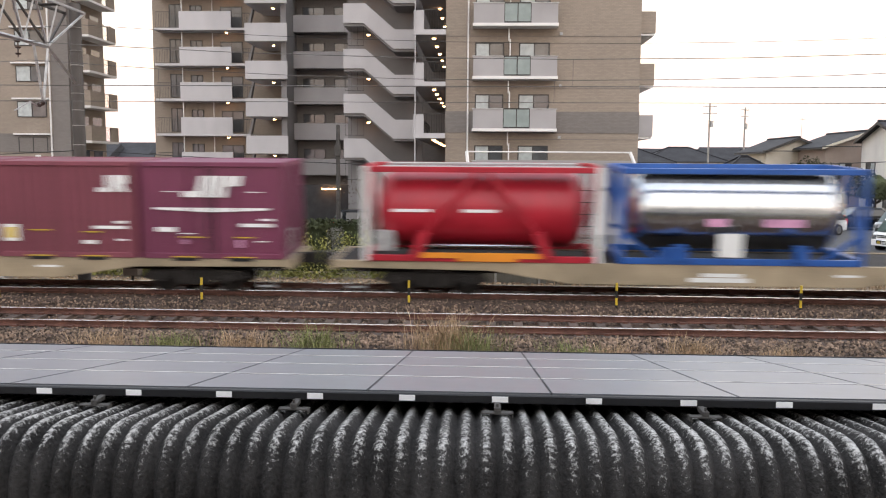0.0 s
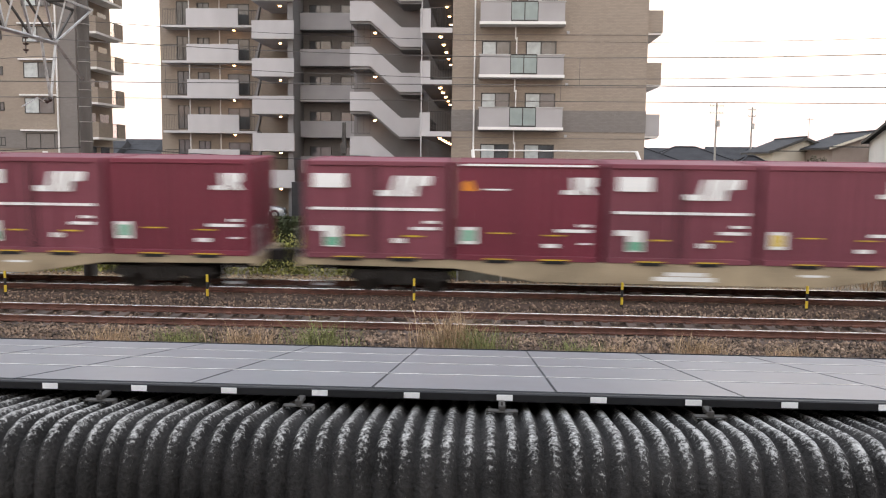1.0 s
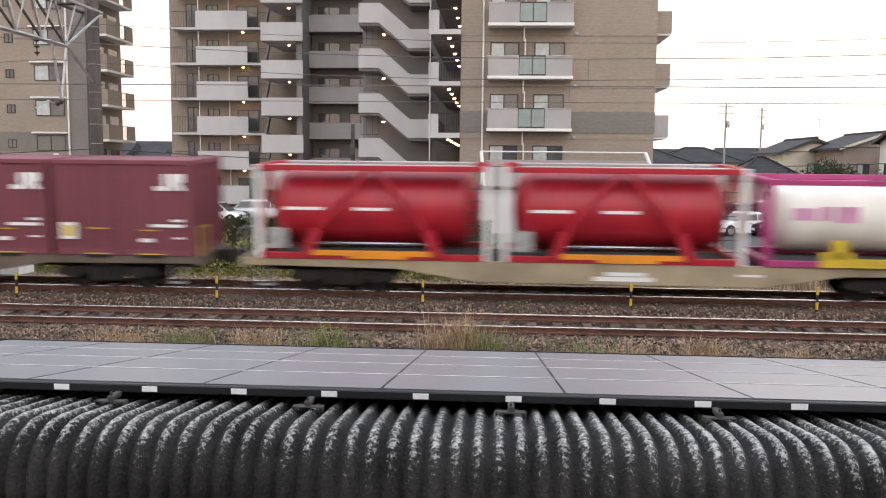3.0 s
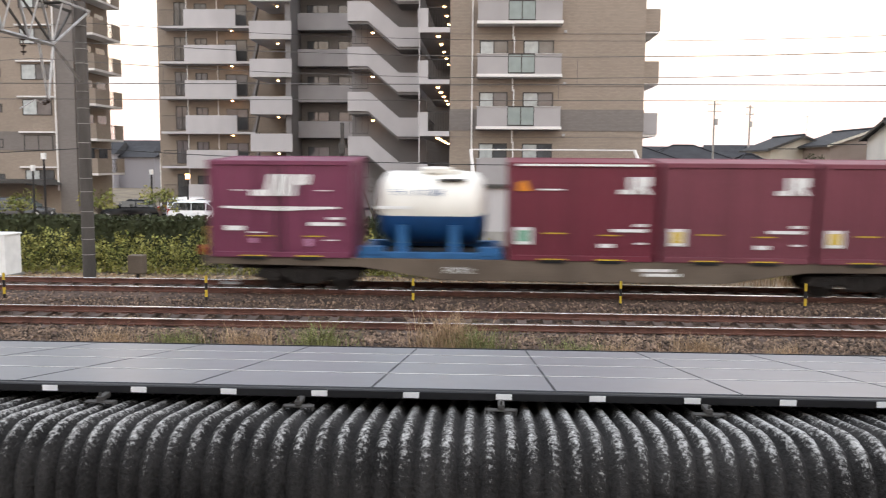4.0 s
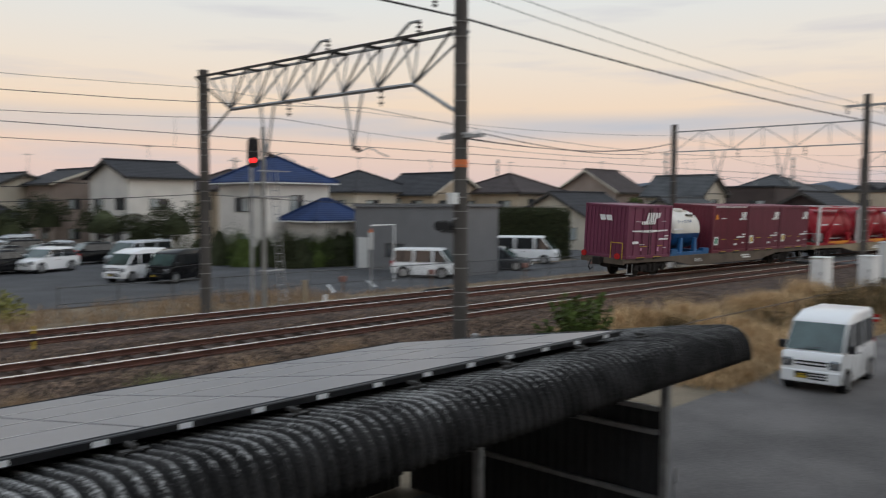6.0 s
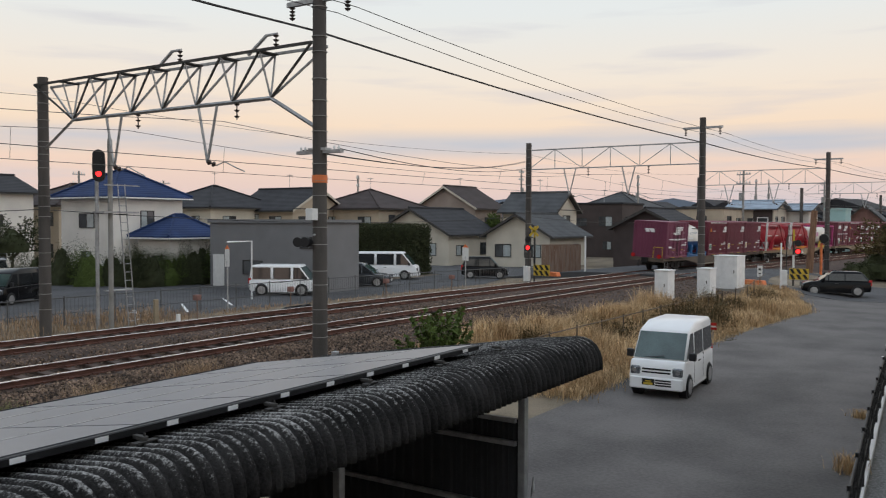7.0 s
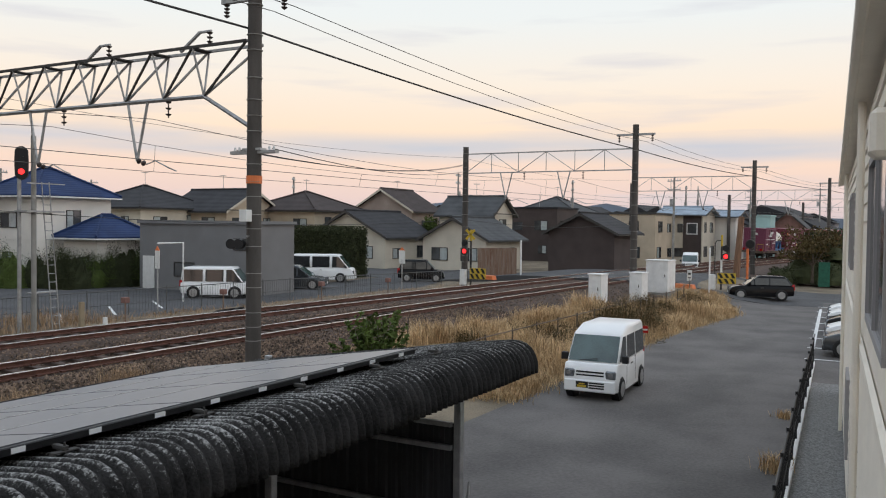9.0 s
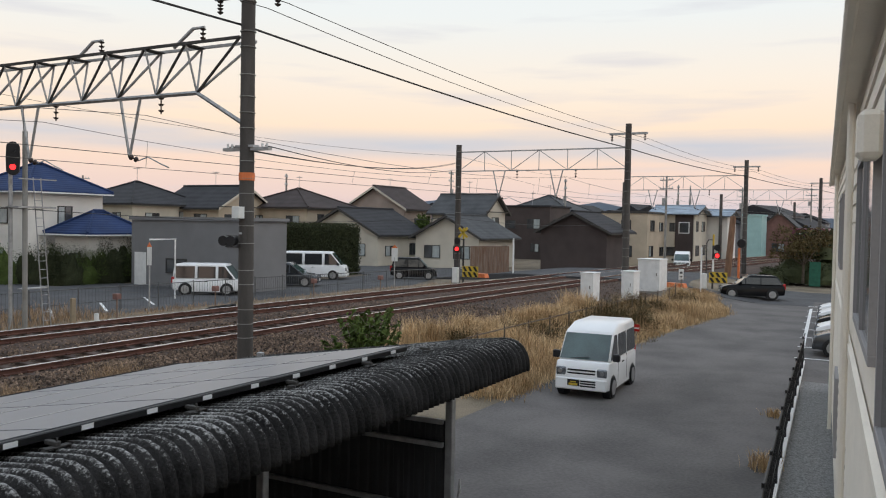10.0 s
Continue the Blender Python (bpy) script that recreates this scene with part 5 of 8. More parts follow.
# ---- houses ----
def house(nm, label, cx, cy, w, d, eave, ridge, roof="hip", along="x", wall="beige", tile="rooftile", base=0.45, yaw=0, wins=True, over=0.5, storeys=2):
    h = thing(nm, label, "house", (cx, cy, 0), yaw)
    part("wall", Shape().box(-w / 2, w / 2, -d / 2, d / 2, base, eave), wall, h)
    W, D = w / 2 + over, d / 2 + over
    s = Shape()
    t = 0.16
    if roof == "hip":
        k = max(0.0, (W - D)) if along == "x" else 0
        k2 = max(0.0, (D - W)) if along == "y" else 0
        top = [(-k, -k2, ridge), (k, k2, ridge)] if k or k2 else [(-0.3, 0, ridge), (0.3, 0, ridge)]
        v = [(-W, -D, eave), (W, -D, eave), (W, D, eave), (-W, D, eave)] + [(x, y, z + t) for x, y, z in [(-W, -D, eave), (W, -D, eave), (W, D, eave), (-W, D, eave)]] + [(x, y, z + t) for x, y, z in top]
        f = [(3, 2, 1, 0), (0, 1, 5, 4), (1, 2, 6, 5), (2, 3, 7, 6), (3, 0, 4, 7)]
        if k2:
            f += [(4, 5, 8), (5, 6, 9, 8), (6, 7, 9), (7, 4, 8, 9)]
        else:
            f += [(4, 5, 9, 8), (5, 6, 9), (6, 7, 8, 9), (7, 4, 8)]
        s.add(v, f)
        rd = Shape()
        for i, c in enumerate(v[4:8]):
            p = v[8] if (i in (0, 3) if not k2 else i in (0, 1)) else v[9]
            rd.rod((c[0], c[1], c[2] + 0.03), (p[0], p[1], p[2] + 0.05), 0.09, 6)
        rd.rod((v[8][0], v[8][1], v[8][2] + 0.05), (v[9][0], v[9][1], v[9][2] + 0.05), 0.12, 6)
        part("ridge_tile", rd, tile, h)
    elif roof == "gable":
        sl = (ridge - eave) / (d / 2 if along == "x" else w / 2)
        lo = eave - over * sl
        half = D if along == "x" else W
        out = [(-half, lo), (0, ridge), (half, lo), (half, lo + t), (0, ridge + t * 1.15), (-half, lo + t)]
        L = W if along == "x" else D
        s.prism(out, -L, L, "x" if along == "x" else "y")
        g = [(-(half - over), eave), (half - over, eave), (0, ridge - 0.02)]
        ll = (w if along == "x" else d) / 2
        part("gable_wall", Shape().prism(g, -ll, ll, "x" if along == "x" else "y"), wall, h)
        e = Shape()
        if along == "x":
            e.rod((-L, 0, ridge + t * 1.3), (L, 0, ridge + t * 1.3), 0.12, 6)
        else:
            e.rod((0, -L, ridge + t * 1.3), (0, L, ridge + t * 1.3), 0.12, 6)
        part("ridge_tile", e, tile, h)
        for q in (-L - 0.03, L + 0.005):
            bb = Shape()
            bb.prism([(-half, lo - 0.06), (0, ridge - 0.08), (half, lo - 0.06), (half, lo + t), (0, ridge + t), (-half, lo + t)], q, q + 0.025, "x" if along == "x" else "y")
            part("bargeboard", bb, "cream_wall" if wall in ("taupe_wall", "beige") else "darksteel", h)
    else:
        s.box(-w / 2 - 0.12, w / 2 + 0.12, -d / 2 - 0.12, d / 2 + 0.12, eave + 0.004, eave + 0.22)
    part("roof", s, tile, h)
    if roof != "flat":
        gt = Shape()
        for y in (-D - 0.05,):
            gt.box(-W, W, y, y + 0.09, (lo if roof == "gable" and along == "x" else eave) - 0.02, (lo if roof == "gable" and along == "x" else eave) + 0.07)
        if roof == "hip" or along == "y":
            gt.box(-W - 0.09, -W - 0.005, -D, D, (lo if roof == "gable" else eave) - 0.02, (lo if roof == "gable" else eave) + 0.07)
        part("gutter", gt, "white" if tile == "roofblue" else "darksteel", h)
    if wins:
        rnd = random.Random(int(cx * 7 + cy))
        for st in range(storeys):
            z = base + 0.9 + st * 2.75
            if z + 1.3 > eave:
                break
            n = max(1, int(d / 3.2))
            for i in range(n):
                y = -d / 2 + d * (i + 0.5) / n + rnd.uniform(-0.4, 0.4)
                ww = rnd.choice((0.55, 0.85, 0.85))
                window_unit(h, y - ww, y + ww, -w / 2 - 0.004, z, z + rnd.choice((1.0, 1.2)), rnd.random() < 0.5, "x")
            n = max(1, int(w / 3.2))
            for i in range(n):
                x = -w / 2 + w * (i + 0.5) / n + rnd.uniform(-0.4, 0.4)
                ww = rnd.choice((0.55, 0.85, 0.85))
                window_unit(h, x - ww, x + ww, -d / 2 - 0.004, z, z + rnd.choice((1.0, 1.2)), rnd.random() < 0.5)
        if storeys == 2 and roof != "flat":
            part("storey_trim", Shape().box(-w / 2 - 0.02, w / 2 + 0.02, -d / 2 - 0.02, d / 2 + 0.02, base + 2.9, base + 3.02), wall, h)
    return h


def build_houses():
    house("house", "white two-storey house with a blue hipped tile roof", 37.0, 51.4, 5.6, 5.8, 6.1, 7.95, "hip", "x", "white_wall", "roofblue")
    house("house", "single-storey house with a blue hipped tile roof", 37.6, 46.2, 4.0, 3.2, 3.45, 4.8, "hip", "x", "white_wall", "roofblue", storeys=1)
    of = house("office", "plain dark grey flat-roofed building", 38.5, 37.5, 3.0, 9.8, 4.5, 4.6, "flat", "x", "grey_wall", "grey_wall", wins=False, storeys=1)
    window_unit(of, -3.9, -2.9, -1.504, 3.0, 3.7, False, "x")
    window_unit(of, 0.2, 1.9, -1.504, 1.3, 2.2, False, "x")
    part("door", Shape().box(-1.54, -1.505, 3.6, 4.6, 0.47, 2.5), "signwhite", of, "pale steel door")
    house("house", "cream two-storey house with a dark hipped roof", 59, 67, 9, 9, 5.8, 8.0, "hip", "x", "cream_wall", "rooftile")
    house("house", "beige two-storey gabled house", 64.5, 61.8, 7.5, 8, 5.8, 7.8, "gable", "y", "beige", "rooftile")
    house("house", "beige two-storey house with a dark hipped roof", 71, 56.2, 8.5, 8.8, 5.8, 7.8, "hip", "x", "beige", "roofbrown")
    house("house", "cream single-storey house with a low dark gable roof", 70.5, 47.2, 9, 8.5, 3.5, 5.75, "gable", "x", "cream_wall", "rooftile", storeys=1)
    house("house", "taupe two-storey house with a steep brown gable", 81, 51.1, 6, 7.6, 6.2, 8.4, "gable", "x", "taupe_wall", "roofbrown")
    house("house", "cream two-storey house with a grey gable roof", 79.5, 40.2, 5.2, 6.0, 5.8, 7.5, "gable", "y", "cream_wall", "roofgrey")
    house("house", "cream single-storey house with a wide window", 72, 36.7, 8, 6.6, 3.4, 5.2, "gable", "x", "cream_wall", "roofgrey", storeys=1)
    house("house", "dark brown flat-roofed two-storey house", 96.5, 40, 7, 7.4, 6.7, 6.8, "flat", "x", "brown_wall", "rooftile")
    house("house", "house with a grey hipped roof", 109, 42.5, 10, 9, 6.2, 8.5, "hip", "x", "grey_wall", "roofgrey")
    house("barn", "dark brown windowless gabled barn", 73.2, 25.1, 7, 6.0, 4.15, 5.65, "gable", "x", "brown_wall", "rooftile", 0.45, 0, False)
    house("house", "cream flat-roofed two-storey house", 92, 27.2, 8, 7.6, 6.0, 6.1, "flat", "x", "beige", "darksteel")
    two = house("house", "two-tone brown and cream house under a pale metal roof", 99.5, 22.6, 7, 4.8, 6.1, 6.9, "gable", "y", "cream_wall", "roofmetal")
    part("cladding", Shape().box(-3.62, -3.515, -2.3, -0.3, 0.5, 6.0), "brown_wall", two, "dark brown cladding")
    part("window_frame", Shape().box(-3.66, -3.625, -1.9, -0.7, 3.9, 5.2), "signwhite", two)
    part("window_pane", Shape().box(-3.675, -3.662, -1.8, -0.8, 4.0, 5.1), "glass", two)
    house("house", "white house under a pale metal roof", 106.5, 19.7, 6, 3.6, 6.0, 6.6, "gable", "y", "white_wall", "roofmetal", wins=False)
    house("shop", "small teal clad building", 121, 17.2, 5, 2.4, 6.3, 6.5, "flat", "x", "teal", "teal", wins=False)
    house("house", "red-brown house with a grey roof", 130, 14.8, 6, 4, 5.2, 7.0, "gable", "x", "brick", "roofgrey")
    house("house", "pale cream two-storey house with a dark gable roof", 37.0, 71.5, 6.2, 7.5, 6.95, 8.3, "gable", "x", "white_wall", "rooftile")
    house("house", "beige two-storey gabled house with brown windows", 35.2, 81.5, 7, 8, 6.5, 7.75, "gable", "y", "taupe_wall", "rooftile")
    house("house", "small house with a dark hipped roof", 24.0, 76, 5.5, 6, 3.4, 5.4, "hip", "x", "cream_wall", "rooftile", storeys=1)
    house("house", "cream house with a dark gable roof", 31.6, 88, 6, 8, 6.2, 7.4, "gable", "y", "cream_wall", "rooftile")
    house("house", "white house with a dark hipped roof", 19.5, 112, 11, 8, 5.0, 6.9, "hip", "x", "white_wall", "rooftile")
    house("house", "grey house with a dark hipped roof", 29.0, 122, 11, 8, 5.2, 7.2, "hip", "x", "beige", "rooftile")
    house("house", "beige house with a brown hipped roof", 46.5, 72, 8, 8, 5.8, 7.8, "hip", "x", "beige", "roofbrown")
    house("house", "white house between the apartment blocks", -36.5, 108, 8, 8, 6.0, 8.2, "gable", "x", "white_wall", "rooftile")
    # far roofs as a low town on the horizon
    rnd = random.Random(11)
    s, r = Shape(), Shape()
    for i in range(420):
        a = rnd.uniform(-0.5, 1.50)
        dist = rnd.uniform(135, 420)
        x, y = dist * math.sin(a), dist * math.cos(a)
        if y - bend(min(x, 300)) < 30 and x > 60 and y < 24:
            continue
        w, d, h = rnd.uniform(6, 14), rnd.uniform(6, 10), rnd.uniform(4.0, 6.4)
        m = pose(x, y, 0.4, 0, 0, rnd.uniform(-20, 20))
        s.box(-w / 2, w / 2, -d / 2, d / 2, 0, h, m)
        r.prism([(-d / 2 - 0.4, h), (d / 2 + 0.4, h), (0, h + rnd.uniform(1.2, 2.2))], -w / 2 - 0.4, w / 2 + 0.4, "x", m)
    t = thing("distant_town", "rows of distant houses with haze-tinted walls", "town", kind="stuff")
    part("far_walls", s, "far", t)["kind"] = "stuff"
    part("far_roofs", r, "rooftile", t)["kind"] = "stuff"
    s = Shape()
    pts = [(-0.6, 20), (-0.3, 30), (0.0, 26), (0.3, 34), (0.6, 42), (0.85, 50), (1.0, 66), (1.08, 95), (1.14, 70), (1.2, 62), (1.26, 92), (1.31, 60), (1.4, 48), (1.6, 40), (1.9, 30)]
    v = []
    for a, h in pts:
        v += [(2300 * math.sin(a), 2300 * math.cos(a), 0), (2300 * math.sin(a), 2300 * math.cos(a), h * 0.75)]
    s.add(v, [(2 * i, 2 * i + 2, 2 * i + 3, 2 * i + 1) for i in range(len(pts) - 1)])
    single("hills", s, "hill", "low hills on the horizon tinted haze blue", "hills", "structure")


# ---- overhead line ----
def truss(parent, x, ya, yb, zt, zb, n, light=False):
    if light:
        part("top_chord", Shape().rod((x, ya, zt), (x, yb, zt), 0.05, 4), "steel", parent)
        part("bottom_chord", Shape().rod((x, ya, zb), (x, yb, zb), 0.045, 4), "steel", parent)
        for i in range(n + 1):
            y0, y1 = ya + (yb - ya) * i / n, ya + (yb - ya) * (i + 1) / n
            if 0 < i < n:
                part("upright", Shape().rod((x, y0, zb), (x, y0, zt), 0.025, 4), "steel", parent)
            if i < n:
                a, c = (zt, zb) if i % 2 else (zb, zt)
                part("brace", Shape().rod((x, y0, a), (x, y1, c), 0.025, 4), "steel", parent)
        return
    half, inset = 0.30, 1.75
    for dx in (-half, half):
        part("top_chord", Shape().rod((x + dx, ya, zt), (x + dx, yb, zt), 0.05, 4), "darksteel" if dx < 0 else "steel", parent)
    part("bottom_chord", Shape().tube([(x, ya, zb - 0.95), (x, ya + inset, zb), (x, yb - inset, zb), (x, yb, zb - 0.95)], 0.06, 4), "steel", parent)
    L = yb - ya - 2 * inset
    for i in range(n + 1):
        y0 = ya + inset + L * i / n
        y1 = ya if i == 0 else ya + inset + L * (i - 1) / n + 0.12
        part("tie_plate", Shape().box(x - half, x + half, y0 - 0.02, y0 + 0.26, zt - 0.05, zt - 0.02), "darksteel", parent)
        for dx in (-half, half):
            part("upright", Shape().rod((x, y0, zb), (x + dx, y0 + 0.12, zt), 0.030, 4), "steel", parent)
            part("brace", Shape().rod((x, y0, zb), (x + dx, y1, zt), 0.036, 4), "darksteel" if dx < 0 else "steel", parent)
    for dx in (-half, half):
        part("brace", Shape().rod((x, yb - inset, zb), (x + dx, yb, zt), 0.036, 4), "darksteel" if dx < 0 else "steel", parent)


def mast(parent, x, y, base, top, r=0.2):
    part("mast", Shape().rod((x, y, base - 0.3), (x, y, top), r, 20, r * 0.86), "mast", parent, "weathered concrete mast", smooth=True)
    b = Shape()
    z = base + 0.9
    while z < top - 0.3:
        b.rod((x, y, z), (x, y, z + 0.02), r * 1.02, 16)
        z += 0.35 + 0.9 * abs(noise.noise((x, z * 1.7, y)))
    part("mast_band", b, "concrete", parent)["kind"] = "stuff"


def insulator(parent, a, b, n=4):
    a, b = Vector(a), Vector(b)
    s = Shape().rod(a, b, 0.02, 6)
    for i in range(n):
        p = a.lerp(b, (i + 0.5) / n)
        d = (b - a).normalized() * 0.022
        s.rod(p - d, p + d, 0.085, 10, 0.05)
    part("insulator", s, "insulator", parent)


def portal(x, y0, y1, zt, zb, top0, top1, base0, base1, n=6, detail=True):
    p = thing("overhead_line_portal", "steel truss portal on two concrete masts over the tracks", "portal", group="overhead line portals")
    mast(p, x, y0, base0, top0)
    mast(p, x, y1, base1, top1)
    truss(p, x, y0, y1, zt, zb, n, x > 30)
    part("crossarm", Shape().box(x - 0.06, x + 0.06, y0 - 1.1, y0 + 1.1, top0 - 0.62, top0 - 0.5), "steel", p)
    for dy in (-0.95, 0.95):
        insulator(p, (x, y0 + dy, top0 - 0.62), (x, y0 + dy, top0 - 0.98))
    for c in (line_near(x), line_far(x)):
        hang = Shape().rod((x, c + 1.0, zb), (x, c + 0.62, zb - 1.65), 0.04, 6).rod((x, c + 0.2, zb), (x, c + 0.62, zb - 1.65), 0.04, 6)
        part("hanger", hang, "steel", p)
        insulator(p, (x, c + 0.62, zb - 1.62), (x, c + 0.25, zb - 1.74), 2)
        insulator(p, (x, c - 0.6, zb), (x, c - 0.6, zb - 0.5), 3)
        arm = Shape()
        pts = [(x, c + 0.25, zb - 1.74), (x, c - 0.1, zb - 1.65), (x, c - 0.6, zb - 1.85), (x, c - 0.9, zb - 1.95)]
        for a, b in zip(pts, pts[1:]):
            arm.rod(a, b, 0.018, 6)
        part("steady_arm", arm, "steel", p)
    if detail:
        for c, dz in ((y0 + 2.6, 0.0), (y0 + 6.5, 0.0)):
            b = Shape().rod((x, c, zt), (x, c - 0.7, zt + 0.45), 0.05, 6).rod((x, c - 0.7, zt + 0.45), (x, c - 1.1, zt + 0.45), 0.04, 6)
            part("bracket", b, "steel", p)
            insulator(p, (x, c - 1.05, zt + 0.45), (x, c - 1.05, zt + 0.1), 3)
    return p


def wire(nm, label, pts, r, material="cable", group=""):
    s = Shape().tube(pts, r, 5)
    return single(nm, s, material, label, "wire", group=group)


def sag(a, b, d, n=10):
    a, b = Vector(a), Vector(b)
    return [a.lerp(b, i / n) - Vector((0, 0, d * 4 * (i / n) * (1 - i / n))) for i in range(n + 1)]


PORTALS = [(-42.0, 15.3, 26.6, 9.2, 7.95, 10.9, 9.6), (-12.1, 15.24, 26.3, 9.2, 7.95, 10.9, 9.5), (17.05, 15.24, 27.8, 9.2, 7.95, 10.9, 9.5), (47.4, 14.05, 24.9, 9.1, 7.9, 10.45, 9.55), (75.0, 11.7, 22.2, 9.1, 7.9, 10.4, 8.6), (103.0, 7.85, 18.6, 9.1, 7.9, 10.4, 8.6), (134.0, 2.0, 13.5, 9.1, 7.9, 10.4, 8.6)]


def build_overhead():
    for i, (x, a, b, zt, zb, t0, t1) in enumerate(PORTALS):
        portal(x, a, b, zt, zb, t0, t1, land(x, a), land(x, b), 6, i in (1, 2))
    for line, nm in ((line_near, "near"), (line_far, "far")):
        for P, Q in zip(PORTALS, PORTALS[1:]):
            x0, x1 = P[0], Q[0]
            top = sag((x0, line(x0), 7.45), (x1, line(x1), 7.45), 0.55, 8)
            lowr = [(x0 + (x1 - x0) * i / 8, line(x0 + (x1 - x0) * i / 8), 6.32) for i in range(9)]
            w = wire("catenary_wire", "thin overhead contact and carrier wires with droppers", top, 0.009, "wire", "overhead wires")
            part("contact_wire", Shape().tube(lowr, 0.010, 5), "wire", w)
            for p, q in zip(top[1:-1:3], lowr[1:-1:3]):
                part("dropper", Shape().rod(p, q, 0.006, 4), "wire", w)
    # feeders along the near masts and the far side
    for dy, z, r, d, nm in ((0.15, -1.33, 0.03, 0.18, "thick black feeder cable along the near masts"), (-0.62, -0.98, 0.011, 0.36, "thin feeder wire on the mast crossarms"), (-1.25, -0.92, 0.011, 0.28, "thin feeder wire on the mast crossarms")):
        for P, Q in zip(PORTALS, PORTALS[1:]):
            wire("feeder_cable", nm, sag((P[0], P[1] + dy, P[5] + z), (Q[0], Q[1] + dy, Q[5] + z), d), r, "cable", "feeder cables")
    for dy, z in ((-0.6, 6.5), (0.5, 6.5), (0.65, 6.5)):
        wire("feeder_cable", "thin cable from the mast bracket across the line", sag((17.05, 15.24 + dy, z), (47.4, 24.9 + dy * 0.3, 8.25 + dy * 0.3), 0.45), 0.013, "cable", "feeder cables")
    for z, r in ((8.9, 0.008), (5.0, 0.014)):
        for P, Q in zip(PORTALS[:4], PORTALS[1:5]):
            wire("feeder_cable", "cable strung along the far masts", sag((P[0], P[2] + 0.25, z), (Q[0], Q[2] + 0.25, z), 0.45), r, "cable", "feeder cables")


# ---- vehicles ----
def wheel(parent, x, y, r, side):
    w = part("wheel", Shape().lathe([(-0.09, r * 0.62), (-0.09, r * 0.95), (-0.06, r), (0.06, r), (0.09, r * 0.95), (0.09, r * 0.62)], 24, pose(x, y, r, 0, 0, 90)), "tyre", parent)
    part("hub_disc", Shape().lathe([(-0.05, r * 0.62), (0.05, r * 0.62)], 20, pose(x, y, r, 0, 0, 90)), "black", w)
    rim = Shape().lathe([(-0.094, r * 0.62), (-0.094, r * 0.70), (0.094, r * 0.70), (0.094, r * 0.62)], 20, pose(x, y, r, 0, 0, 90))
    for k in range(9):
        a = k * 2 * math.pi / 9
        rim.box(r * 0.06, r * 0.64, -0.016, 0.016, -0.085, 0.085, pose(x, y, r, 90, 0, 0) @ Matrix.Rotation(a, 4, "Z"))
    rim.lathe([(-0.09, r * 0.16), (0.09, r * 0.16)], 12, pose(x, y, r, 0, 0, 90))
    part("rim", rim, "alloy", w)


def body_loft(secs, roofs):
    """Lower body and cabin lofted across the width: outline (x, z) scaled in to the sides."""
    s = Shape()
    n = len(secs)
    rows = []
    for y, kx, dz in roofs:
        rows.append([(x * kx, y, z if z < 0.5 else z + dz) for x, z in secs])
    v = [p for r in rows for p in r]
    f = [(k * n + i, k * n + (i + 1) % n, (k + 1) * n + (i + 1) % n, (k + 1) * n + i) for k in range(len(rows) - 1) for i in range(n)]
    f += [tuple(range(n - 1, -1, -1)), tuple(range((len(rows) - 1) * n, len(rows) * n))]
    return s.add(v, f)


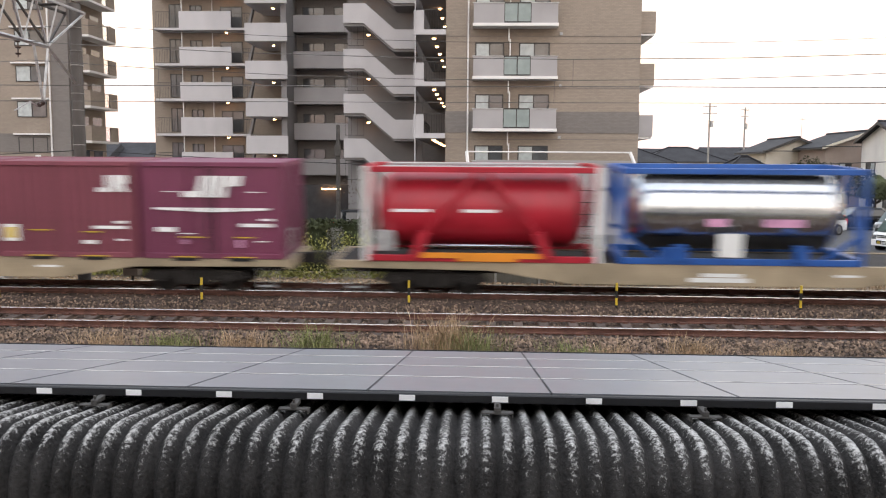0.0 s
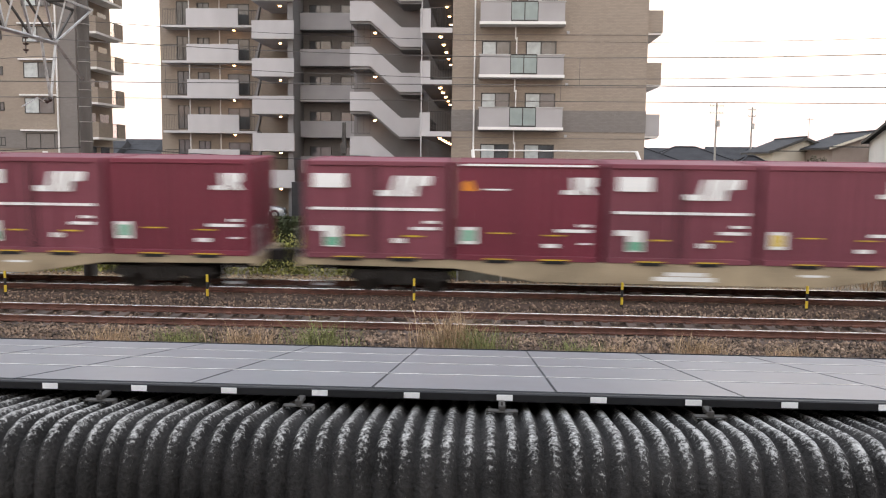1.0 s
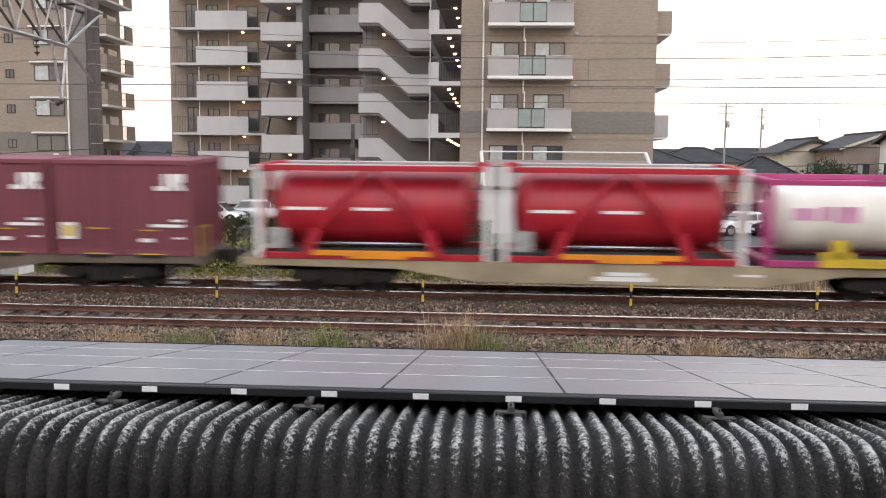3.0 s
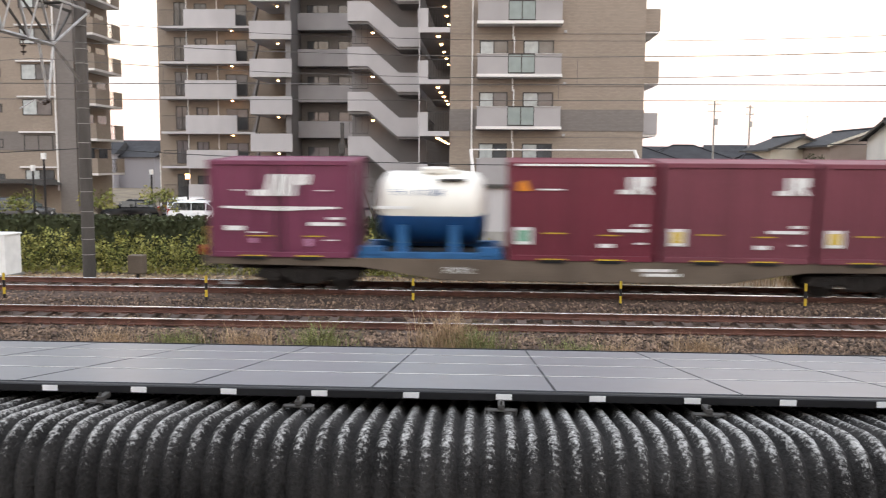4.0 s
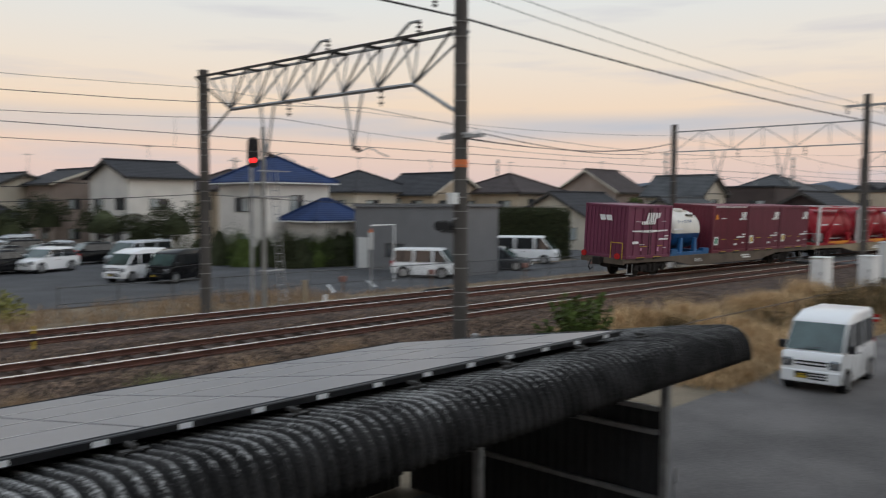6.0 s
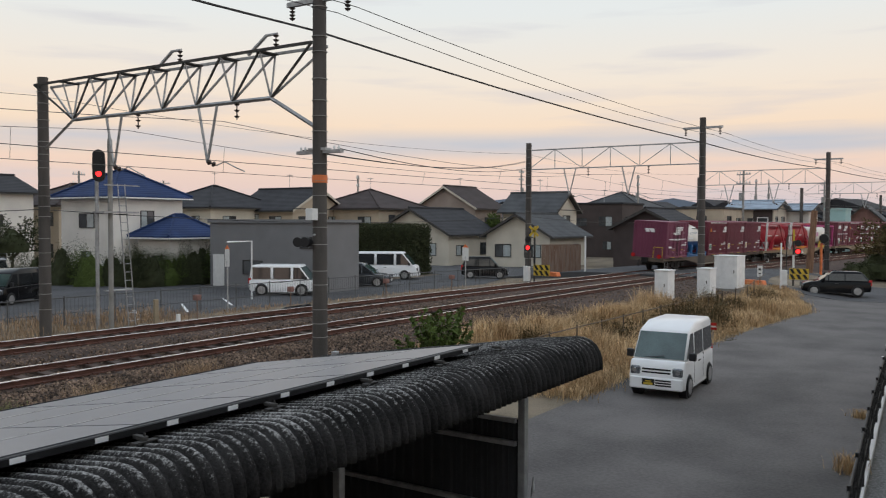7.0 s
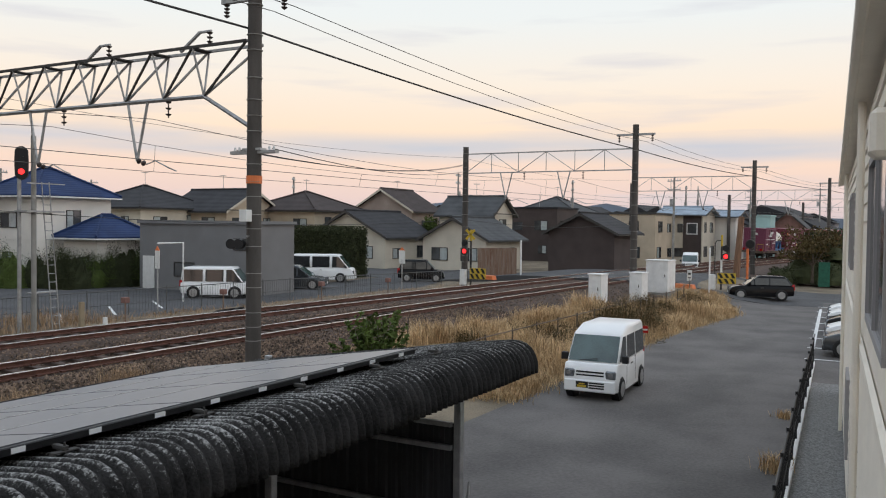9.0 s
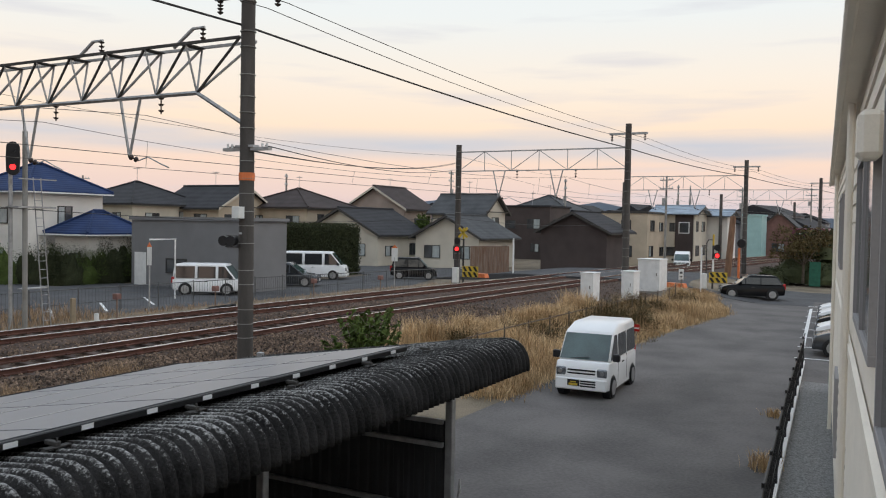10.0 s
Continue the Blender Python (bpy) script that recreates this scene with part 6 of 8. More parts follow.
def vehicle(nm, label, cat, shape, L, W, H, paint, at, yaw, group=""):
    """Front towards +x. shape: van, wagon, hatch or sedan."""
    c = thing(nm, label, cat, at, yaw, group)
    w = W / 2
    l = L / 2
    belt = {"van": 0.52, "wagon": 0.55, "hatch": 0.60, "sedan": 0.62}[shape] * H
    # x stations as shares of half length for bonnet foot, windscreen foot, windscreen head, roof rear, tail
    nose, ws0, ws1, rr, tail = {"van": (1.0, 0.86, 0.54, -0.93, -0.985), "wagon": (1.0, 0.62, 0.25, -0.80, -0.97), "hatch": (1.0, 0.52, 0.12, -0.74, -0.95), "sedan": (1.0, 0.42, 0.05, -0.42, -0.72)}[shape]
    hood = {"van": belt * 0.97, "wagon": belt * 0.92, "hatch": belt * 0.93, "sedan": belt * 0.92}[shape]
    low = [(-l * 0.98, 0.30), (-l, 0.5), (-l * 0.985, belt), (l * ws0, belt), (l * (ws0 + nose) / 2, hood + 0.02), (l * nose * 0.97, hood * 0.86), (l * nose, 0.55), (l * 0.985, 0.26), (l * 0.5, 0.19), (-l * 0.5, 0.19)]
    lofts = [(-w, 0.97, -0.05), (-w * 0.97, 0.99, -0.01), (-w * 0.8, 1.0, 0.0), (w * 0.8, 1.0, 0.0), (w * 0.97, 0.99, -0.01), (w, 0.97, -0.05)]
    part("body", body_loft(low, lofts), paint, c, "", 0.035, True)
    small = shape == "van" and L < 3.6
    head = 0.17 if small else 0.05
    cab = [(l * tail, belt - 0.02), (l * rr, H - 0.06), (l * (rr + 0.08), H - 0.01), (l * (ws1 - (0.40 if small else 0.05)), H), (l * ws1, H - head), (l * ws0, belt - 0.02)]
    tw = 0.86 if shape != "van" else 0.92
    s = Shape()
    n = len(cab)
    v = []
    for y in (-1, -0.9, 0.9, 1):
        for x, z in cab:
            up = (z - belt) / (H - belt)
            ww = w * (0.985 + (tw - 0.985) * max(0, up))
            v.append((x * (1 if abs(y) < 0.95 else 0.99), y * ww, z - (0.03 if abs(y) > 0.95 and up > 0.5 else 0)))
    f = [(k * n + i, k * n + (i + 1) % n, (k + 1) * n + (i + 1) % n, (k + 1) * n + i) for k in range(3) for i in range(n)] + [tuple(range(n - 1, -1, -1)), tuple(range(3 * n, 4 * n))]
    part("cabin", s.add(v, f), paint, c, "", 0.04, True)

    def on_side(sgn, pts, d=0.008):
        out = []
        for x, z in pts:
            up = (z - belt) / (H - belt)
            out.append((x, sgn * (w * (0.985 + (tw - 0.985) * up) + d), z))
        return out
    t0, t1 = belt + 0.04, H - (0.26 if small else 0.14)
    def xs(z, a, b):
        k = (z - belt) / (H - (head if a == ws0 else 0.05) - belt)
        return l * (a + (b - a) * k)
    cuts = [(tail + 0.06, -0.33 if shape == "van" else -0.25), (-0.25 if shape == "van" else -0.22, 0.22 if shape != "van" else 0.27), (0.25 if shape != "van" else 0.35, None)]
    for sg in (-1, 1):
        for a, b in cuts:
            x0b = l * a if a != tail + 0.06 else xs(t0, tail, rr) + 0.09
            x0t = l * a if a != tail + 0.06 else xs(t1, tail, rr) + 0.09
            x1b = l * b if b is not None else xs(t0, ws0, ws1) - 0.10
            x1t = l * b if b is not None else xs(t1, ws0, ws1) - 0.10
            if x1b - x0b < 0.15:
                continue
            if x1t < x0t:
                x1t = x0t + 0.02
            p = on_side(sg, [(x0b, t0), (x1b, t0), (x1t, t1), (x0t, t1)])
            q = on_side(sg, [(x0b, t0), (x1b, t0), (x1t, t1), (x0t, t1)], -0.02)
            part("side_window", Shape().add(p + q, [(0, 1, 2, 3), (4, 7, 6, 5), (0, 4, 5, 1), (1, 5, 6, 2), (2, 6, 7, 3), (3, 7, 4, 0)]), "carglass", c)
        part("door_handle", Shape().box(-0.1, 0.1, min(sg * (w - 0.02), sg * (w + 0.02)), max(sg * (w - 0.02), sg * (w + 0.02)), belt - 0.16, belt - 0.13), "darksteel", c)
        part("mirror", Shape().box(l * ws0 - 0.32, l * ws0 - 0.18, min(sg * (w + 0.02), sg * (w + 0.2)), max(sg * (w + 0.02), sg * (w + 0.2)), belt + 0.0, belt + 0.2), "black" if shape == "van" else paint, c, "", 0.02)
        part("sill", Shape().box(-l * 0.5, l * 0.5, min(sg * (w - 0.06), sg * (w - 0.005)), max(sg * (w - 0.06), sg * (w - 0.005)), 0.17, 0.26), "darksteel", c)
        part("headlamp", Shape().box(l * nose - 0.22, l * nose - 0.0, min(sg * w * 0.58, sg * w * 0.955), max(sg * w * 0.58, sg * w * 0.955), hood * 0.62, hood * 0.62 + 0.23), "headlamp", c, "clear headlamp", 0.03)
        part("tail_lamp", Shape().box(-l - 0.01, -l + 0.16, min(sg * w * 0.74, sg * w * 0.985), max(sg * w * 0.74, sg * w * 0.985), belt - 0.25, belt + 0.1), "taillamp", c, "red tail lamp", 0.02)
    # windscreen and rear window
    for a, b, nm2, d in ((ws0, ws1, "windscreen", 0.012), (tail, rr, "rear_window", -0.012)):
        z0, z1 = belt + 0.03, H - 0.07 - head
        v = []
        for z in (z0, z1):
            up = (z - belt) / (H - belt)
            ww = w * (0.985 + (tw - 0.985) * up) * 0.93
            for y in (-ww, ww):
                v.append((xs(z, a, b) + d, y, z))
        v += [(x - d * 3, y, z) for x, y, z in v]
        part(nm2, Shape().add(v, [(0, 1, 3, 2), (4, 6, 7, 5), (0, 4, 5, 1), (2, 3, 7, 6), (0, 2, 6, 4), (1, 5, 7, 3)]), "windscreen", c, "greenish glass" if nm2 == "windscreen" else "")
    gr = Shape()
    if small:
        for i in range(2):
            gr.box(l * nose * 0.97 - 0.08, l * nose * 0.985 + 0.012, -w * 0.52, w * 0.52, 0.66 + i * 0.085, 0.70 + i * 0.085)
        it = Shape()
        for i in range(3):
            it.box(l * nose - 0.04, l * nose + 0.036, -w * 0.02, w * 0.56, 0.335 + i * 0.065, 0.375 + i * 0.065)
        part("lower_intake", it, "black", c)
        for sg in (-1, 1):
            part("bulb", Shape().lathe([(-0.02, 0.075), (0.02, 0.06)], 14, pose(l * nose + 0.003, sg * w * 0.79, 0.72)), "chrome", c, "bright round headlamp reflector")
        for sg in (-1, 1):
            part("door_seam", Shape().box(l * 0.315, l * 0.323, min(sg * (w - 0.02), sg * (w + 0.004)), max(sg * (w - 0.02), sg * (w + 0.004)), 0.32, belt).box(-l * 0.285, -l * 0.277, min(sg * (w - 0.02), sg * (w + 0.004)), max(sg * (w - 0.02), sg * (w + 0.004)), 0.32, belt), "frame_dark", c)
    else:
        for i in range(3):
            gr.box(l * nose - 0.06, l * nose + 0.012, -w * 0.5, w * 0.5, 0.44 + i * 0.07, 0.475 + i * 0.07)
    part("grille", gr, "black", c)
    part("bumper", Shape().box(l * nose - 0.1, l * nose + 0.03, -w * 0.97, w * 0.97, 0.24, 0.56 if small else 0.42), paint, c, "", 0.03)
    part("number_plate", Shape().box(l * nose + 0.032, l * nose + 0.04, -w * 0.5 if shape == "van" else -0.17, -w * 0.5 + 0.33 if shape == "van" else 0.17, 0.35, 0.515), "black" if shape == "van" and L < 3.6 else "signwhite", c)
    if shape == "van" and L < 3.6:
        part("plate_bar", Shape().box(l * nose + 0.041, l * nose + 0.044, -w * 0.5 + 0.04, -w * 0.5 + 0.28, 0.36, 0.42).box(l * nose + 0.041, l * nose + 0.044, -w * 0.5 + 0.08, -w * 0.5 + 0.24, 0.44, 0.47), "yellow", c)
        part("wiper", Shape().rod((l * ws0 + 0.03, -0.35, belt + 0.05), (l * (ws0 - 0.03) + 0.03, 0.15, belt + 0.11), 0.012, 5), "black", c)
    if shape == "hatch":
        part("roof_rail", Shape().box(l * rr + 0.15, l * ws1 - 0.1, -w * 0.8, -w * 0.77, H - 0.02, H + 0.015), paint, c)
    r = 0.29 if L < 3.6 else 0.32
    arch = Shape()
    for x in (l * (0.66 if small else 0.66 if shape != "van" else 0.60), -l * (0.70 if small else 0.60)):
        for sg in (-1, 1):
            wheel(c, x, sg * (w - 0.055), r, sg)
            arch.rod((x, sg * (w - 0.20), r), (x, sg * (w + 0.003), r), r * 1.14, 22)
    part("wheel_arch", arch, "black", c)
    return c


def build_vehicles():
    vehicle("kei_van", "small white delivery van parked on the asphalt yard", "van", "van", 3.36, 1.44, 1.91, "carwhite", (23.5, 7.95, 0.012), 183)
    vehicle("hatchback", "black hatchback on the lane before the crossing", "car", "hatch", 3.9, 1.7, 1.52, "carblack", (57.4, 8.6, land(57.4, 8.6) + 0.02), 106)
    vehicle("minivan", "white compact minivan parked behind the railway fence", "car", "van", 3.75, 1.6, 1.72, "carwhite", (34.9, 33.8, 0.46), -60)
    vehicle("sedan", "dark grey estate car parked behind the railway fence", "car", "wagon", 4.6, 1.78, 1.5, "cargrey", (42.3, 34.7, 0.46), -62)
    vehicle("high_roof_van", "white long van parked by the hedge", "van", "van", 4.7, 1.7, 1.98, "carwhite", (48.6, 37.0, 0.46), -62)
    vehicle("kei_car", "small black car parked beside a house", "car", "wagon", 3.4, 1.475, 1.6, "carblack", (53.4, 31.6, 0.46), -62)
    vehicle("kei_van", "small white van before a cream house", "van", "van", 3.4, 1.475, 1.9, "carwhite", (74.5, 43.5, 0.46), 200)
    vehicle("car", "white compact car under the far houses", "car", "van", 3.4, 1.475, 1.8, "carwhite", (82.5, 18.5, 0.46), 190)
    # rows in the car park
    rnd = random.Random(5)
    kinds = [("sedan", 4.5, 1.75, 1.45), ("hatch", 3.9, 1.7, 1.5), ("wagon", 4.3, 1.7, 1.6), ("van", 3.4, 1.475, 1.8)]
    paints = ["carwhite", "carblack", "carsilver", "carwhite", "carblue", "cargrey"]
    for j, (y, x0, n) in enumerate(((53.0, 13.0, 4), (58.0, 11.5, 6), (63.5, 11.0, 6), (69.0, 12, 5))):
        for i in range(n):
            k, L, W, H = kinds[rnd.randrange(4)]
            p = paints[rnd.randrange(6)]
            vehicle("car", {"carwhite": "white", "carsilver": "silver", "carblue": "pale blue", "cargrey": "dark grey", "carblack": "black"}[p] + " car parked in the open car park", "car", k, L, W, H, p, (x0 + i * 2.75 + rnd.uniform(-0.2, 0.2) + j * 0.6, y, 0.47), 180 + rnd.uniform(-4, 4) + (0 if j else 25), "cars in the car park")
    vehicle("kei_car", "black boxy car behind the railway fence", "car", "van", 3.4, 1.475, 1.75, "carblack", (23.6, 41.6, 0.47), 205)
    vehicle("minivan", "silver minivan in the open car park", "car", "van", 4.4, 1.7, 1.85, "carsilver", (26.3, 51.0, 0.47), 200)
    vehicle("kei_truck", "small white truck at the edge of the car park", "van", "van", 3.4, 1.475, 1.75, "carwhite", (22.3, 43.5, 0.47), 200)
    for i, (x, y, k, p, lab, yaw) in enumerate(((-32.4, 57.8, "wagon", "cargrey", "dark car before the apartment blocks", 8), (-24.0, 57.2, "sedan", "carblack", "dark car in the forecourt", 185), (-21.8, 60.4, "hatch", "carwhite", "white hatchback in the forecourt", 170),
                                                 (-18.6, 56.0, "wagon", "carwhite", "white estate car in the forecourt", 0), (-16.2, 60.0, "hatch", "carsilver", "silver car in the forecourt", 10), (-6.0, 49.0, "wagon", "carblack", "black car under the building", 5))):
        vehicle("car", lab, "car", k, 4.3, 1.72, 1.52, p, (x, y, 0.47), yaw, "cars in the forecourt")
    for i, x in enumerate((34.5, 37.6, 40.7, 43.8, 46.9)):
        p = ("cargrey", "carwhite", "carblack", "carwhite", "carwhite")[i]
        vehicle("car", {"cargrey": "grey", "carwhite": "white", "carblack": "black"}[p] + " car in a marked bay beside the house", "car", "hatch", 4.0, 1.7, 1.5, p, (x, 1.15 + i * 0.18, 0.03), 92, "cars in the marked bays")


# ---- plants ----
def knoll(cx, cy, cz, rx, ry, rz):
    """Uneven closed mound of inner foliage."""
    s = Shape()
    n, k = 14, 7
    for j in range(k + 1):
        e = (j / k) * math.pi / 2
        for i in range(n):
            a = 6.2832 * i / n
            g = 1 + 0.28 * noise.noise((math.cos(a) * 1.7 + rx * 9, math.sin(a) * 1.7 + ry * 5, e * 2 + rz * 3))
            s.v.append((cx + rx * g * math.cos(e) * math.cos(a), cy + ry * g * math.cos(e) * math.sin(a), cz + rz * g * math.sin(e)))
    s.f = [(j * n + i, j * n + (i + 1) % n, (j + 1) * n + (i + 1) % n, (j + 1) * n + i) for j in range(k) for i in range(n)]
    s.f.append(tuple(range(n - 1, -1, -1)))
    return s


def clump(s, rnd, cx, cy, cz, rx, ry, rz, n, size, flat=0.6):
    """Small leaf blades over and in an uneven mound."""
    for _ in range(n):
        a, u = rnd.uniform(0, 6.283), rnd.random() ** 0.45
        e = rnd.uniform(-0.25, 1.0)
        k = u * math.sqrt(max(0, 1 - e * e * 0.8))
        lump = 1 + 0.28 * noise.noise((cx + 2.2 * math.cos(a), cy + 2.2 * math.sin(a), e * 2))
        p = Vector((cx + rx * k * math.cos(a) * lump, cy + ry * k * math.sin(a) * lump, cz + rz * max(e, 0) * (0.55 + 0.45 * u) * lump))
        q = Euler((rnd.uniform(-1.2, 1.2), rnd.uniform(-1.2, 1.2), a)).to_matrix()
        z = size * rnd.uniform(0.6, 1.4)
        s.add([p + q @ Vector(v) for v in ((-z, 0, 0), (0, -z * flat, 0.01), (z, 0, 0), (0, z * flat, z * 0.3))], [(0, 1, 2, 3)])


def blades(s, rnd, x, y, z, h, n, spread, thin=1.0):
    for _ in range(n):
        a = rnd.uniform(0, 6.283)
        bx, by = x + rnd.gauss(0, spread), y + rnd.gauss(0, spread)
        hh = h * rnd.uniform(0.5, 1.15)
        le = hh * rnd.uniform(0.15, 0.95)
        w = (0.005 + 0.008 * rnd.random()) * thin
        dx, dy = math.cos(a), math.sin(a)
        mx, my = bx + dx * le * 0.4, by + dy * le * 0.4
        s.add([(bx - dy * w, by + dx * w, z), (bx + dy * w, by - dx * w, z), (mx + dy * w * 0.7, my - dx * w * 0.7, z + hh * 0.7), (mx - dy * w * 0.7, my + dx * w * 0.7, z + hh * 0.7), (bx + dx * le, by + dy * le, z + hh)], [(0, 1, 2, 3), (3, 2, 4)])


def build_plants():
    rnd = random.Random(21)
    # yellow-green shrubs on the far side of the line
    for i in range(17):
        x = -22.5 + i * 1.42
        h = rnd.uniform(1.25, 1.6)
        s = Shape()
        clump(s, rnd, 0, 0, 0.02, 0.95, 0.85, h, 950, 0.06)
        single("shrub", s, "leafyellow", "yellow-green shrub beside the track", "shrub", group="shrubs along the track", at=pose(x, 30.4 + rnd.uniform(-0.2, 0.2), 0.56))
    s = Shape()
    for i in range(3600):
        x, y = rnd.uniform(-25, 3), rnd.uniform(27.0, 29.9)
        q = Euler((rnd.uniform(-0.6, 0.6), rnd.uniform(-0.6, 0.6), rnd.uniform(0, 6))).to_matrix()
        z = rnd.uniform(0.03, 0.07)
        s.add([Vector((x, y, land(x, y) + 0.03)) + q @ Vector(v) for v in ((-z, 0, 0), (0, -z * 0.6, 0), (z, 0, 0), (0, z * 0.6, 0.02))], [(0, 1, 2, 3)])
    single("leaf_litter", s, "weeddry", "brown fallen leaves before the shrubs", "leaf litter", "stuff")
    # clipped dark hedge behind
    s = Shape()
    for i in range(6000):
        x, f = rnd.uniform(-26, 0.4), rnd.random()
        y, z = (32.4 + rnd.uniform(-0.08, 0.08), 0.5 + rnd.random() * 1.85) if f < 0.6 else (rnd.uniform(32.4, 33.4), 2.35 + rnd.uniform(-0.09, 0.09))
        q = Euler((rnd.uniform(-1.4, 1.4), rnd.uniform(-1.4, 1.4), rnd.uniform(0, 6))).to_matrix()
        s.add([Vector((x, y, z)) + q @ Vector(v) for v in ((-0.1, 0, 0), (0, -0.06, 0), (0.1, 0, 0), (0, 0.06, 0.02))], [(0, 1, 2, 3)])
    hd = single("clipped_hedge", s, "leafdark", "long clipped dark hedge", "hedge")
    part("core", Shape().box(-26, 0.4, 32.5, 33.35, 0.45, 2.28), "leafdark", hd)
    # weeds along the near shoulder
    for i, (x, h, m) in enumerate(((-6.6, 0.5, "dry"), (-5.4, 0.45, "leaf"), (-4.1, 0.5, "dry"), (-2.6, 0.6, "leaf"), (-0.2, 0.75, "dry"), (0.35, 0.55, "leaf"), (2.3, 0.4, "leaf"), (3.1, 0.35, "dry"), (4.6, 0.45, "dry"), (6.3, 0.3, "dry"), (8.8, 0.35, "leaf"), (11.0, 0.4, "dry"), (13.5, 0.5, "dry"))):
        s = Shape()
        h *= 1.25
        blades(s, rnd, 0, 0, 0, h, 380, 0.3, 0.6)
        clump(s, rnd, 0, 0, 0.0, 0.5, 0.3, h * 0.9, 560, 0.019)
        if m == "leaf":
            clump(s, rnd, 0, 0, 0.0, 0.45, 0.3, h * 0.8, 260, 0.02)
        single("weed_tuft", s, "weeddry" if m == "dry" else "weedgreen", ("dry straw-coloured" if m == "dry" else "green") + " weeds on the ballast shoulder", "weeds", "stuff", group="weeds on the shoulder", at=pose(x, 16.0 + rnd.uniform(-0.4, 0.4), 0.80))
    s = Shape()
    for i in range(900):
        x = rnd.uniform(-14, 16)
        y = rnd.uniform(14.3, 16.9)
        blades(s, rnd, x, y, 0.70, rnd.uniform(0.08, 0.3), 12, 0.12, 0.5)
    single("low_grass", s, "weeddry", "thin dry grass and low weeds", "grass", "stuff")
    s = Shape()
    for i in range(500):
        x = rnd.uniform(-14, 16)
        blades(s, rnd, x, rnd.uniform(14.3, 16.6), 0.70, rnd.uniform(0.08, 0.22), 14, 0.14, 0.5)
    single("low_green_grass", s, "weedgreen", "sparse green grass on the shoulder", "grass", "stuff")
    # dry grass bank between yard and line
    s = Shape()
    for i in range(4200):
        x = rnd.uniform(20.5, 52)
        lo = 9.4 if x < 36 else 9.4 - (x - 36) * 0.10 + max(0, x - 46) * 0.6
        y = rnd.uniform(lo + 0.1, 14.0 + bend(x) + 0.8)
        if y > 13.2 + bend(x) and 40 < x < 52:
            continue
        blades(s, rnd, x, y, land(x, y), (0.3 + 0.75 * max(0, noise.noise((x * 0.35, y * 0.5, 1)) + 0.45)) * rnd.uniform(0.6, 1.1) * min(1.0, 0.3 + (y - lo) / 1.8), 26, 0.24)
    for i in range(300):
        x = rnd.uniform(21, 46)
        y = rnd.uniform(9.8, 13.6)
        if noise.noise((x * 0.5, y * 0.6, 4)) < -0.1:
            continue
        clump(s, rnd, x, y, land(x, y) + 0.1, 0.4, 0.4, rnd.uniform(0.3, 0.75), 110, 0.022, 0.3)
    for i in range(520):
        x = rnd.uniform(45, 54.5)
        lo = 8.4 + max(0, x - 47) * 0.28
        y = rnd.uniform(lo, 11.6)
        blades(s, rnd, x, y, land(x, y), rnd.uniform(0.15, 0.5) * (1 if x < 52 else 0.6), 20, 0.25)
    single("dry_grass_bank", s, "dry", "tall straw-coloured grass on the bank", "grass", "stuff")
    s = Shape()
    for i in range(420):
        x = rnd.uniform(22, 50)
        y = rnd.uniform(26.8, 29.0) + bend(x) + (0.8 if x < 30 else 0)
        blades(s, rnd, x, y - 0.6 * ease(x, 30, 50), 0.55, rnd.uniform(0.08, 0.26), 9, 0.35)
    for i in range(500):
        x = rnd.uniform(3, 24)
        blades(s, rnd, x, rnd.uniform(27.5, 32.5), 0.55, rnd.uniform(0.2, 0.6), 12, 0.25)
    single("far_dry_grass", s, "weeddry", "dry grass along the far fence", "grass", "stuff")
    for x, y, h, r in ((5.5, 30.8, 1.0, 1.2), (8.0, 30.6, 1.2, 1.4), (10.8, 31.0, 1.0, 1.2)):
        s = Shape()
        clump(s, rnd, 0, 0, 0.02, r, r * 0.8, h, 600, 0.09)
        single("shrub", s, "leafyellow", "yellow-green bush behind the far fence", "shrub", at=pose(x, y, 0.6))
    for x, y, r, h in ((31.5, 11.3, 0.8, 0.8), (34.2, 10.9, 1.1, 1.15), (35.6, 11.4, 0.9, 1.0), (37.2, 10.6, 0.8, 0.8), (29.0, 12.2, 0.8, 0.7), (41.5, 12.0, 0.9, 0.8), (43.0, 11.2, 0.7, 0.6), (24.5, 12.8, 0.6, 0.7), (47.5, 10.8, 0.8, 0.7)):
        s = Shape()
        for k in range(5):
            clump(s, rnd, rnd.gauss(0, r * 0.5), rnd.gauss(0, r * 0.5), 0, r * 0.7, r * 0.7, h * rnd.uniform(0.9, 1.5), 420, 0.04, 0.4)
        blades(s, rnd, 0, 0, 0, h * 1.5, 220, r * 0.45)
        single("weed_thicket", s, "weeddark", "dark withered weed thicket in the dry grass", "weeds", "stuff", group="weed thickets", at=pose(x, y, land(x, y)))
    # green bush beyond the shed end
    b = thing("bush", "leggy dark green bush on the bank", "bush", (18.5, 12.4, 0.35))
    st, lf = Shape(), Shape()
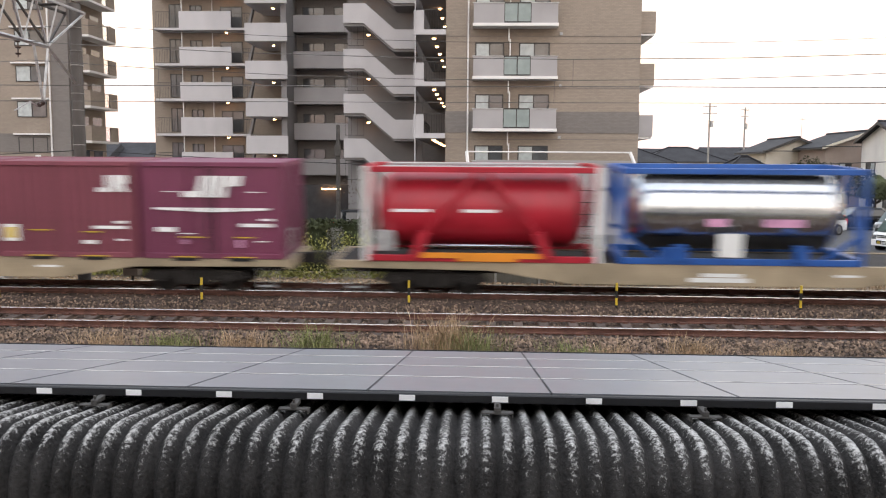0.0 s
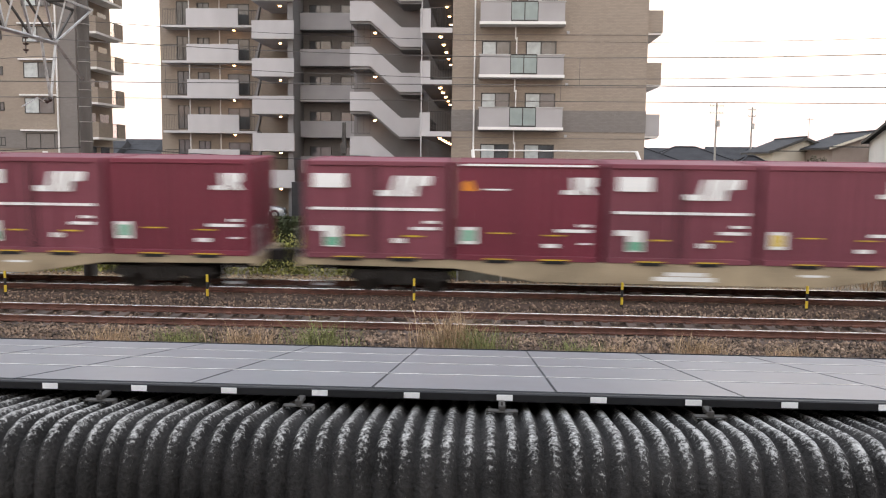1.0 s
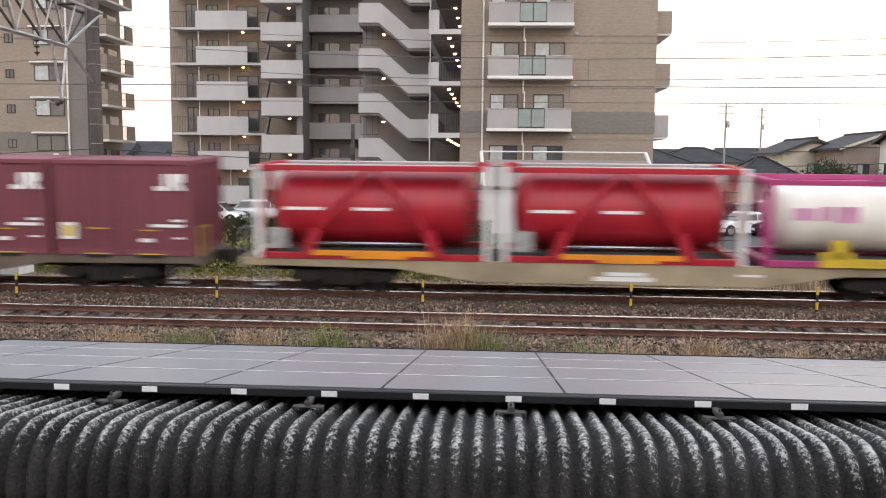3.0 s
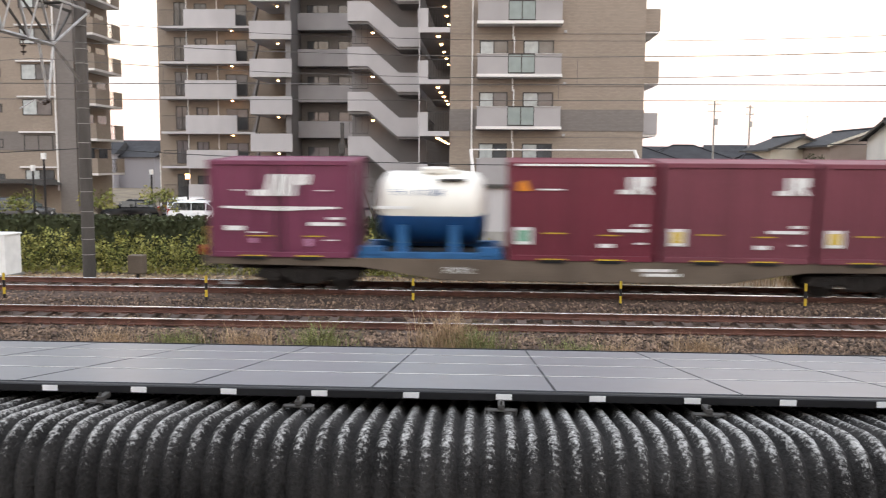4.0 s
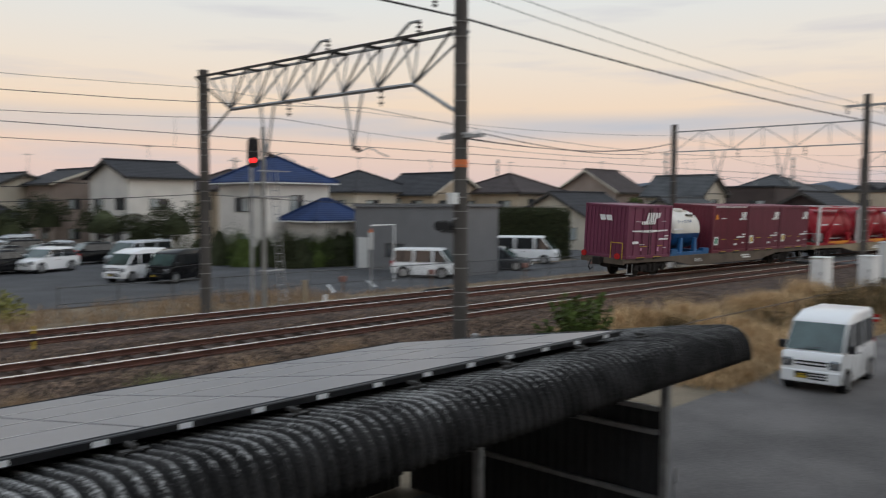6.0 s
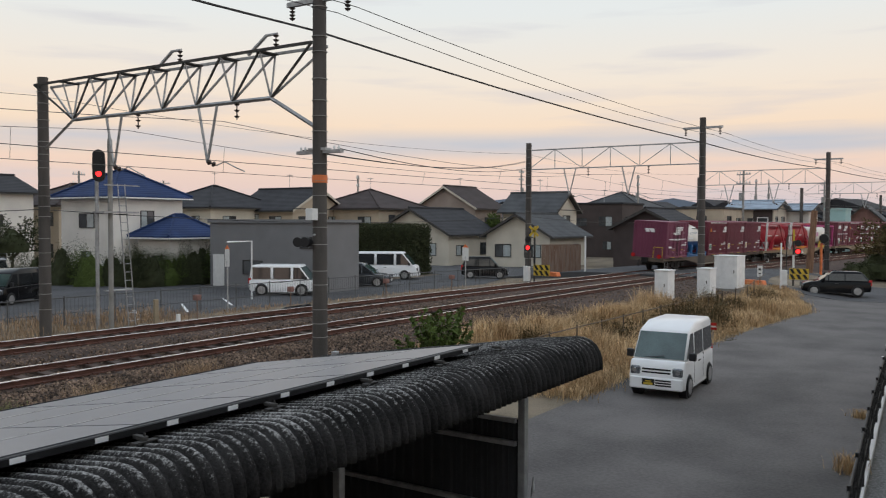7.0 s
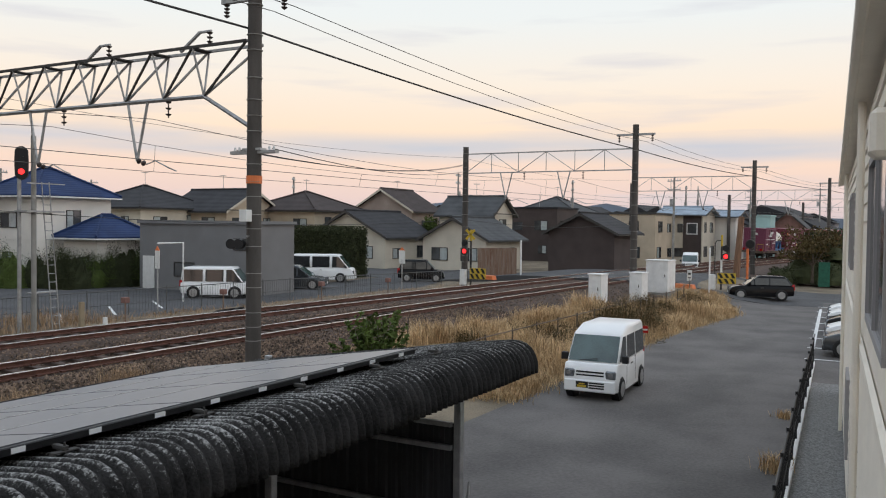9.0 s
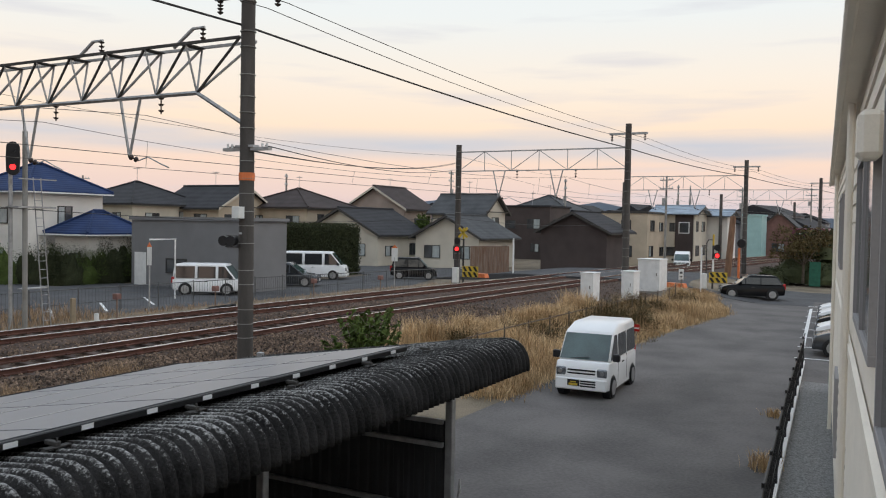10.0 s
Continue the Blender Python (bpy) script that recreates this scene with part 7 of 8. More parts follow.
    for i in range(46):
        a, l = rnd.uniform(0, 6.28), rnd.uniform(0.5, 1.35)
        tip = Vector((math.cos(a) * l * 0.9, math.sin(a) * l * 0.95, rnd.uniform(1.2, 2.3) - 0.35 * l))
        st.rod((0, 0, 0), tip, 0.012, 5, 0.004)
        for k in range(46):
            p = tip * rnd.uniform(0.35, 1.0)
            q = Euler((rnd.uniform(-1, 1), rnd.uniform(-1, 1), rnd.uniform(0, 6))).to_matrix()
            z = rnd.uniform(0.03, 0.085)
            lf.add([p + Vector((rnd.gauss(0, 0.05), rnd.gauss(0, 0.05), rnd.gauss(0, 0.05))) + q @ Vector(v) for v in ((-z, 0, 0), (0, -z * 0.35, 0), (z, 0, 0), (0, z * 0.35, 0.01))], [(0, 1, 2, 3)])
    st.rod((0.6, -0.4, 0), (0.9, -0.5, 2.9), 0.014, 5, 0.005)
    part("stems", st, "bark", b)["kind"] = "stuff"
    part("leaves", lf, "leaf", b)
    for x, y, h in ((17.6, 2.75, 0.35), (9.4, 2.35, 0.3), (22.5, 3.1, 0.2)):
        s = Shape()
        blades(s, rnd, 0, 0, 0, h, 160, 0.12)
        single("straw_tuft", s, "dry", "small dry straw tuft at the foot of the yard fence", "weeds", "stuff", group="straw tufts in the yard", at=pose(x, y, 0.012))
    # trees and hedges among the houses
    def tree(nm, label, x, y, h, r, material, z0=0.4, n=1500, size=0.13):
        t = thing(nm, label, "tree", (x, y, z0))
        tr = Shape().rod((0, 0, 0), (0.1, 0, h * 0.5), 0.13, 10, 0.08)
        cr = Shape()
        for k in range(7):
            a = k * 2.4 + rnd.random()
            e = Vector((math.cos(a) * r * 0.65, math.sin(a) * r * 0.65, h * rnd.uniform(0.45, 0.85)))
            tr.rod((0.05, 0, h * 0.3), e, 0.05, 6, 0.015)
            clump(cr, rnd, e.x, e.y, e.z - 0.3, r * 0.62, r * 0.62, h * 0.28, n // 7, size)
        part("trunk", tr, "bark", t)
        if material == "leafdark":
            part("inner_foliage", knoll(0, 0, h * 0.42, r * 0.62, r * 0.62, h * 0.36), material, t, smooth=True)
        part("crown", cr, material, t)
    tree("tree", "dark evergreen tree by the crossing", 77, 6.2, 4.4, 2.0, "leafdark", 0.3, 3600, 0.12)
    for x, y, h, r in ((75.5, 7.6, 2.6, 1.7), (78.5, 4.8, 3.0, 2.0), (74.5, 5.4, 1.8, 1.6), (73.0, 9.2, 1.4, 1.2)):
        s = Shape()
        clump(s, rnd, 0, 0, 0, r, r, h, 3000, 0.065)
        s.add(*knoll(0, 0, 0, r * 0.86, r * 0.86, h * 0.86).pair())
        single("bush", s, "leafdark", "dense dark bush by the crossing", "bush", group="bushes by the crossing", at=pose(x, y, 0.2))
    tree("tree", "thinning olive-brown autumn tree by the crossing", 73.5, 6.9, 4.6, 2.1, "leafolive", 0.3, 2600, 0.10)
    tree("tree", "dark tree at the car park corner", 25.0, 70, 4.2, 1.7, "leafdark")
    tree("tree", "conical green tree between houses", 76, 43.5, 5.0, 0.9, "leaf")
    for i in range(17):
        x, y = (38.9 - i * 0.62, 44.0 + i * 0.1) if i < 9 else (33.6 - (i - 9) * 0.3, 45.2 + (i - 9) * 1.1)
        x, y = x + rnd.uniform(-0.4, 0.4), y + rnd.uniform(-0.3, 0.4)
        h, r = rnd.choice((2.3, 2.7, 3.0, 3.3, 3.6)), rnd.uniform(0.85, 1.35)
        s = Shape()
        for k in range(4):
            clump(s, rnd, rnd.gauss(0, r * 0.45), rnd.gauss(0, r * 0.45), h * rnd.uniform(0, 0.25), r * rnd.uniform(0.5, 0.8), r * rnd.uniform(0.5, 0.8), h * rnd.uniform(0.55, 0.8), 1100, 0.036)
        s.add(*knoll(0, 0, 0, r * 0.75, r * 0.7, h * 0.6).pair())
        single("garden_shrub", s, "leafdark" if i % 6 else "leaf", "dense dark garden shrub by the low blue-roofed house" if i % 6 else "lighter green garden shrub by the low blue-roofed house", "shrub", group="garden shrubs", at=pose(x, y, 0.4))
    for x, y, h, r in ((31.4, 67.0, 4.6, 1.9), (34.2, 60.6, 4.4, 1.8), (33.2, 64.0, 3.4, 1.5), (30.6, 76.5, 5.2, 1.8)):
        tree("tree", "dark evergreen tree in a garden behind the car park", x, y, h, r, "leafdark", 0.4, 2600, 0.09)
    tree("tree", "bare tree before the apartment block", -5.6, 46.0, 3.6, 1.3, "bark", 0.47, 300, 0.05)
    s = Shape()
    for i in range(9000):
        f = rnd.random()
        if f < 0.55:
            p = Vector((53.0 + rnd.uniform(-0.12, 0.1), rnd.uniform(37.6, 43.6), rnd.uniform(0.5, 4.2)))
        elif f < 0.75:
            p = Vector((rnd.uniform(53.0, 55.2), 37.6 + rnd.uniform(-0.12, 0.1), rnd.uniform(0.5, 4.2)))
        else:
            p = Vector((rnd.uniform(53.0, 55.2), rnd.uniform(37.6, 43.6), 4.2 + rnd.uniform(-0.15, 0.25)))
        q = Euler((rnd.uniform(-1.4, 1.4), rnd.uniform(-1.4, 1.4), rnd.uniform(0, 6))).to_matrix()
        z = rnd.uniform(0.05, 0.10)
        s.add([p + q @ Vector(v) for v in ((-z, 0, 0), (0, -z * 0.6, 0), (z, 0, 0), (0, z * 0.6, 0.03))], [(0, 1, 2, 3)])
    th = single("tall_hedge", s, "leafdark", "tall dense dark hedge beside the parked van", "hedge")
    part("core", Shape().box(53.1, 55.1, 37.7, 43.5, 0.45, 4.12), "leafdark", th)
    for i, x in enumerate((-29, -24, -20)):
        tree("street_tree", "small roadside tree by the forecourt", x, 52, 2.6, 1.0, "leafyellow", 0.47, 500, 0.09)


# ---- lineside and yard things ----
def fence(nm, label, pts, h, step, material="steel", bars_=True):
    f = thing(nm, label, "fence")
    rl = Shape()
    for (x0, y0, z0), (x1, y1, z1) in zip(pts, pts[1:]):
        rl.rod((x0, y0, z0 + h), (x1, y1, z1 + h), 0.022, 5).rod((x0, y0, z0 + h * 0.45), (x1, y1, z1 + h * 0.45), 0.014, 5)
        L = math.hypot(x1 - x0, y1 - y0)
        n = max(1, int(L / step))
        for i in range(n):
            t = i / n
            p = (x0 + (x1 - x0) * t, y0 + (y1 - y0) * t, z0 + (z1 - z0) * t)
            part("post", Shape().rod(p, (p[0], p[1], p[2] + h + 0.08), 0.028, 6), material, f)
        if bars_:
            for i in range(int(L / 0.16)):
                t = i * 0.16 / L
                p = (x0 + (x1 - x0) * t, y0 + (y1 - y0) * t, z0 + (z1 - z0) * t)
                rl.rod((p[0], p[1], p[2] + 0.08), (p[0], p[1], p[2] + h), 0.007, 4)
    part("infill", rl, material, f)["kind"] = "stuff"


def cabinet(x, y, z, w, d, h, label):
    c = thing("relay_cabinet", label, "cabinet", (x, y, z), -8, group="relay cabinets beside the line")
    part("plinth", Shape().box(-w / 2 - 0.05, w / 2 + 0.05, -d / 2 - 0.05, d / 2 + 0.05, -0.3, 0.08), "concrete", c)
    part("body", Shape().box(-w / 2, w / 2, -d / 2, d / 2, 0.08, h - 0.06), "white", c, "", 0.015)
    part("lid", Shape().box(-w / 2 - 0.04, w / 2 + 0.04, -d / 2 - 0.04, d / 2 + 0.04, h - 0.06, h), "white", c, "", 0.015)
    part("door", Shape().box(-w / 2 - 0.014, -w / 2 - 0.002, -d / 2 + 0.08, d / 2 - 0.08, 0.18, h - 0.16), "white", c)
    part("handle", Shape().box(-w / 2 - 0.04, -w / 2 - 0.014, -d / 2 + 0.15, -d / 2 + 0.19, h * 0.5, h * 0.5 + 0.16), "darksteel", c)


def crossing_signal(x, y, z, facing, near=True):
    s = thing("crossing_signal", "level crossing post with flashing red lamps and striped board", "signal", (x, y, z), facing, group="level crossing signals")
    part("post", Shape().rod((0, 0, 0), (0, 0, 3.4), 0.06, 10), "darksteel", s)
    part("post_band", Shape().rod((0, 0, 2.75), (0, 0, 3.45), 0.063, 10), "yellow", s)
    part("post_foot", Shape().rod((0, 0, 1.1), (0, 0, 1.9), 0.063, 10), "signwhite" if near else "black", s)
    for a in (() if near else (45, -45)):
        part("cross_board", Shape().box(-0.02, 0.02, -0.42, 0.42, -0.07, 0.07, pose(-0.1, 0, 3.15, a, 0, 0)), "yellow", s, "yellow crossbuck board")
    for i, (yy, on) in enumerate(((2.62, False), (2.12, True))):
        l = part("lamp_hood", Shape().lathe([(-0.16, 0.2), (-0.05, 0.2), (0.0, 0.15), (0.1, 0.12)], 16, pose(-0.22, -0.28 if near else 0.28, yy)), "black", s)
        part("lamp_lens", Shape().lathe([(-0.06, 0.13), (-0.04, 0.13)], 16, pose(-0.333, -0.28 if near else 0.28, yy)), "redlamp" if on else "black", l, "lit red lamp" if on else "")
    for zz in (2.12, 2.62):
        part("arm", Shape().tube([(0, 0, zz + 0.1), (-0.1, -0.2 if near else 0.2, zz + 0.12), (-0.13, -0.28 if near else 0.28, zz)], 0.03, 6), "darksteel", s)
    part("bracket", Shape().tube([(0, 0.0, 3.1), (0, 0.3, 3.1), (0, 0.4, 2.9), (0, 0.4, 0.6)], 0.035, 6), "darksteel", s)
    m = part("barrier_machine", Shape().box(-0.16, 0.16, 0.35, 0.7, 0.0, 0.95), "signwhite", s, "", 0.02)
    st = Shape()
    edge = -0.9 if near else -1.15
    for z0 in (0.42, 0.76):
        for i in range(3):
            y0 = edge + 0.03 + i * 0.36
            st.prism([(y0, z0), (y0 + 0.17, z0), (y0 + 0.34, z0 + 0.29), (y0 + 0.17, z0 + 0.29)], -0.232, -0.226, "x")
        part("board", Shape().box(-0.225, -0.205, edge, edge + 1.1, z0 - 0.02, z0 + 0.31), "yellow", s, "yellow board with black stripes", 0.004)
    part("board_stripe", st, "black", s)


def signal_mast():
    s = thing("railway_signal", "tall railway colour light signal showing red", "signal", (19.55, 27.7, 0.6))
    part("pole", Shape().rod((0, 0, -0.2), (0, 0, 7.0), 0.09, 12), "concrete", s)
    h = part("signal_head", Shape().prism([(0.22 * math.cos(t * math.pi / 8), 0.62 * (1 if math.sin(t * math.pi / 8) > 0 else -1) * (1 if abs(math.sin(t * math.pi / 8)) > 0.01 else 0) * 0.55 + 0.24 * math.sin(t * math.pi / 8)) for t in range(16)], -0.42, -0.22, "y", pose(-0.35, 0.1, 6.0, 0, 0, -40)), "black", s, "black oval signal head")
    for i, (dz, on) in enumerate(((0.3, False), (0.0, False), (-0.3, True))):
        part("lens", Shape().lathe([(-0.01, 0.10), (0.02, 0.10)], 14, pose(-0.35, 0.1, 6.0 + dz, 0, 0, -40) @ pose(0, -0.43, 0, 0, 0, 90)), "redlamp" if on else "black", s)
    part("pole_rear", Shape().rod((-0.35, 0.3, -0.2), (-0.35, 0.3, 5.9), 0.07, 10), "steel", s)
    lad = Shape()
    for o in (0.9, 1.2):
        lad.rod((o, 0.2, -0.2), (o - 0.45, 0.2, 5.4), 0.022, 6)
    for i in range(16):
        k = i / 16
        lad.rod((0.9 - 0.45 * k, 0.2, 0.2 + 5 * k), (1.2 - 0.45 * k, 0.2, 0.2 + 5 * k), 0.014, 5)
    part("ladder", lad, "steel", s)
    part("platform", Shape().box(-0.4, 1.1, -0.2, 0.5, 4.3, 4.36).box(-0.4, 1.1, -0.22, -0.19, 5.3, 5.34).box(-0.1, 0.9, 0.0, 0.3, 1.4, 1.44), "steel", s)


def utility_pole(x, y, h, z0=0.45, arms=2, yaw=20, r=0.14, material="concrete"):
    p = thing("utility_pole", "concrete utility pole with crossarms and insulators", "utility pole", (x, y, z0), yaw, group="utility poles")
    part("pole", Shape().rod((0, 0, 0), (0, 0, h), r, 10, r * 0.7), material, p)
    for i in range(arms):
        z = h - 0.4 - i * 0.9
        a = part("crossarm", Shape().box(-0.9, 0.9, -0.05, 0.05, z, z + 0.1), "steel", p)
        ins = Shape()
        for dx in (-0.8, -0.4, 0.4, 0.8):
            ins.rod((dx, 0, z + 0.1), (dx, 0, z + 0.28), 0.05, 6)
        part("insulator", ins, "signwhite", a)
    part("transformer", Shape().rod((0.3, 0, h - 3.0), (0.3, 0, h - 2.2), 0.22, 10), "steel", p)


def own_house():
    """The white clad house from whose upper window the view is taken."""
    ang = math.degrees(math.atan(0.064))
    h = thing("clad_house", "cream lap-sided house with dark windows and a deep eave", "house", (0, 0.40, 0), ang)
    # local x runs along the wall, local -y goes into the house; an opening surrounds the viewer
    L1, L0 = 27.0, -16.0
    bo = Shape()
    z, k = 0.15, 0
    while z < 5.9:
        t = min(0.19, 5.9 - z)
        segs = [(L0, L1)]
        if 3.6 < z < 5.35:
            segs = [(L0, -0.8), (2.4, L1)]
        for a, b in segs:
            bo.prism([(-0.30, z), (0.008, z), (-0.012, z + t), (-0.30, z + t)], a, b, "x")
        z += t
    part("lap_siding", bo, "siding", h, "cream horizontal lap boards")
    part("end_wall", Shape().box(L1 - 0.3, L1 - 0.002, -9, -0.30, 0.1, 5.9), "siding", h)
    part("rear_wall", Shape().box(L0, L1, -9.2, -9.0, 0.1, 5.9), "siding", h)
    part("side_wall", Shape().box(L0, L0 + 0.2, -9, -0.30, 0.1, 5.9), "siding", h)
    part("foundation", Shape().box(L0, L1, -0.28, -0.02, -0.1, 0.15), "concrete", h)
    part("floor_slab", Shape().box(L0 + 0.2, L1 - 0.3, -9, -0.3, 3.0, 3.2), "dim_wall", h)
    part("corner_board", Shape().box(L1 - 0.12, L1 + 0.03, -0.12, 0.03, 0.1, 5.9), "siding", h, "", 0.01)
    part("eave_soffit", Shape().box(L0 - 0.6, L1 + 0.5, -9.4, 0.14, 5.905, 5.96), "siding", h)
    part("gutter", Shape().box(L0 - 0.6, L1 + 0.5, 0.14, 0.21, 5.88, 6.0), "siding", h, "", 0.015)
    part("roof", Shape().prism([(-9.6, 5.96), (0.2, 5.96), (-4.5, 7.9)], L0 - 0.6, L1 + 0.5, "x"), "roofgrey", h)
    for x in (10.0, 21.5):
        part("downpipe", Shape().rod((x, 0.07, 0.1), (x, 0.07, 5.88), 0.04, 8), "siding", h)
    for x0, z0, w, hh in ((3.3, 3.75, 1.7, 1.45), (5.9, 3.95, 2.5, 1.18), (11.6, 4.15, 1.4, 0.9), (15.6, 4.05, 1.9, 1.1), (6.6, 0.9, 1.7, 1.2), (11.2, 0.9, 1.7, 1.2), (16.0, 0.9, 1.3, 1.2)):
        wn = part("window", Shape().box(x0 - 0.06, x0 + w + 0.06, -0.02, 0.05, z0 - 0.06, z0), "parapet_mid", h, "", 0.004)
        for xa, xb, za, zb in ((x0 - 0.06, x0 + w + 0.06, z0 + hh, z0 + hh + 0.06), (x0 - 0.06, x0, z0, z0 + hh), (x0 + w, x0 + w + 0.06, z0, z0 + hh), (x0 + w / 2 - 0.025, x0 + w / 2 + 0.025, z0, z0 + hh)):
            part("frame", Shape().box(xa, xb, -0.02, 0.05, za, zb), "parapet_mid", wn)
        part("pane", Shape().box(x0, x0 + w / 2 - 0.025, 0.0, 0.03, z0, z0 + hh), "glass" if x0 < 10 else "curtain", wn)
        part("pane", Shape().box(x0 + w / 2 + 0.025, x0 + w, 0.0, 0.025, z0, z0 + hh), "glass" if x0 < 10 else "curtain", wn)
    part("belt_course", Shape().prism([(0.009, 3.38), (0.045, 3.40), (0.045, 3.50), (0.009, 3.52)], L0, L1, "x"), "siding", h, "pale moulded belt course")
    for x0, z0 in ((5.6, 5.0),):
        part("vent_hood", Shape().box(x0, x0 + 0.3, 0.01, 0.14, z0, z0 + 0.25), "siding", h, "", 0.03)


def lineside():
    # yellow and black marker posts between the tracks
    for i in range(8):
        x = (-17.8, -12.3, -6.81, -1.33, 4.04, 8.71, 44.0, 46.5)[i]
        y = 21.9 if i < 6 else 15.4
        p = thing("marker_post", "thin marker post in yellow and black bands", "post", (x, y, RAIL_Z - 0.28), group="marker posts between the tracks")
        for k in range(4):
            part("band", Shape().rod((0, 0, k * 0.19), (0, 0, (k + 1) * 0.19), 0.035, 8), "yellow" if k % 2 else "black", p)
    cabinet(41.0, 14.0, 0.62, 0.75, 0.7, 1.66, "white steel relay cabinet beside the track")
    cabinet(44.6, 12.95, 0.62, 0.8, 0.7, 1.62, "white steel relay cabinet beside the track")
    cabinet(50.2, 13.2, 0.72, 1.2, 1.35, 2.0, "large white steel relay hut beside the crossing")
    cabinet(-16.4, 28.4, 0.6, 1.3, 0.8, 1.5, "white steel relay cabinet by the shrubs")
    b = thing("junction_box", "small brown lineside box on a stake", "box", (-11.0, 27.4, 0.65))
    part("box", Shape().box(-0.25, 0.25, -0.2, 0.2, 0.25, 0.85), "wagon_brown", b, "", 0.02)
    part("stake", Shape().rod((0, 0, -0.2), (0, 0, 0.25), 0.05, 8), "darksteel", b)
    crossing_signal(46.9, 24.2, 0.9, 0, False)
    crossing_signal(55.0, 10.6, 0.75, 5)
    signal_mast()
    fence("railway_fence", "grey steel picket fence along the far side of the line", [(13, 31.0, 0.5), (24, 30.6, 0.5), (36, 29.6, 0.5), (46, 27.6, 0.5), (53, 26.0, 0.5)], 1.1, 2.0, "fencegrey")
    fence("wire_fence", "low rusty brown fence with a top rail between yard and line", [(13, 11.6, 0.1), (24, 12.0, 0.2), (36, 11.8, 0.2), (46, 11.2, 0.3), (53, 11.8, 0.6)], 0.95, 2.0, "wagon_brown", False)
    fence("yard_fence", "black steel fence on a low white kerb beside the house", [(11.0, 2.05, 0.12), (20, 2.62, 0.12), (31.5, 3.22, 0.12)], 0.95, 1.6, "black")
    single("kerb", Shape().prism([(9, 1.93), (31.6, 3.2), (31.6, 3.36), (9, 2.09)], 0.0, 0.13, "z"), "slab", "low pale concrete kerb under the fence", "kerb", "structure")
    f = thing("panel_fence", "weathered grey concrete panel fence", "fence")
    for i in range(5):
        x = -0.4 + i * 1.5
        part("fence_panel", Shape().box(x, x + 1.42, 28.9, 28.96, 0.5, 1.5), "oldpanel", f, "", 0.01)
        part("fence_post", Shape().box(x - 0.07, x - 0.005, 28.86, 29.0, 0.4, 1.58), "concrete", f)
    # white bay lines
    for i in range(8):
        x = 32.8 + i * 3.1
        single("bay_line", Shape().box(x - 0.06, x + 0.06, -1.2, 3.6 + (x - 32) * 0.06, 0.026, 0.032), "white", "painted white parking bay line", "line", "structure")
    single("edge_line", Shape().prism([(31.5, 3.3), (53, 4.6), (53, 4.75), (31.5, 3.45)], 0.026, 0.032, "z"), "white", "painted white edge line", "line", "structure")
    single("bay_asphalt", Shape().prism([(28, -3), (58, -1), (58, 4.9), (28, 3.1)], 0.0, 0.022, "z"), "asphalt", "dark asphalt of the parking bays", "asphalt", "structure")
    # rusty sheet wall at the crossing
    s = Shape()
    for i in range(15):
        x = i * 0.22
        s.box(x, x + 0.2, -0.02 - 0.012 * (i % 2), 0.02, 0.0, 2.3)
    single("rusty_wall", s, "rust", "rust-streaked corrugated sheet wall by the crossing", "wall", at=pose(57.5, 29.0, 0.6, 0, 0, -40))
    for x, y, z, l in ((49.5, 24.3, 1.1, "orange plastic barrier lying by the crossing"), (52.5, 12.3, 0.9, "orange plastic barrier by the relay hut")):
        single("barrier_block", Shape().prism([(-0.7, 0), (0.7, 0), (0.6, 0.28), (-0.6, 0.28)], -0.2, 0.2, "y"), "orangeband", l, "barrier", bevel=0.03, at=pose(x, y, z, 0, 0, 70))
    for x, y, h, yaw in ((30.0, 110.0, 12.3, 0), (37.0, 118, 12.4, 40), (49.0, 75, 9.0, 20), (76, 62, 9.5, 30), (90, 48, 10.5, 10), (100, 37, 10, 30), (88, 21.5, 9.4, 60), (118, 27, 10, 20), (140, 30, 11, 10), (150, 12.5, 11, 80), (112, 6.0, 9.5, 80), (128, 20.0, 10, 45), (66, 84, 9, 0)):
        utility_pole(x, y, h, yaw=yaw)
    p = thing("utility_pole", "leaning reddish wooden pole by the crossing", "utility pole", (66.5, 11.65, 0.6))
    part("pole", Shape().rod((0, 0, -0.2), (0.6, -0.25, 4.9), 0.27, 12, 0.22), "wood", p)
    q = thing("signal_post", "orange post with a round black crossing lamp", "signal", (67.4, 10.95, 0.6))
    part("post", Shape().rod((0, 0, 0), (0, 0, 2.5), 0.09, 10), "orangeband", q)
    part("lamp_hood", Shape().lathe([(-0.2, 0.34), (0.0, 0.36), (0.15, 0.25)], 18, pose(0, -0.2, 2.85)), "darksteel", q)
    part("lamp_face", Shape().lathe([(-0.03, 0.3), (0.0, 0.3)], 18, pose(-0.205, -0.2, 2.85)), "black", q)
    q = thing("signpost", "small white board on a post beside the near rail", "sign", (54.5, 12.45, 0.7))
    part("post", Shape().rod((0, 0, 0), (0, 0, 0.7), 0.03, 6), "steel", q)
    part("board", Shape().box(-0.02, 0.0, -0.15, 0.15, 0.55, 1.25), "signwhite", q, "", 0.004)
    part("unreadable_mark", Shape().box(-0.024, -0.0205, -0.08, 0.08, 0.95, 1.08).box(-0.024, -0.0205, -0.08, 0.08, 0.72, 0.80), "darksteel", q)
    single("net_screen", Shape().box(-0.03, 0.03, -0.4, 0.4, 0, 1.9), "netgreen", "green net screen before the dark bushes", "screen", at=pose(71.0, 5.85, 0.2))
    q = thing("marker_pole", "plain white pole at the crossing", "pole", (53.9, 11.1, 0.6))
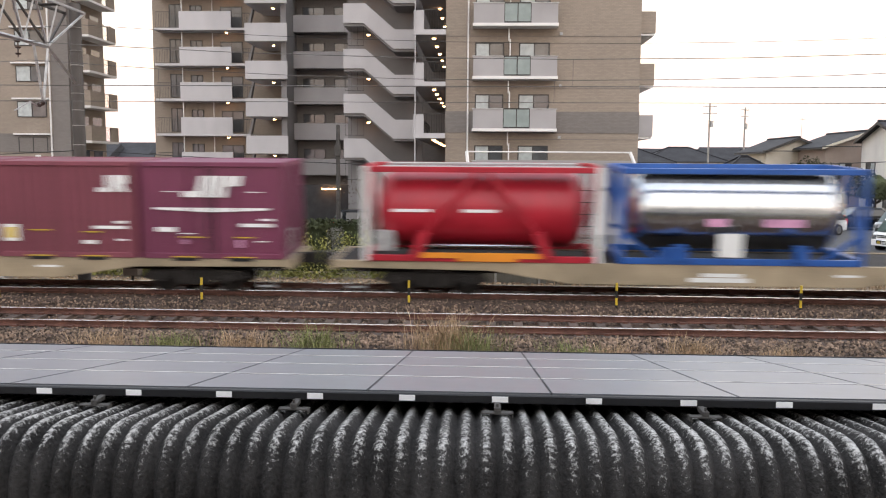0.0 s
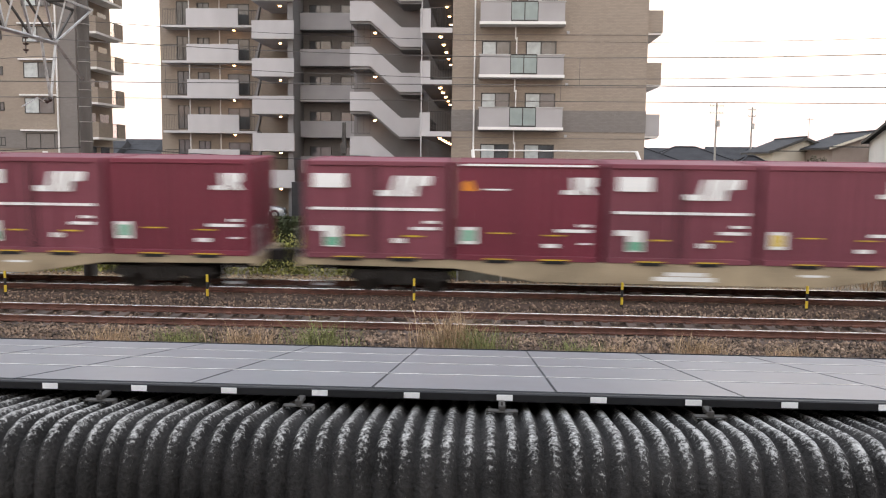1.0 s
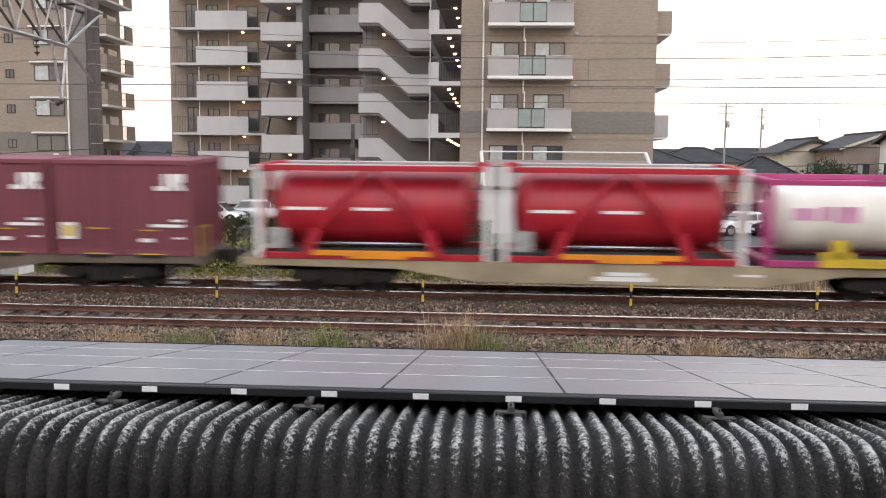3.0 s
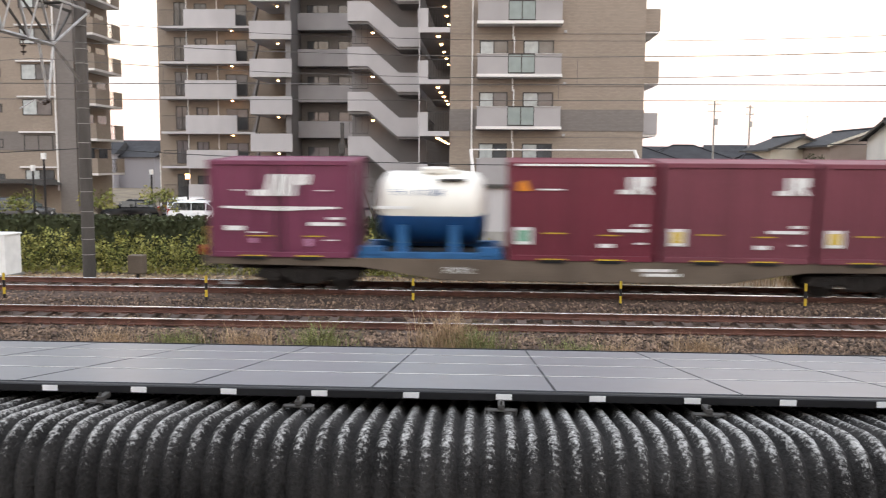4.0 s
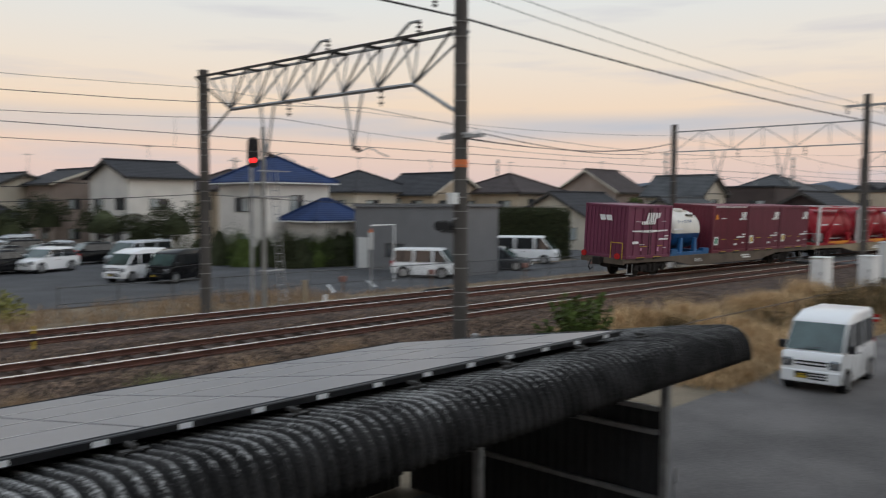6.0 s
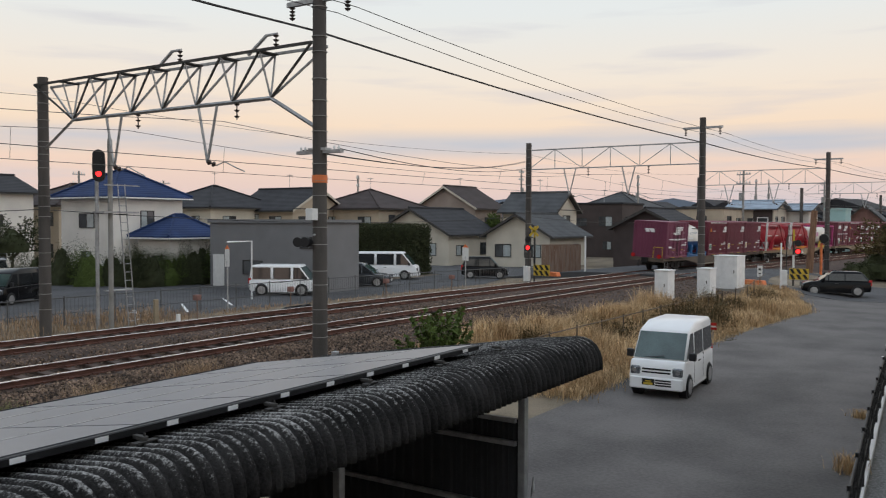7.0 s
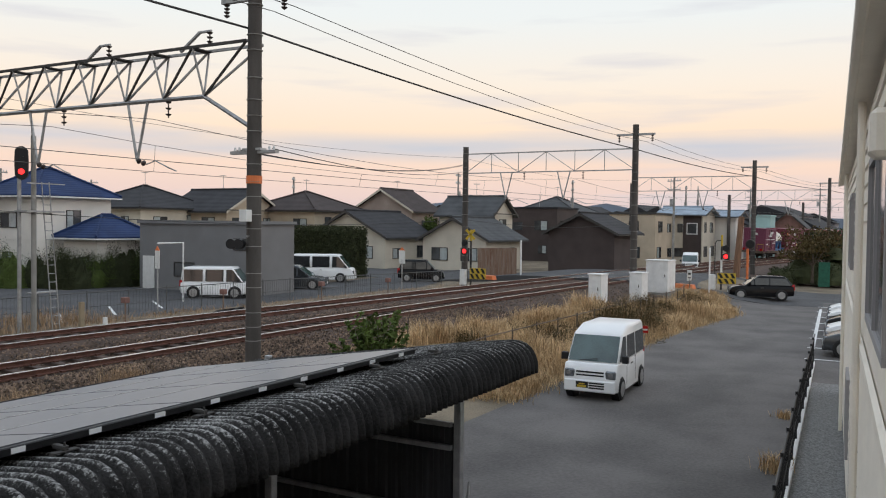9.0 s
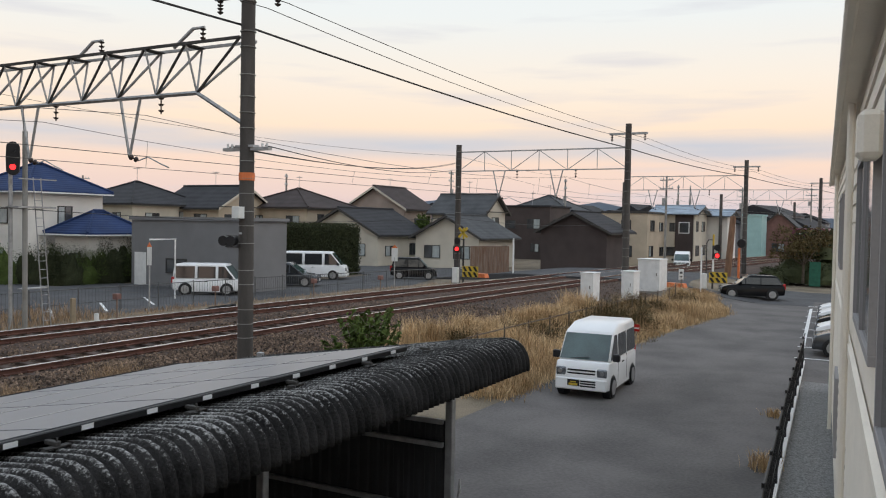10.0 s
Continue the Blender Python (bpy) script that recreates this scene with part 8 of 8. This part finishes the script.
    part("pole", Shape().rod((0, 0, 0), (0, 0, 2.8), 0.05, 8), "white", q)
    q = thing("loading_gauge_post", "white steel post at the crossing", "pole", (55.6, 24.6, 0.9))
    part("pole", Shape().rod((0, 0, 0), (0, 0, 2.7), 0.06, 8), "white", q)
    # lamp signals on the big mast
    sb = thing("mast_signal", "pair of black hooded lamps on the mast", "signal", (17.05, 15.24, 0))
    for dy in (0.35, 0.1):
        part("hood", Shape().lathe([(-0.2, 0.13), (0.0, 0.13), (0.1, 0.08)], 14, pose(-0.25, dy + 0.1, 4.08, 0, 0, 20)), "black", sb)
    part("bracket", Shape().box(-0.25, 0.2, -0.02, 0.02, 4.25, 4.3), "steel", sb)
    part("orange_band", Shape().rod((0, 0, 5.62), (0, 0, 5.82), 0.203, 20), "orangeband", sb, "orange warning band")
    part("mast_box", Shape().box(-0.42, -0.2, -0.12, 0.12, 4.65, 4.95), "signwhite", sb, "", 0.01)
    part("bracket_arm", Shape().box(-0.08, 0.08, -0.75, 0.75, 6.38, 6.46).box(-0.12, 0.12, -0.3, 0.3, 6.46, 6.52), "steel", sb)
    for dy in (-0.65, -0.5, 0.5, 0.65):
        part("pin_insulator", Shape().rod((0, dy, 6.46), (0, dy, 6.56), 0.03, 8), "signwhite", sb)
    # small lineside markers, signs and roof aerials
    for x, y, h in ((22.6, 26.6, 0.75), (27.2, 26.0, 0.8), (33.0, 25.2, 0.85), (38.0, 24.6, 0.8)):
        m = thing("lineside_stake", "rusty lineside stake with a reddish head", "stake", (x, y, 0.75), group="lineside stakes")
        part("stake", Shape().rod((0, 0, 0), (0, 0, h), 0.03, 6), "rust", m)
        part("head", Shape().box(-0.12, 0.12, -0.12, 0.12, h, h + 0.22), "brick", m, "", 0.02)
    for x, y, z0, h, w, mt, lab in ((26.6, 29.3, 0.5, 2.3, 0.14, "orangeband", "narrow signpost with a white board and orange cap"), (43.6, 27.2, 0.5, 2.0, 0.22, "redlamp", "white lineside board with a red cap on a post")):
        m = thing("signpost", lab, "sign", (x, y, z0))
        part("post", Shape().rod((0, 0, 0), (0, 0, h), 0.035, 8), "steel", m)
        part("board", Shape().box(-0.03, 0.0, -w, w, h - 0.25, h + 0.55), "signwhite", m, "", 0.01)
        part("cap", Shape().prism([(-w, h + 0.551), (w, h + 0.551), (0, h + 0.75)], -0.03, 0.0, "x"), "orangeband", m)
    m = thing("wooden_marker", "pale wooden marker post by the fence", "post", (20.9, 26.9, 0.6))
    part("post", Shape().box(-0.09, 0.09, -0.06, 0.06, 0, 1.05), "wagon_tan", m, "", 0.01)
    m = thing("vent_pipe", "short white capped pipe beside the track", "pipe", (21.6, 26.5, 0.6))
    part("pipe", Shape().rod((0, 0, 0), (0, 0, 0.45), 0.1, 12, 0.08), "white", m)
    tr = thing("cable_trough", "dark heap of old rail ends and cable beside the far track", "rail scrap", (26.6, 25.2, 0.72), 4)
    for k, (x0, x1, y, z, r) in enumerate(((-1.6, 1.4, 0.0, 0.06, 0.07), (-1.1, 1.7, 0.25, 0.07, 0.08), (-0.5, 1.2, 0.12, 0.2, 0.06))):
        part("rail_end", Shape().box(x0, x1, y - r, y + r, z - 0.06, z - 0.03).box(x0, x1, y - 0.02, y + 0.02, z - 0.03, z + 0.05).box(x0, x1, y - r * 0.6, y + r * 0.6, z + 0.05, z + 0.09), "bogie", tr)
    part("cable", Shape().tube([(-1.7, 0.1, 0.03), (-1.2, -0.1, 0.16), (-0.6, 0.05, 0.26), (0.2, -0.12, 0.22), (0.9, 0.08, 0.30), (1.5, 0.0, 0.05)], 0.035, 6), "cable", tr)
    fr = thing("gate_frame", "white pipe gate frame by the grey building", "frame", (31.8, 33.2, 0.45), 20)
    part("pipe", Shape().tube([(0, 0, 0), (0, 0, 3.1), (-1.9, 0.4, 3.1)], 0.05, 6), "white", fr)
    for x, y, z, h in ((59, 67, 8.0, 1.6), (64.5, 61.8, 7.8, 1.7), (71, 56.2, 7.8, 1.5), (81, 51.1, 8.4, 1.2), (79.5, 40.2, 7.5, 1.6), (38.2, 72.5, 8.3, 1.7), (31, 81.5, 7.7, 1.6), (96.5, 40, 6.8, 1.8), (109, 42.5, 8.5, 1.6), (92, 27.2, 6.1, 1.7)):
        a = thing("roof_aerial", "thin television aerial on a house roof", "aerial", (x, y, z), 30, group="roof aerials")
        part("mast", Shape().rod((0, 0, -0.3), (0, 0, h), 0.025, 5), "steel", a)
        el = Shape().rod((-0.5, 0, h - 0.1), (0.5, 0, h - 0.1), 0.018, 4)
        part("boom", el, "steel", a)
        for k in range(5):
            part("element", Shape().rod((-0.45 + k * 0.22, -0.3, h - 0.1), (-0.45 + k * 0.22, 0.3, h - 0.1), 0.012, 4), "steel", a)
    m = thing("reflector_post", "small red and white reflector on a stake", "post", (33.6, 9.6, 0.02))
    part("stake", Shape().rod((0, 0, 0), (0, 0, 0.5), 0.02, 6), "steel", m)
    part("plate", Shape().box(-0.02, 0.0, -0.14, 0.14, 0.4, 0.68), "taillamp", m)
    part("stripe", Shape().box(-0.026, -0.021, -0.12, 0.12, 0.5, 0.56), "signwhite", m)
    for k, (y0, y1) in enumerate(((30.2, 33.6), (31.0, 34.2), (31.6, 34.8))):
        x = 22.5 + k * 3.2
        single("street_line", Shape().prism([(x, y0), (x + 0.14, y0), (x + 2.4, y1), (x + 2.26, y1)], 0.482, 0.488, "z"), "white", "white painted line on the side street", "line", "structure")
    p = thing("utility_pole", "dark slender pole before the apartment stairs", "utility pole", (-7.3, 46.0, 0.47))
    part("pole", Shape().rod((0, 0, 0), (0, 0, 6.3), 0.13, 10, 0.10), "darksteel", p)
    part("pole_box", Shape().box(-0.16, 0.16, -0.3, -0.12, 4.6, 5.2), "darksteel", p, "", 0.02)
    # street lamps in the forecourt
    for x, y, h in ((-22.9, 58, 3.2), (-20.5, 58.5, 2.9), (-24.4, 46.5, 4.2), (-27.0, 50, 3.5)):
        l = thing("garden_lamp", "black garden lamp post by the forecourt", "lamp", (x, y, 0.47), group="garden lamps")
        part("pole", Shape().rod((0, 0, 0), (0, 0, h), 0.06, 8), "black", l)
        part("head", Shape().rod((0, 0, h), (0, 0, h + 0.35), 0.14, 10), "lamp" if h < 3.1 else "signwhite", l)


def motions():
    run_train()


build_ground()
build_track()
build_shed()
build_panels()
build_train()
build_right_block()
build_left_block()
build_garage()
build_houses()
build_overhead()
own_house()
lineside()
build_vehicles()
build_plants()
stones_and_sleepers()
motions()
